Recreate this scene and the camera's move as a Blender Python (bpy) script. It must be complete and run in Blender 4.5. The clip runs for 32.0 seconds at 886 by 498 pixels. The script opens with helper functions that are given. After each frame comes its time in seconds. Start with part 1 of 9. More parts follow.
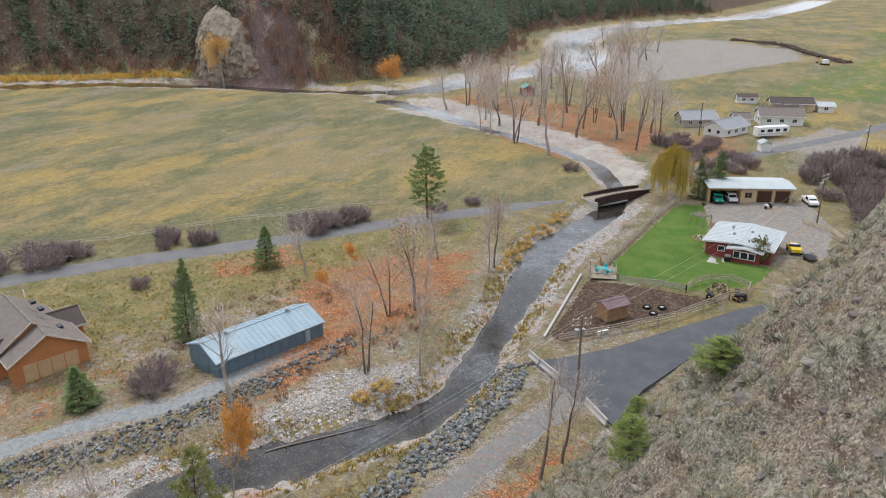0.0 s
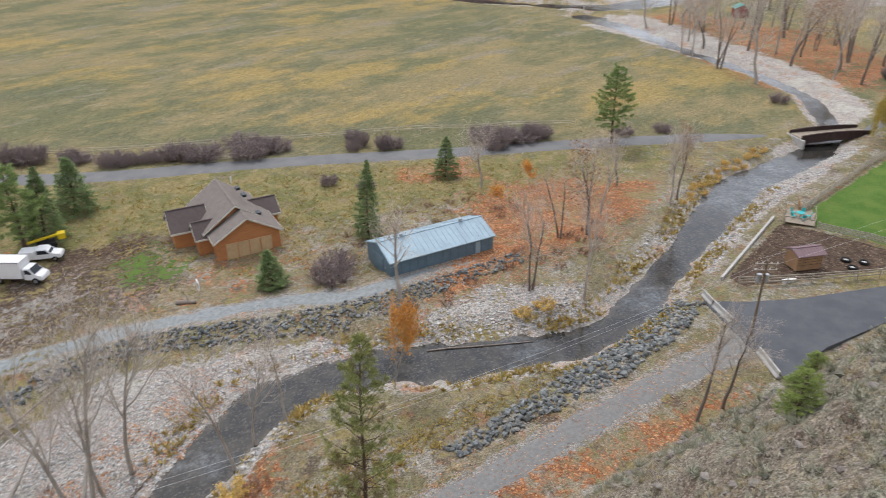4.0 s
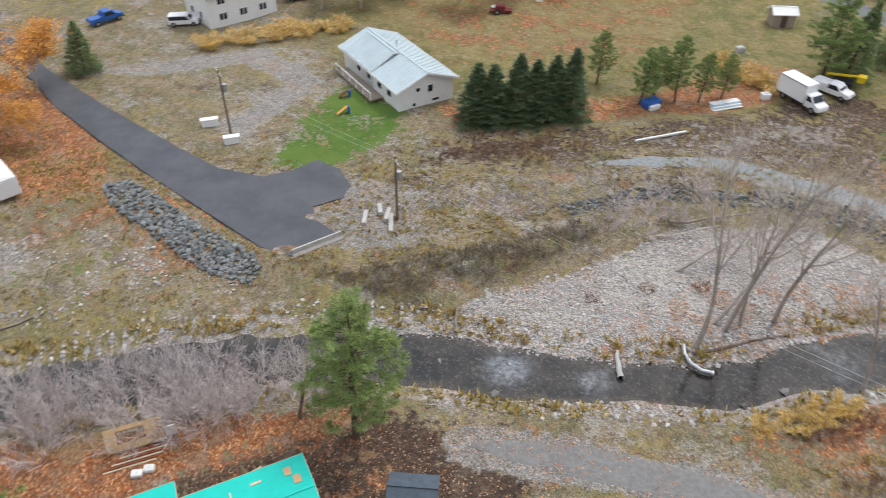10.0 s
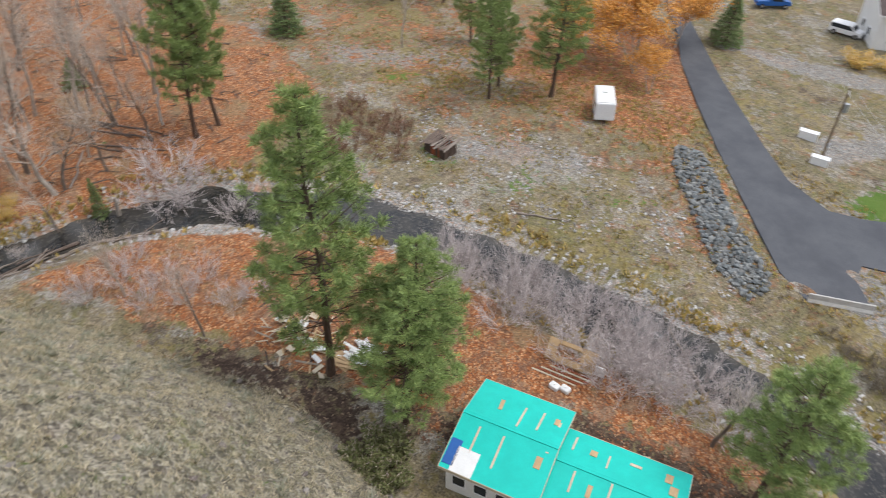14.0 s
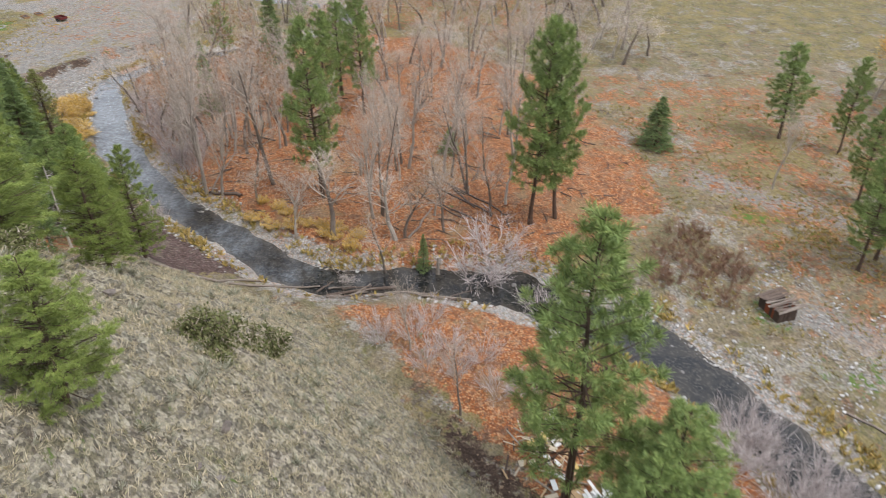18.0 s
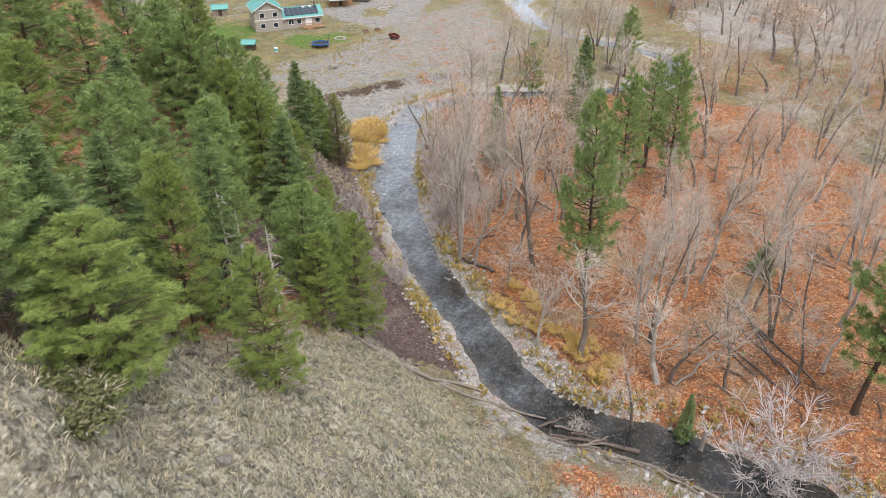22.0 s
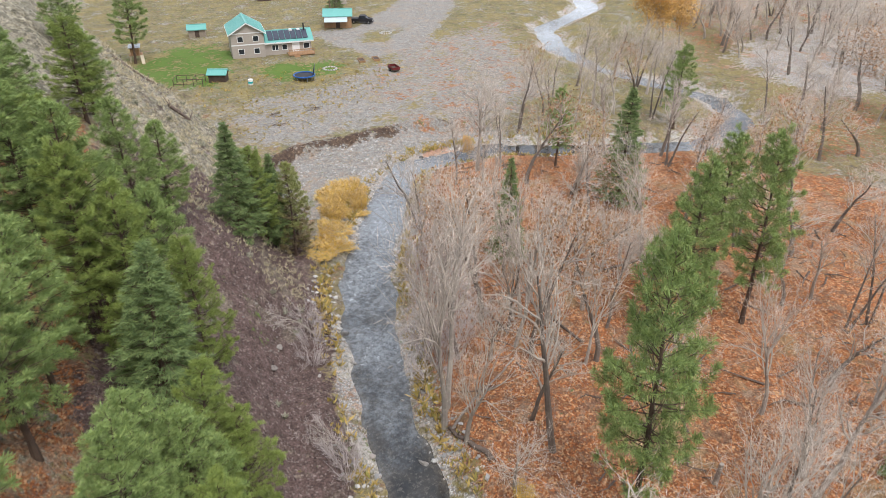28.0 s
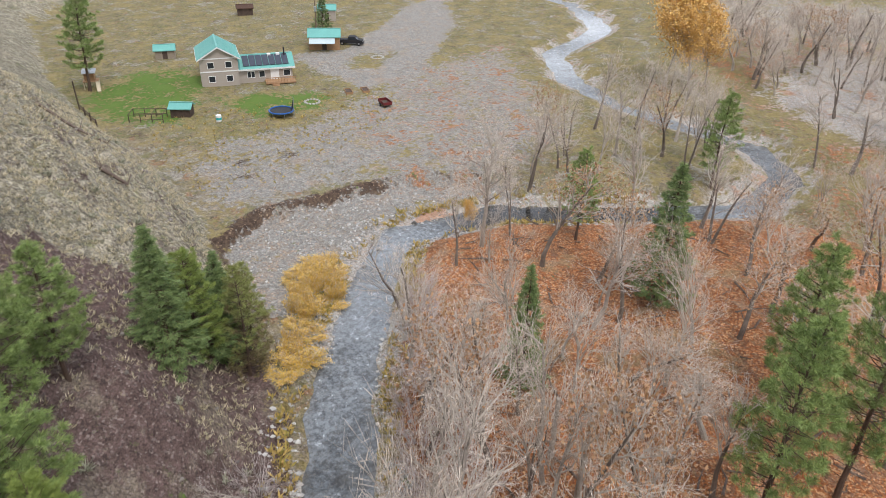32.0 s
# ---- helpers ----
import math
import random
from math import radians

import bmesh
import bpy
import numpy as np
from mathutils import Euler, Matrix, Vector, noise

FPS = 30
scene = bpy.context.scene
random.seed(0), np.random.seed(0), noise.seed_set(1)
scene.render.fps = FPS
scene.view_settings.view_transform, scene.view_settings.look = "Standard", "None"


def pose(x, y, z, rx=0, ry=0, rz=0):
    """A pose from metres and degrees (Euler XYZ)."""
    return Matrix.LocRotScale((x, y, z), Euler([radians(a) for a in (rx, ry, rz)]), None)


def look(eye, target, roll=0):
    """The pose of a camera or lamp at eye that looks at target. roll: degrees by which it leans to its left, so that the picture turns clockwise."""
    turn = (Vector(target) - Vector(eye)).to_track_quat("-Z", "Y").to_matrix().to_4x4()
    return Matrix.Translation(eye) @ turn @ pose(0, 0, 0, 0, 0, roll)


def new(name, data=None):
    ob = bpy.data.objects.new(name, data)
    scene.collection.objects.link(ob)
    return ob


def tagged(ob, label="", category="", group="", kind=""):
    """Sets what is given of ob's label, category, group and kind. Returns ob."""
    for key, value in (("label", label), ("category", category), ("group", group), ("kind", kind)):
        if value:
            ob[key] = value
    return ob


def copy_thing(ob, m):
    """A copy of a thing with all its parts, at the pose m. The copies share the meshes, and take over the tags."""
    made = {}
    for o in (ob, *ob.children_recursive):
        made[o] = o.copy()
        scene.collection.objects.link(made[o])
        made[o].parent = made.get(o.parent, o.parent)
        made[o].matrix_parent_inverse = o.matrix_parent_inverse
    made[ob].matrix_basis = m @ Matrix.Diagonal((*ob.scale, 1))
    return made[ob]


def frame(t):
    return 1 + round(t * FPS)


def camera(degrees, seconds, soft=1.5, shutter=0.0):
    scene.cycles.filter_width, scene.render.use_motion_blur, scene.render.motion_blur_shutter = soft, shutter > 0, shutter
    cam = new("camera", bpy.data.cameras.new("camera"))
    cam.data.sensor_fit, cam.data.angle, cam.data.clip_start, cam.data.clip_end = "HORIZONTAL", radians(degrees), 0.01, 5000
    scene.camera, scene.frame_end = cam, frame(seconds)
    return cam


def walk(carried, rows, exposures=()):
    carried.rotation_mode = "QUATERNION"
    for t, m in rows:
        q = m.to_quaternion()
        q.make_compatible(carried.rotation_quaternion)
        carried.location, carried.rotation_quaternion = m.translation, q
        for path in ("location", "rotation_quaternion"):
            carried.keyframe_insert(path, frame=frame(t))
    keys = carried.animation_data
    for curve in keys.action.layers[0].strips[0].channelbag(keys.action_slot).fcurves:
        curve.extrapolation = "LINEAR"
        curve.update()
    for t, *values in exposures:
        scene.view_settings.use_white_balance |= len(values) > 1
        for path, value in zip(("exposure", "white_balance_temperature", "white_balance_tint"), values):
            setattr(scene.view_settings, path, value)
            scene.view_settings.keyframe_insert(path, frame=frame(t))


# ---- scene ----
# camera: seconds, place, heading (left of +y), tilt, lean
PATH = [
    (0.0, 0.51, -0.59, 45.61, -65.01, -20.90, -0.30),
    (0.5, 0.51, -0.61, 45.51, -64.97, -22.34, -0.35),
    (1.0, 0.59, -0.62, 45.46, -64.94, -23.82, -0.42),
    (1.5, 0.59, -0.62, 45.56, -64.55, -25.32, -0.47),
    (2.0, 0.62, -0.55, 45.61, -62.94, -26.14, -0.47),
    (2.5, 0.61, -0.55, 45.66, -60.62, -26.32, -0.43),
    (4.5, 0.68, -0.85, 45.20, -45.48, -27.94, -0.41),
    (5.0, 0.19, -0.57, 45.57, -40.99, -28.95, -0.37),
    (5.5, 0.23, -0.28, 45.70, -36.37, -30.28, -0.31),
    (6.0, 0.34, -0.27, 45.62, -31.55, -31.50, -0.32),
    (6.5, 0.32, -0.19, 45.36, -26.62, -32.62, -0.26),
    (7.0, 0.19, -0.13, 45.16, -21.71, -33.70, -0.22),
    (7.5, 0.14, -0.15, 45.12, -16.70, -34.83, -0.11),
    (8.0, 0.13, -0.03, 44.95, -11.56, -35.91, 0.02),
    (8.5, 0.03, -0.04, 44.93, -5.99, -36.97, 0.15),
    (9.0, -0.00, 0.00, 45.00, -0.00, -38.16, 0.27),
    (9.5, -0.25, -0.05, 44.93, 6.11, -39.16, 0.46),
    (10.0, -0.33, -0.02, 44.86, 12.07, -39.65, 0.63),
    (10.5, -0.40, -0.10, 44.80, 17.52, -39.78, 0.89),
    (11.0, -0.40, -0.17, 44.55, 23.04, -39.78, 0.97),
    (11.5, -0.39, -0.24, 44.38, 28.59, -39.83, 1.09),
    (12.0, -0.25, -0.03, 44.18, 33.29, -39.91, 0.97),
    (12.5, -0.24, -0.10, 44.00, 39.00, -39.94, 0.97),
    (13.0, -0.13, -0.05, 43.91, 46.53, -40.12, 0.92),
    (13.5, -0.08, 0.01, 43.62, 54.71, -40.21, 0.69),
    (14.0, -0.00, 0.03, 43.63, 62.87, -40.46, 0.59),
    (14.5, 0.07, 0.11, 44.00, 68.11, -40.71, 0.44),
    (16.5, 0.04, 3.16, 43.88, 84.31, -36.38, -0.34),
    (17.0, -0.34, 3.56, 43.75, 87.37, -35.21, -0.28),
    (17.5, -1.24, 3.54, 43.53, 90.99, -34.03, -0.20),
    (18.0, -2.49, 3.46, 43.32, 95.22, -32.93, -0.23),
    (18.5, -4.07, 3.60, 43.30, 98.26, -31.93, -0.31),
    (19.0, -5.94, 3.56, 43.21, 102.75, -31.35, -0.49),
    (19.5, -8.19, 3.39, 42.96, 107.95, -31.12, -0.69),
    (20.0, -10.62, 3.05, 42.87, 111.94, -31.01, -0.66),
    (20.5, -13.04, 2.66, 42.87, 114.23, -30.98, -0.53),
    (21.0, -15.31, 2.23, 42.83, 117.45, -30.92, -0.50),
    (21.5, -17.69, 1.79, 42.78, 120.53, -30.93, -0.53),
    (22.0, -19.86, 1.27, 42.83, 121.71, -30.98, -0.49),
    (22.5, -21.69, 0.83, 42.95, 121.93, -30.95, -0.57),
    (23.0, -23.66, 0.29, 42.88, 122.45, -30.95, -0.64),
    (23.5, -25.48, -0.34, 42.92, 122.87, -31.01, -0.68),
    (24.0, -27.40, -1.11, 42.89, 122.98, -31.13, -0.71),
    (24.5, -29.23, -1.92, 43.00, 123.04, -31.21, -0.76),
    (25.0, -31.17, -2.96, 42.80, 123.02, -31.15, -0.68),
    (25.5, -33.04, -3.92, 42.09, 123.04, -30.81, -0.28),
    (27.5, -43.71, -10.02, 39.21, 123.35, -30.05, 0.30),
    (28.0, -46.07, -11.41, 39.12, 123.44, -30.04, 0.32),
    (28.5, -48.26, -12.72, 39.31, 123.54, -30.15, 0.24),
    (29.0, -50.40, -13.95, 39.40, 123.64, -30.20, 0.18),
    (29.5, -52.50, -15.19, 39.52, 123.73, -30.26, 0.06),
    (30.0, -54.61, -16.55, 39.54, 123.76, -30.26, 0.09),
    (30.5, -56.41, -18.03, 39.49, 123.62, -30.21, 0.27),
    (31.0, -58.53, -19.74, 39.17, 123.48, -30.06, 0.74),
    (31.5, -60.30, -21.22, 39.19, 123.23, -29.96, 1.23),
    (32.0, -62.19, -22.63, 39.22, 122.82, -29.92, 1.57),
]
cam = camera(63.21, 32.0, soft=0.8, shutter=0.5)


def aim(x, y, z, yaw, tilt, lean):
    a, b = radians(yaw), radians(tilt)
    way = Vector((-math.sin(a) * math.cos(b), math.cos(a) * math.cos(b), math.sin(b)))
    return look((x, y, z), Vector((x, y, z)) + way * 50, lean)


walk(cam, [(r[0], aim(*r[1:])) for r in PATH], [(0, 0.2), (15, 0.2), (18, 0.28), (21, 0.44), (26, 0.5), (29, 0.42), (31, 0.36), (32, 0.28)])
# ---- end of camera ----

# ---- light: an overcast autumn day ----
world = bpy.data.worlds.new("sky")
scene.world = world
world.use_nodes = True
wn = world.node_tree
sky = wn.nodes.new("ShaderNodeTexSky")
sky.sky_type, sky.sun_disc = "NISHITA", False
sky.sun_elevation, sky.sun_rotation = radians(60), radians(30)
sky.air_density, sky.dust_density, sky.ozone_density = 1.0, 4.0, 1.0
pale = wn.nodes.new("ShaderNodeMixRGB")
pale.inputs["Fac"].default_value = 0.72
pale.inputs["Color2"].default_value = (8.8, 9.2, 10.2, 1)
wn.links.new(sky.outputs["Color"], pale.inputs["Color1"])
wn.links.new(pale.outputs["Color"], wn.nodes["Background"].inputs["Color"])
wn.nodes["Background"].inputs["Strength"].default_value = 0.13
sun = new("sun", bpy.data.lights.new("sun", "SUN"))
sun.data.energy, sun.data.angle, sun.data.color = 1.5, radians(18), (1.0, 0.98, 0.955)
sun.matrix_world = look((0, 0, 300), (Vector((0, 0, 300)) - Vector((0.25, 0.42, 0.87)) * 100))

# ---- materials ----


class Nodes:
    """Small builder for node materials."""

    def __init__(self, name, rough=0.85, metal=0.0):
        self.m = bpy.data.materials.new(name)
        self.m.use_nodes = True
        self.t = self.m.node_tree
        self.b = self.t.nodes["Principled BSDF"]
        self.b.inputs["Roughness"].default_value = rough
        self.b.inputs["Metallic"].default_value = metal
        self.b.inputs["Specular IOR Level"].default_value = 0.25
        self.co = self.t.nodes.new("ShaderNodeTexCoord")

    def put(self, sock, v):
        if isinstance(v, bpy.types.NodeSocket):
            self.t.links.new(v, sock)
        elif isinstance(v, (tuple, list)):
            sock.default_value = (*v, 1) if len(v) == 3 and len(sock.default_value) == 4 else v
        else:
            sock.default_value = v

    def noise(self, scale, detail=4.0, rough=0.6, local=False, stretch=None):
        n = self.t.nodes.new("ShaderNodeTexNoise")
        src = self.co.outputs["Object"]
        if not local:
            g = self.t.nodes.new("ShaderNodeNewGeometry")
            src = g.outputs["Position"]
        if stretch:
            mp = self.t.nodes.new("ShaderNodeMapping")
            mp.inputs["Scale"].default_value = stretch
            self.t.links.new(src, mp.inputs["Vector"])
            src = mp.outputs["Vector"]
        self.t.links.new(src, n.inputs["Vector"])
        n.inputs["Scale"].default_value, n.inputs["Detail"].default_value, n.inputs["Roughness"].default_value = scale, detail, rough
        return n.outputs["Fac"]

    def cells(self, scale, local=False, color=False):
        n = self.t.nodes.new("ShaderNodeTexVoronoi")
        g = self.t.nodes.new("ShaderNodeNewGeometry")
        self.t.links.new(self.co.outputs["Object"] if local else g.outputs["Position"], n.inputs["Vector"])
        n.inputs["Scale"].default_value = scale
        return n.outputs["Color"] if color else n.outputs["Distance"]

    def ramp(self, v, a, b, lo=0.0, hi=1.0):
        n = self.t.nodes.new("ShaderNodeMapRange")
        n.interpolation_type = "SMOOTHSTEP"
        for k, x in zip(("Value", "From Min", "From Max", "To Min", "To Max"), (v, a, b, lo, hi)):
            self.put(n.inputs[k], x)
        return n.outputs["Result"]

    def mix(self, f, a, b, mode="MIX"):
        n = self.t.nodes.new("ShaderNodeMixRGB")
        n.blend_type = mode
        for k, x in zip(("Fac", "Color1", "Color2"), (f, a, b)):
            self.put(n.inputs[k], x)
        return n.outputs["Color"]

    def math(self, op, a, b=0.0):
        n = self.t.nodes.new("ShaderNodeMath")
        n.operation = op
        self.put(n.inputs[0], a)
        self.put(n.inputs[1], b)
        return n.outputs[0]

    def attr(self, name):
        n = self.t.nodes.new("ShaderNodeAttribute")
        n.attribute_name = name
        s = self.t.nodes.new("ShaderNodeSeparateColor")
        self.t.links.new(n.outputs["Color"], s.inputs["Color"])
        return s.outputs["Red"], s.outputs["Green"], s.outputs["Blue"]

    def rand(self):
        return self.t.nodes.new("ShaderNodeObjectInfo").outputs["Random"]

    def island(self):
        return self.t.nodes.new("ShaderNodeNewGeometry").outputs["Random Per Island"]

    def bump(self, h, strength=0.5, dist=0.1):
        n = self.t.nodes.new("ShaderNodeBump")
        n.inputs["Strength"].default_value, n.inputs["Distance"].default_value = strength, dist
        self.t.links.new(h, n.inputs["Height"])
        self.t.links.new(n.outputs["Normal"], self.b.inputs["Normal"])

    def done(self, color):
        self.put(self.b.inputs["Base Color"], color)
        return self.m


def plain(name, a, b, rough=0.7, scale=3.0, metal=0.0, grain=30.0, bump=0.15, local=True, stretch=None):
    """Two close tones by a coarse and a fine noise, with light relief."""
    n = Nodes(name, rough, metal)
    coarse = n.ramp(n.noise(scale, 5, 0.65, local, stretch), 0.3, 0.7)
    fine = n.noise(grain, 3, 0.6, local, stretch)
    c = n.mix(coarse, a, b)
    c = n.mix(n.ramp(fine, 0.35, 0.75, 0.0, 0.35), c, tuple(0.55 * x for x in a))
    n.bump(fine, bump, 0.03)
    return n.done(c)


def varied(name, tones, rough=0.85, by="island", grain=6.0, dark=0.5):
    """Tone picked piece by piece (Random Per Island or the object's Random), with grain."""
    n = Nodes(name, rough)
    r = n.island() if by == "island" else n.rand()
    ramp = n.t.nodes.new("ShaderNodeValToRGB")
    ramp.color_ramp.interpolation = "LINEAR"
    els = ramp.color_ramp.elements
    while len(els) < len(tones):
        els.new(0.5)
    for i, c in enumerate(tones):
        els[i].position = i / max(1, len(tones) - 1)
        els[i].color = (*c, 1)
    n.t.links.new(r, ramp.inputs["Fac"])
    fine = n.noise(grain, 4, 0.65)
    c = n.mix(n.ramp(fine, 0.35, 0.75), ramp.outputs["Color"], n.mix(1.0, ramp.outputs["Color"], (dark, dark, dark), "MULTIPLY"))
    n.bump(fine, 0.4, 0.05)
    return n.done(c)


def ground_material():
    n = Nodes("ground_cover", 0.95)
    n.b.inputs["Specular IOR Level"].default_value = 0.1
    green, leaf, cobble = n.attr("zone_a")
    dirt, sage, scree = n.attr("zone_b")
    grey, gold, wild = n.attr("zone_c")
    big, mid, small, tiny = n.noise(0.035, 5), n.noise(0.22, 5), n.noise(1.3, 5, 0.7), n.noise(7.0, 4, 0.7)
    grit = n.noise(22.0, 3, 0.7)
    edge = n.math("ADD", n.math("MULTIPLY", n.math("SUBTRACT", mid, 0.5), 1.6), n.math("MULTIPLY", n.math("SUBTRACT", small, 0.5), 1.9))

    def zone(v, soft=0.14):
        return n.ramp(n.math("ADD", v, edge), 0.5 - soft, 0.5 + soft)

    def over(c, scale, lo, hi, most, tone, rough=0.72, stretch=None):
        """A patchy second tone."""
        return n.mix(n.ramp(n.noise(scale, 6, rough, stretch=stretch), lo, hi, 0, most), c, tone)

    def split(scale):
        sep = n.t.nodes.new("ShaderNodeSeparateColor")
        n.t.links.new(n.cells(scale, color=True), sep.inputs["Color"])
        return sep.outputs["Red"], sep.outputs["Green"], sep.outputs["Blue"]

    pebble_a, pebble_b, _ = split(9.0)
    fleck_a, fleck_b, fleck_c = split(6.5)
    clump_a, clump_b, _ = split(2.1)
    # rough pasture
    c = n.mix(n.ramp(mid, 0.38, 0.62), (0.25, 0.20, 0.09), (0.15, 0.15, 0.055))
    c = over(c, 0.6, 0.52, 0.62, 0.7, (0.31, 0.25, 0.15))
    c = over(c, 0.15, 0.55, 0.63, 0.6, (0.20, 0.155, 0.10))
    c = n.mix(n.ramp(tiny, 0.45, 0.7, 0, 0.6), c, (0.085, 0.08, 0.045))
    # hay field: straw, olive and pale stubble in long swathes
    lay = (0.55, 1.0, 1.0)
    f = n.mix(n.ramp(n.noise(0.04, 7, 0.7, stretch=lay), 0.40, 0.58), (0.135, 0.135, 0.072), (0.235, 0.19, 0.10))
    f = over(f, 0.022, 0.50, 0.60, 0.75, (0.33, 0.235, 0.085), 0.72, lay)
    f = over(f, 0.030, 0.49, 0.60, 0.85, (0.125, 0.128, 0.075), 0.75, lay)
    f = over(f, 0.05, 0.54, 0.62, 0.7, (0.235, 0.205, 0.155), 0.75, (0.3, 1.0, 1.0))
    f = over(f, 0.16, 0.54, 0.66, 0.5, (0.31, 0.235, 0.115), 0.75, lay)
    f = over(f, 0.35, 0.54, 0.66, 0.45, (0.125, 0.122, 0.065), 0.75, (0.6, 1.0, 1.0))
    f = over(f, 0.9, 0.54, 0.64, 0.45, (0.34, 0.27, 0.15), 0.8, lay)
    f = over(f, 1.5, 0.53, 0.61, 0.6, (0.095, 0.092, 0.05), 0.8, lay)
    c = n.mix(n.ramp(n.math("ADD", gold, n.math("MULTIPLY", edge, 0.4)), 0.35, 0.65), c, f)
    # weedy mixed flood plain
    w = n.mix(n.ramp(mid, 0.42, 0.58), (0.255, 0.21, 0.145), (0.18, 0.155, 0.085))
    gravel = n.ramp(n.noise(0.16, 6, 0.75), 0.50, 0.58)
    w = n.mix(n.math("MULTIPLY", gravel, 0.75), w, (0.29, 0.27, 0.24))
    w = over(w, 0.19, 0.53, 0.61, 0.7, (0.165, 0.158, 0.065))
    w = over(w, 0.37, 0.54, 0.62, 0.6, (0.25, 0.185, 0.085))
    w = over(w, 0.47, 0.55, 0.63, 0.8, (0.27, 0.135, 0.075))
    w = over(w, 0.25, 0.56, 0.63, 0.85, (0.11, 0.08, 0.06))
    w = over(w, 1.3, 0.52, 0.61, 0.7, (0.10, 0.085, 0.055), 0.78)
    w = over(w, 1.0, 0.56, 0.64, 0.6, (0.36, 0.32, 0.25), 0.78)
    w = n.mix(n.math("MULTIPLY", n.ramp(pebble_a, 0.62, 0.74), n.math("ADD", n.math("MULTIPLY", gravel, 0.45), 0.05)), w, (0.41, 0.39, 0.355))
    w = n.mix(n.ramp(pebble_b, 0.72, 0.84, 0, 0.5), w, (0.10, 0.085, 0.065))
    c = n.mix(zone(wild), c, w)
    # bare earth
    d = n.mix(n.ramp(small, 0.38, 0.62), (0.105, 0.072, 0.052), (0.062, 0.043, 0.033))
    d = over(d, 0.35, 0.53, 0.64, 0.55, (0.18, 0.135, 0.10))
    d = n.mix(n.ramp(fleck_c, 0.93, 0.97, 0, 0.6), d, (0.30, 0.22, 0.15))
    c = n.mix(zone(dirt), c, d)
    # grey crushed gravel
    g = n.mix(n.ramp(grit, 0.38, 0.62), (0.295, 0.282, 0.258), (0.185, 0.176, 0.16))
    g = over(g, 0.6, 0.5, 0.62, 0.6, (0.215, 0.18, 0.14), 0.75)
    g = over(g, 0.2, 0.52, 0.62, 0.6, (0.30, 0.225, 0.165))
    g = n.mix(n.ramp(pebble_a, 0.74, 0.84, 0, 0.5), g, (0.40, 0.39, 0.375))
    g = n.mix(n.ramp(pebble_b, 0.80, 0.88, 0, 0.5), g, (0.13, 0.115, 0.10))
    g = n.mix(n.ramp(fleck_c, 0.92, 0.96, 0, 0.4), g, (0.40, 0.22, 0.12))
    c = n.mix(zone(grey), c, g)
    # fallen leaves
    lf = n.mix(fleck_a, (0.42, 0.16, 0.062), (0.22, 0.082, 0.037))
    lf = n.mix(n.ramp(fleck_b, 0.66, 0.8), lf, (0.52, 0.29, 0.15))
    lf = n.mix(n.ramp(fleck_c, 0.78, 0.86, 0, 0.8), lf, (0.12, 0.07, 0.05))
    lf = n.mix(n.ramp(clump_a, 0.7, 0.9, 0, 0.5), lf, (0.17, 0.10, 0.065))
    lf = over(lf, 0.5, 0.5, 0.62, 0.75, (0.19, 0.115, 0.078), 0.75)
    lf = over(lf, 0.23, 0.55, 0.63, 0.6, (0.30, 0.225, 0.16))
    lf = over(lf, 0.13, 0.54, 0.62, 0.7, (0.26, 0.185, 0.105))
    lf = over(lf, 1.4, 0.56, 0.66, 0.4, (0.44, 0.29, 0.18), 0.75)
    c = n.mix(zone(leaf), c, lf)
    # cobbles between the loose stones
    r1, r2, r3 = split(8.0)
    k = n.mix(r1, (0.54, 0.525, 0.50), (0.31, 0.30, 0.285))
    k = n.mix(n.ramp(n.cells(8.0), 0.35, 0.65, 0, 0.8), k, (0.20, 0.18, 0.16))
    k = over(k, 0.3, 0.54, 0.64, 0.45, (0.45, 0.34, 0.25))
    k = n.mix(n.ramp(r2, 0.8, 0.88, 0, 0.6), k, (0.42, 0.22, 0.12))
    k = over(k, 0.10, 0.50, 0.60, 0.8, (0.40, 0.375, 0.33))
    k = over(k, 0.13, 0.57, 0.64, 0.75, (0.37, 0.19, 0.11))
    k = over(k, 0.9, 0.58, 0.66, 0.6, (0.20, 0.17, 0.12))
    c = n.mix(zone(cobble), c, k)
    # sage hillside
    s = n.mix(n.ramp(mid, 0.38, 0.62), (0.28, 0.245, 0.175), (0.205, 0.185, 0.125))
    s = over(s, 0.5, 0.5, 0.62, 0.8, (0.215, 0.205, 0.155))
    s = over(s, 0.8, 0.53, 0.62, 0.75, (0.35, 0.315, 0.245), 0.75)
    s = over(s, 0.33, 0.56, 0.64, 0.7, (0.19, 0.19, 0.085))
    s = over(s, 0.42, 0.57, 0.64, 0.7, (0.16, 0.125, 0.105))
    s = n.mix(n.ramp(clump_a, 0.55, 0.8, 0, 0.6), s, (0.13, 0.115, 0.09))
    s = n.mix(n.ramp(clump_b, 0.6, 0.8, 0, 0.4), s, (0.42, 0.38, 0.29))
    s = n.mix(n.ramp(fleck_a, 0.7, 0.82, 0, 0.7), s, (0.10, 0.09, 0.075))
    s = n.mix(n.ramp(fleck_b, 0.75, 0.85, 0, 0.35), s, (0.46, 0.42, 0.35))
    # the crag above the lane is browner: bare soil, lichen and straw
    place = n.t.nodes.new("ShaderNodeSeparateXYZ")
    n.t.links.new(n.t.nodes.new("ShaderNodeNewGeometry").outputs["Position"], place.inputs["Vector"])
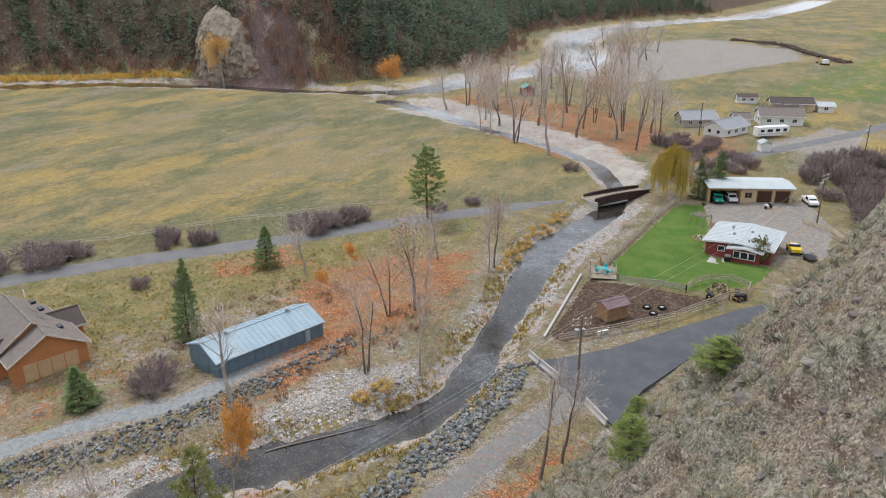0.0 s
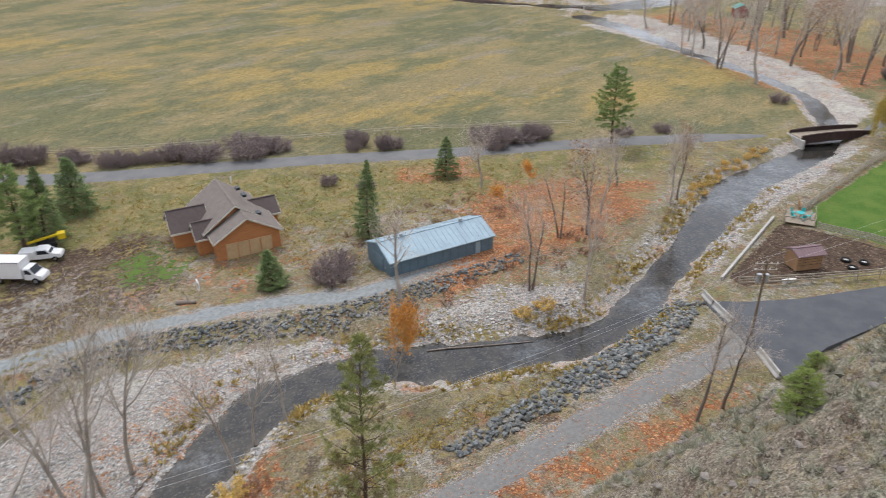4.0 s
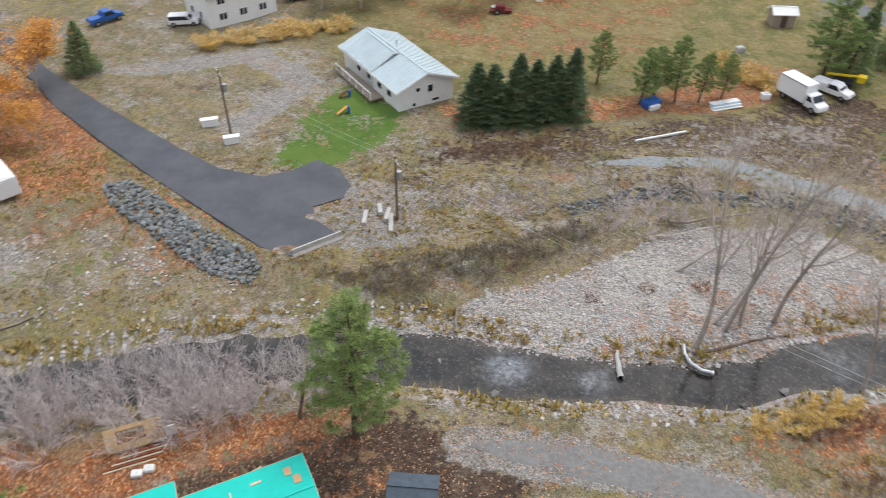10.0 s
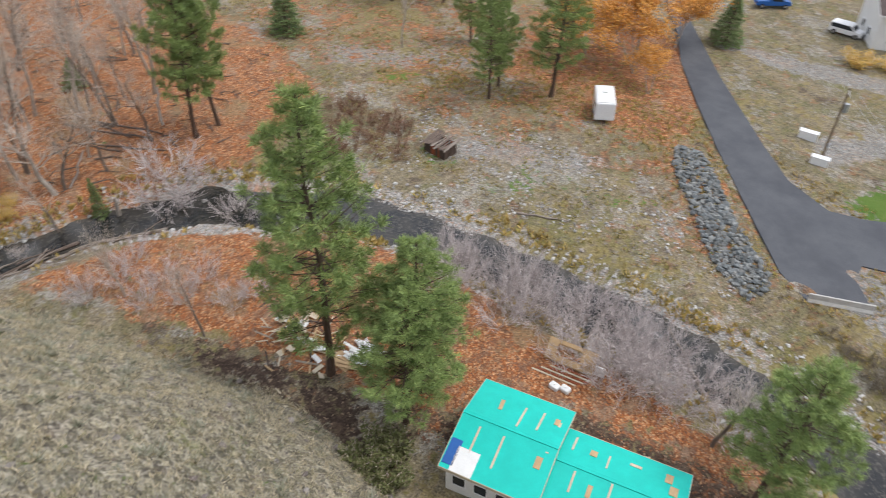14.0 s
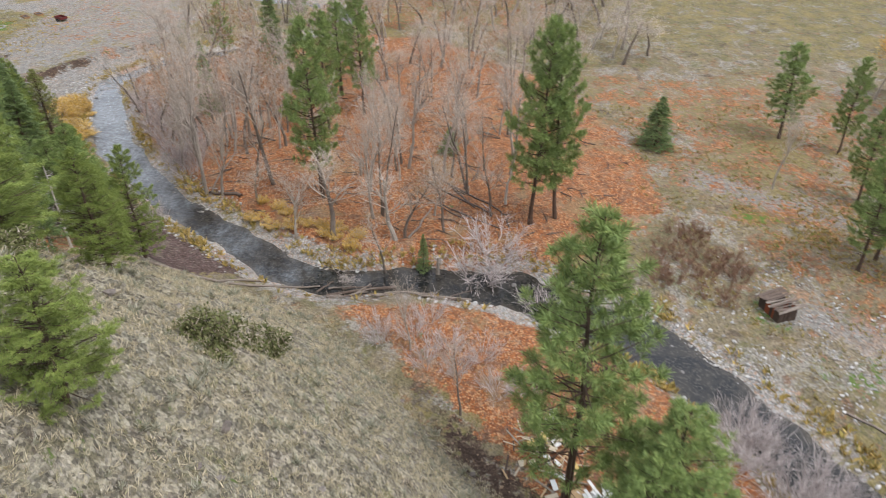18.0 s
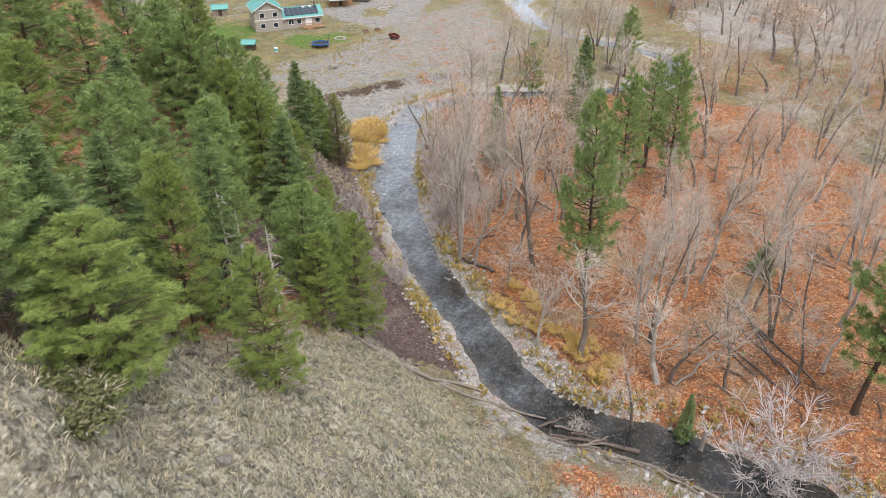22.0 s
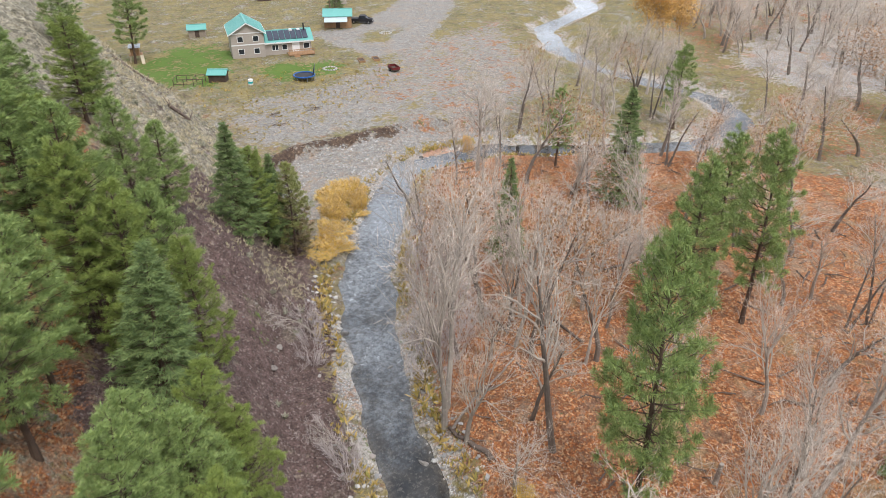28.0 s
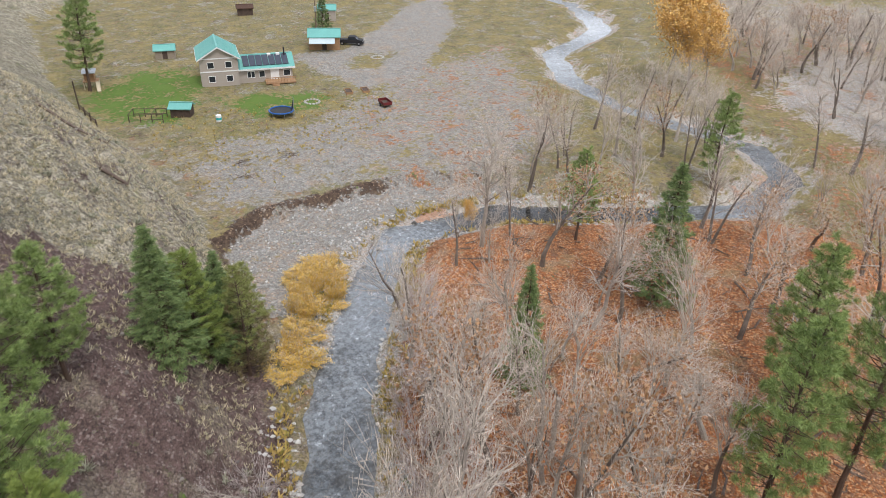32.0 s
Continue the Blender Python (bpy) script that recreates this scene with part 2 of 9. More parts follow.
    e = n.mix(n.ramp(small, 0.36, 0.64), (0.17, 0.135, 0.105), (0.255, 0.215, 0.165))
    e = over(e, 0.16, 0.48, 0.58, 0.85, (0.185, 0.185, 0.135))
    e = over(e, 0.6, 0.52, 0.6, 0.7, (0.27, 0.265, 0.205))
    e = over(e, 0.21, 0.54, 0.62, 0.8, (0.30, 0.25, 0.175))
    e = over(e, 0.27, 0.56, 0.63, 0.85, (0.115, 0.08, 0.06))
    e = over(e, 1.1, 0.52, 0.60, 0.8, (0.072, 0.066, 0.048), 0.78)
    e = over(e, 2.2, 0.55, 0.63, 0.7, (0.38, 0.34, 0.26), 0.78)
    e = n.mix(n.ramp(pebble_a, 0.78, 0.86, 0, 0.6), e, (0.36, 0.31, 0.27))
    e = n.mix(n.ramp(pebble_b, 0.70, 0.82, 0, 0.6), e, (0.07, 0.06, 0.048))
    s = n.mix(n.ramp(n.math("ADD", place.outputs["X"], n.math("MULTIPLY", edge, 6.0)), 10, 24), s, e)
    c = n.mix(zone(sage), c, s)
    # dark scree
    t = n.mix(n.ramp(small, 0.38, 0.62), (0.14, 0.095, 0.085), (0.095, 0.065, 0.058))
    t = over(t, 0.2, 0.53, 0.62, 0.6, (0.22, 0.185, 0.14))
    t = over(t, 0.6, 0.58, 0.66, 0.45, (0.26, 0.22, 0.17))
    t = n.mix(n.ramp(fleck_a, 0.82, 0.9, 0, 0.35), t, (0.34, 0.29, 0.26))
    t = n.mix(n.ramp(fleck_b, 0.75, 0.85, 0, 0.5), t, (0.08, 0.06, 0.055))
    c = n.mix(zone(scree), c, t)
    # grain of stalks, leaves and stones
    tone = n.math("ADD", n.math("MULTIPLY", fleck_c, 0.46), n.math("MULTIPLY", clump_b, 0.26))
    tone = n.math("ADD", tone, n.math("MULTIPLY", n.ramp(tiny, 0.38, 0.62), 0.46))
    c = n.mix(1.0, c, n.math("ADD", tone, 0.43), "MULTIPLY")
    # mown lawn
    l = n.mix(n.ramp(mid, 0.35, 0.68), (0.068, 0.14, 0.026), (0.115, 0.178, 0.042))
    l = n.mix(n.ramp(tiny, 0.45, 0.7, 0, 0.3), l, (0.14, 0.16, 0.045))
    l = over(l, 0.5, 0.55, 0.66, 0.4, (0.17, 0.17, 0.05))
    c = n.mix(zone(green, 0.12), c, l)
    n.bump(n.math("ADD", n.math("MULTIPLY", tiny, 0.7), n.math("MULTIPLY", small, 1.2)), 0.9, 0.18)
    return n.done(c)


def water_material():
    n = Nodes("creek_water", 0.05)

    def value(name):
        at = n.t.nodes.new("ShaderNodeAttribute")
        at.attribute_name = name
        return at.outputs["Fac"]

    fast = n.ramp(n.math("ADD", value("riffle"), n.math("MULTIPLY", n.math("SUBTRACT", n.noise(0.3, 5, 0.7), 0.5), 1.5)), 0.1, 1.0)
    thin = n.ramp(n.math("ADD", value("shallow"), n.math("MULTIPLY", n.math("SUBTRACT", n.noise(0.7, 5, 0.7), 0.5), 1.3)), 0.55, 1.3)
    # stony bed: dark where deep, brown with single stones where shallow
    bed = n.mix(n.ramp(n.noise(0.5, 5), 0.38, 0.64), (0.014, 0.015, 0.016), (0.036, 0.033, 0.028))
    bed = n.mix(n.ramp(n.noise(3.6, 4, 0.7), 0.52, 0.64, 0, 0.7), bed, (0.105, 0.095, 0.08))
    bed = n.mix(thin, bed, n.mix(n.ramp(n.noise(5.0, 4, 0.7), 0.42, 0.6), (0.055, 0.045, 0.035), (0.13, 0.112, 0.09)))
    # broken water: grey sky reflection painted into the colour, a few white crests
    sky_glint = n.math("MULTIPLY", n.ramp(n.noise(2.4, 6, 0.75), 0.36, 0.62, 0.35, 1.0), fast)
    c = n.mix(n.math("MULTIPLY", sky_glint, 0.8), bed, (0.26, 0.285, 0.31))
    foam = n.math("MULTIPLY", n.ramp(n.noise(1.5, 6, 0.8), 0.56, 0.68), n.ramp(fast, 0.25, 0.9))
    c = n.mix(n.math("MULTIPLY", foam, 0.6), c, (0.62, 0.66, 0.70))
    # pale sheen of the sky, mixed into the colour on the strongest reaches
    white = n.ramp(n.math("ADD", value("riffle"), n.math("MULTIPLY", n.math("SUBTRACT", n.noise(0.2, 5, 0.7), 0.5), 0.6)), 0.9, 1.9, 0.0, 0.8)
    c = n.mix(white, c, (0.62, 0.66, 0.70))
    wave = n.math("ADD", n.noise(2.6, 4, 0.6), n.math("MULTIPLY", n.noise(0.9, 3), 0.8))
    bump = n.t.nodes.new("ShaderNodeBump")
    bump.inputs["Distance"].default_value = 0.25
    n.t.links.new(wave, bump.inputs["Height"])
    n.put(bump.inputs["Strength"], n.ramp(fast, 0, 1, 0.06, 0.4))
    n.t.links.new(bump.outputs["Normal"], n.b.inputs["Normal"])
    n.b.inputs["Specular IOR Level"].default_value = 0.45
    n.put(n.b.inputs["Roughness"], n.ramp(foam, 0, 1, 0.05, 0.4))
    return n.done(c)


MAT_GROUND = ground_material()
MAT_WATER = water_material()
MAT_ASPHALT = plain("asphalt", (0.075, 0.078, 0.088), (0.108, 0.112, 0.122), 0.8, 0.25, grain=14, local=False)
MAT_OLD_ROAD = plain("worn_road", (0.145, 0.145, 0.148), (0.19, 0.187, 0.182), 0.9, 0.3, grain=9, local=False)
MAT_GRAVEL_ROAD = plain("gravel_road", (0.235, 0.23, 0.222), (0.165, 0.161, 0.154), 0.95, 3.0, grain=9, local=False)
MAT_LEVEE_ROAD = plain("crushed_blue_stone", (0.285, 0.305, 0.305), (0.185, 0.195, 0.195), 0.95, 2.0, grain=7, local=False)
MAT_ROCK_BLUE = varied("blue_grey_rock", [(0.0984, 0.111, 0.115), (0.246, 0.267, 0.271), (0.156, 0.164, 0.16), (0.328, 0.336, 0.324), (0.123, 0.123, 0.115)], by="rand", grain=4)
MAT_ROCK_STUFF = varied("quarry_rock", [(0.096, 0.104, 0.108), (0.24, 0.252, 0.252), (0.152, 0.156, 0.152), (0.32, 0.32, 0.304), (0.128, 0.12, 0.108)], grain=4)
MAT_COBBLE = varied("river_cobble", [(0.22, 0.21, 0.20), (0.54, 0.525, 0.505), (0.31, 0.30, 0.285), (0.60, 0.585, 0.56), (0.36, 0.31, 0.27), (0.28, 0.28, 0.28)], grain=9, dark=0.8)

# ---- the lie of the land ----
# creek: x, y, half width of the water
CREEK = [(254, 144, 6), (237, 113, 5), (216, 84, 3), (200, 58, 2.4), (185, 41, 2.2), (163, 30, 2.4), (147, 28.5, 3),
         (120, 34, 3.5), (104, 32.5, 3), (91, 31, 2.2), (80, 30.5, 2.2), (74, 29.2, 2.5), (69, 29.5, 2), (62, 31, 2.5), (57, 35, 3)]
CREEK += [(50, 40, 3.5), (45, 45, 3.2), (38, 49, 2.6), (33, 50, 3.4), (27, 48.5, 3), (20, 45.5, 2.3), (14, 42.3, 2.2), (6, 41, 2),
          (-3, 40.2, 2.7), (-12, 40, 2.7), (-25, 36.5, 2.7), (-43, 28, 2.8), (-50.5, 23.3, 2.6), (-57, 17.8, 3), (-64, 5, 3.2)]
CREEK += [(-65, -4.5, 2.3), (-63.5, -14, 2.3), (-66.5, -21, 2.3), (-72.5, -29, 2.1), (-79, -38, 2), (-85.5, -44.5, 2.3), (-92, -51, 2.8),
          (-100, -56.5, 2.4), (-110, -62, 2.3), (-121, -66.5, 1.9), (-133, -60, 2.2), (-142, -47, 2), (-153, -34.5, 2), (-166, -32.5, 2.2)]
CREEK += [(-175, -39, 2), (-178, -52, 2), (-182, -65, 2), (-191, -78, 2.5), (-206, -88.5, 2.5), (-220, -88, 2.2), (-234, -89, 3),
          (-252, -102, 3), (-263, -117, 3), (-300, -150, 3)]
RIVER = [(120, 480, 9), (190, 372, 10), (216, 321, 10), (243, 281, 9), (255, 233, 7), (263, 170, 6), (280, 140, 9), (341, 125, 13), (374, 105, 15),
         (448, 112, 15), (500, 135, 14), (600, 155, 18), (760, 125, 18), (899, 45, 18), (1132, 4, 20), (1500, -40, 20)]
# foot of the southern hillside from east to west: x, y, steepness
HILL = [(1500, -330, .5), (500, -200, .5), (230, -120, .6), (130, -75, .8), (96, -32, 1.2), (84, -10, 1.5), (74, 3, 1.6), (66, 9.5, 1.5), (59, 12.5, 1.4),
        (49, 17, 1.3), (37, 20.5, 1.1), (15, 20, 1.0), (0, 18, .95), (-15, 14, .95), (-24, 10.5, 1.0), (-35, 6, 1.1), (-42, 0, 1.05)]
HILL += [(-49, -6, .95), (-56.5, -14, .85), (-59, -20, .8), (-62.5, -27, .75), (-69, -36.5, .75), (-78, -46, .8), (-87, -53.5, 1.0), (-95, -63, 1.0),
         (-102.5, -74, 1.0), (-109, -84, 1.0), (-115, -99, 1.0), (-119, -118, .9), (-128, -146, .7), (-150, -190, .5), (-200, -225, .45), (-330, -260, .4), (-900, -420, .4)]
# foot of the forested mountain beyond the river
MOUNTAIN = [(60, 700, .5), (150, 470, .6), (231, 342, .7), (262, 296, .75), (274, 252, .95), (281, 190, .8), (335, 152, .6), (420, 150, .55),
            (560, 190, .5), (760, 165, .5), (950, 85, .5), (1600, 10, .5)]
BAR = [(-22, 42), (-9, 45), (-7, 48), (3, 55), (12, 63), (24, 65.5), (34, 60), (43, 54), (48, 47), (38, 50), (27, 49), (19, 46), (12, 42.5)]
SCARP = [(-32, 52), (-24.4, 48.6), (-17.8, 46.8), (-11.9, 48.8), (-5.5, 52.4), (2, 58.5)]
PAVED = [(-120, 118), (-100, 97), (-76, 80), (-60, 71), (-45, 63.5), (-39, 60.8), (-33.5, 60.4), (-30.8, 62.5), (-29, 65), (-26, 63.8), (-22.5, 59.5), (-24.5, 58), (-26.3, 56.4), (-25.2, 54.3), (-22.3, 52.6), (-25.4, 48.3), (-29, 49), (-39, 54.2), (-47, 58.4),
         (-56, 63.5), (-66, 69.5), (-73, 75), (-84, 82), (-104, 97), (-124, 116)]
FLOOD = [(-75, 30), (-52, 50), (-30, 45.5), (-10, 46), (-12, 42), (-43, 31), (-58, 20)]
TERRACE = [(-106, -80), (-114, -81), (-124, -78), (-134, -73), (-141, -62), (-133, -58), (-121, -64), (-108, -61), (-100, -66)]
# white water and painted sky sheen: x, y, radius, how much
RIFFLE_SHEEN = [(-95, -53, 9, 0.8), (-106, -60, 10, 1.15), (-118, -66, 9, 1.1), (-80, -39, 7, 0.5), (-71, -27, 6, 0.5), (-86, -45, 8, 0.75), (-3, 40.2, 2.2, 0.75), (4, 41, 2.0, 0.7), (24, 47.5, 3, 0.5), (-30, 34, 3, 0.45), (-66, -19, 5, 0.4), (57, 35, 4, 0.45), (76, 29.5, 4, 0.4), (112, 33.5, 6, 0.5), (133, 31, 6, 0.55), (-178, -56, 22, 1.0), (-200, -85, 24, 1.3), (-235, -92, 30, 1.5),
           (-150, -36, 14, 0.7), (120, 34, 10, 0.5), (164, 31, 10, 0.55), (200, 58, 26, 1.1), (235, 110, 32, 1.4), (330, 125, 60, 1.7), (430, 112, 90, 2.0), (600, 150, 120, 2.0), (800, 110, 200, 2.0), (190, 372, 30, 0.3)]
ROAD_FIELD = [(-60, 225), (-1, 169), (22, 148), (37, 133.5), (52, 118.5), (76, 100), (98, 80.5), (120, 62), (133, 50), (145, 38)]
ROAD_EAST = [(160, 24.5), (172, 20), (188, 14), (215, -2), (260, -30), (330, -60)]
ROAD_HOUSE = [(80, 17), (70, 16.5), (60, 19.8), (50, 22.5), (34, 26.3), (25, 28.8), (12, 31), (3, 31.6), (-5, 31.2)]
ROAD_LEVEE = [(73, 48), (62, 53), (51, 56), (46, 60.5), (38, 65.5), (27, 71), (15, 74), (2, 71), (-10, 65), (-20, 60)]


def _segments(line, x, y):
    """Distance to a polyline, what its third value is at the nearest place, and on which side (left positive)."""
    best = np.full(x.shape, 1e9)
    val = np.zeros(x.shape)
    side = np.ones(x.shape)
    for a, b in zip(line[:-1], line[1:]):
        dx, dy = b[0] - a[0], b[1] - a[1]
        u = np.clip(((x - a[0]) * dx + (y - a[1]) * dy) / (dx * dx + dy * dy), 0, 1)
        px, py = x - a[0] - u * dx, y - a[1] - u * dy
        d = np.hypot(px, py)
        near = d < best
        best = np.where(near, d, best)
        if len(a) > 2:
            val = np.where(near, a[2] + u * (b[2] - a[2]), val)
        side = np.where(near, np.sign(dx * (y - a[1]) - dy * (x - a[0]) + 1e-9), side)
    return best, val, side


def inside(poly, x, y):
    """Signed distance to a closed outline, positive inside."""
    d, _, _ = _segments(list(poly) + [poly[0]], x, y)
    odd = np.zeros(x.shape, bool)
    for a, b in zip(poly, list(poly[1:]) + [poly[0]]):
        cross = (a[1] > y) != (b[1] > y)
        at = a[0] + (y - a[1]) * (b[0] - a[0]) / ((b[1] - a[1]) or 1e-9)
        odd ^= cross & (x < at)
    return np.where(odd, d, -d)


def step(v, a, b):
    t = np.clip((v - a) / (b - a), 0, 1)
    return t * t * (3 - 2 * t)


WAVES = {}


def waves(x, y, size, seed=0):
    """Cheap smooth noise in -1..1."""
    out = 0
    if seed not in WAVES:
        r = np.random.RandomState(seed)
        WAVES[seed] = [(r.rand() * 6.283, r.rand() * 6.283, 0.7 + r.rand()) for _ in range(7)]
    for a, p, f in WAVES[seed]:
        f = f / size
        out = out + np.sin((x * math.cos(a) + y * math.sin(a)) * f * 6.283 + p + 1.3 * np.sin((x * math.sin(a) - y * math.cos(a)) * f * 3.1 + p))
    return out / 4.0


def height(x, y):
    x, y = np.asarray(x, float), np.asarray(y, float)
    z = 0.22 * waves(x, y, 23, 1) + 0.08 * waves(x, y, 6, 2)
    z = z * step(np.hypot(x, y), 0, 30)
    bar = inside(BAR, x, y)
    z = z + (-1.0 - z) * step(bar, -2.5, 1.0)
    flood = inside(FLOOD, x, y)
    z = z + (-0.8 - z) * step(flood, -3, 2)
    ter = inside(TERRACE, x, y)
    z = z + (-1.25 - z) * step(ter, -0.8, 0.3)
    lev, _, _ = _segments(ROAD_LEVEE, x, y)
    z = z + (0.55 - z) * step(-lev, -4.5, -2.6)
    for line, lift in ((ROAD_HOUSE, 0.15), (ROAD_FIELD, 0.25), (ROAD_EAST, 0.25)):
        d, _, _ = _segments(line, x, y)
        z = z + (lift - z) * step(-d, -6.5, -3.0)
    d, _, s = _segments(SCARP, x, y)
    z = z + 0.85 * np.where(s > 0, step(-d, -6, -1.0), step(-d, -1.6, 0.0)) * step(x, -19, -13) * (0.8 + 0.35 * waves(x, y, 8, 23))
    d, w, s = _segments(HILL, x, y)
    up = np.where(s > 0, d, 0.0)
    rise = w * (np.minimum(up, 55) + 0.45 * np.maximum(up - 55, 0)) * step(up, -1, 5)
    rise = np.where(rise > 48, 48 + 0.12 * (rise - 48), rise)
    rough = step(up, 1, 12)
    z = z + rise + rough * (0.9 * waves(x, y, 13, 3) + 0.35 * waves(x, y, 4.5, 4) + 0.12 * waves(x, y, 1.8, 8))
    d, w, s = _segments(MOUNTAIN, x, y)
    up = np.where(s > 0, d, 0.0)
    z = z + w * np.minimum(up, 500) + step(up, 0, 60) * (7 * waves(x, y, 90, 5) + 2.5 * waves(x, y, 30, 6))
    knob = np.hypot((x - 292) / 1.0, (y - 222) / 1.6)
    z = z + 24 * step(-knob, -26, -12)
    for line in (CREEK, RIVER):
        d, w, _ = _segments(line, x, y)
        d = np.where(d < 14, d + step(-d, -14, -8) * np.minimum(w, 3.5) * (0.17 * waves(x, y, 9, 21) + 0.11 * waves(x, y, 3.4, 22)), d)
        bank = np.where(d < w, -1.52 - 0.4 * np.clip((w - d) / 1.2, 0, 1), -1.52 + (np.maximum(z, -1.3) + 1.52) * np.clip((d - w) / 3.6, 0, 1))
        z = np.where(d < w + 3.6, np.minimum(z, bank), z)
    return z


LAND = {}


def surface(x, y):
    """Height of the finished ground sheet, read between its grid lines."""
    x, y = np.asarray(x, float), np.asarray(y, float)
    xs, ys, zs = LAND["x"], LAND["y"], LAND["z"]
    i = np.clip(np.searchsorted(xs, x) - 1, 0, len(xs) - 2)
    j = np.clip(np.searchsorted(ys, y) - 1, 0, len(ys) - 2)
    u, v = np.clip((x - xs[i]) / (xs[i + 1] - xs[i]), 0, 1), np.clip((y - ys[j]) / (ys[j + 1] - ys[j]), 0, 1)
    return (zs[j, i] * (1 - u) + zs[j, i + 1] * u) * (1 - v) + (zs[j + 1, i] * (1 - u) + zs[j + 1, i + 1] * u) * v


def ground(x, y):
    return float(surface(x, y))


def steps_along(lo, core_lo, core_hi, hi, fine, grow, most):
    mid = np.arange(core_lo, core_hi, fine)
    out, s, v = [], fine, mid[-1]
    while v < hi:
        s = min(s * grow, most)
        v += s
        out.append(v)
    low, s, v = [], fine, mid[0]
    while v > lo:
        s = min(s * grow, most)
        v -= s
        low.append(v)
    return np.array(low[::-1] + list(mid) + out)


def zones(x, y, z):
    """Ground cover, each 0 to 1."""
    cd, cw, _ = _segments(CREEK, x, y)
    rd, rw, _ = _segments(RIVER, x, y)
    hd, _, hs = _segments(HILL, x, y)
    hill = np.where(hs > 0, hd, -hd)
    md, _, ms = _segments(MOUNTAIN, x, y)

    def area(poly, soft=2.0):
        return step(inside(poly, x, y), -soft, soft)

    green = np.maximum.reduce([
        area([(111, 21), (122, 20), (152, 16), (156, 11), (141, 8.5), (128, 8), (124, 6), (123, -4), (114, -1), (107.5, 9), (107.5, 18)], 0.6),
        0.72 * area([(-33.8, 62.6), (-34.5, 70.0), (-33.8, 79.3), (-31.8, 83.6), (-22.9, 79.9), (-20.3, 74.4), (-23.0, 70.7), (-28.4, 62.8)], 2.0),
        0.62 * area([(-138, -118), (-146, -116), (-153, -105), (-146, -100), (-136, -105)], 2.0),
        0.62 * area([(-120, -122), (-128, -140), (-145, -142), (-150, -130), (-138, -120), (-128, -112)], 4),
        0.52 * area([(36, 88), (44, 90), (46, 80), (40, 76), (34, 80)], 2.5),
        0.3 * area([(-86, 28), (-78, 40), (-70, 46), (-66, 42), (-74, 34), (-80, 26)], 3), 0.28 * area([(-66, 30), (-52, 40), (-46, 50), (-40, 48), (-50, 34), (-60, 26)], 3),
        0.46 * area([(300, 20), (420, -20), (560, -60), (700, -40), (700, -200), (320, -120)], 12),
        0.6 * area([(250, 0), (258, -10), (268, -14), (262, 2)], 2)])
    leaf = np.maximum.reduce([
        area([(-66, 8), (-62, -2), (-68, -18), (-80, -34), (-92, -46), (-108, -58), (-122, -63), (-134, -52), (-150, -36), (-146, -10), (-120, 14), (-96, 22), (-80, 24), (-70, 14)], 4),
        area([(-60, 5), (-48, 20), (-38, 24), (-30, 27), (-14, 33), (-8, 27), (-14, 18), (-32, 12), (-44, 2), (-58, -12)], 2),
        0.85 * area([(-48, 55), (-56, 66), (-66, 74), (-84, 76), (-88, 60), (-74, 46), (-60, 48)], 4),
        0.7 * area([(52, 47), (70, 44), (84, 40), (100, 40), (112, 44), (100, 62), (84, 66), (74, 60), (62, 52)], 6),
        0.8 * area([(-16, 76), (-4, 80), (16, 87), (24, 92), (30, 102), (22, 104), (8, 91), (-6, 85), (-18, 81)], 2.5), 0.7 * area([(8, 44), (14, 45), (24, 50), (27, 54), (16, 53), (8, 49)], 2.5),
        0.62 * area([(180, 50), (200, 75), (220, 95), (246, 122), (280, 116), (266, 60), (234, 28), (196, 28)], 6), 0.5 * area([(166, 22), (196, 30), (232, 26), (226, 6), (190, 2), (172, 10)], 5),
        0.75 * area([(14, 43), (24, 49), (18, 50), (12, 47)], 1.5),
        0.58 * area([(40, 24), (60, 16), (66, 12), (52, 15), (36, 20), (16, 26), (22, 28)], 1.5),
        0.6 * area([(24, 34), (32, 46), (24, 44), (14, 36)], 3),
        0.42 * area([(-20, 92), (10, 98), (18, 128), (-10, 140), (-40, 110)], 8),
        0.44 * area([(-130, 10), (-84, 24), (-60, 32), (-45, 60), (-90, 80), (-130, 60)], 8), 0.3 * area([(-125, -66), (-160, -60), (-178, -75), (-205, -100), (-170, -105), (-140, -95)], 8),
        0.42 * area([(-60, 45), (-30, 40), (-20, 60), (-50, 62)], 8), 0.45 * area([(-150, -30), (-180, -36), (-205, -60), (-260, -80), (-260, 10), (-150, 20)], 10), 0.35 * area([(30, 64), (60, 60), (62, 90), (30, 90)], 8), 0.75 * area([(86, 84), (98, 76), (94, 68), (82, 76)], 4),
        0.85 * area([(4, 128), (18, 130), (20, 144), (4, 142)], 5)])
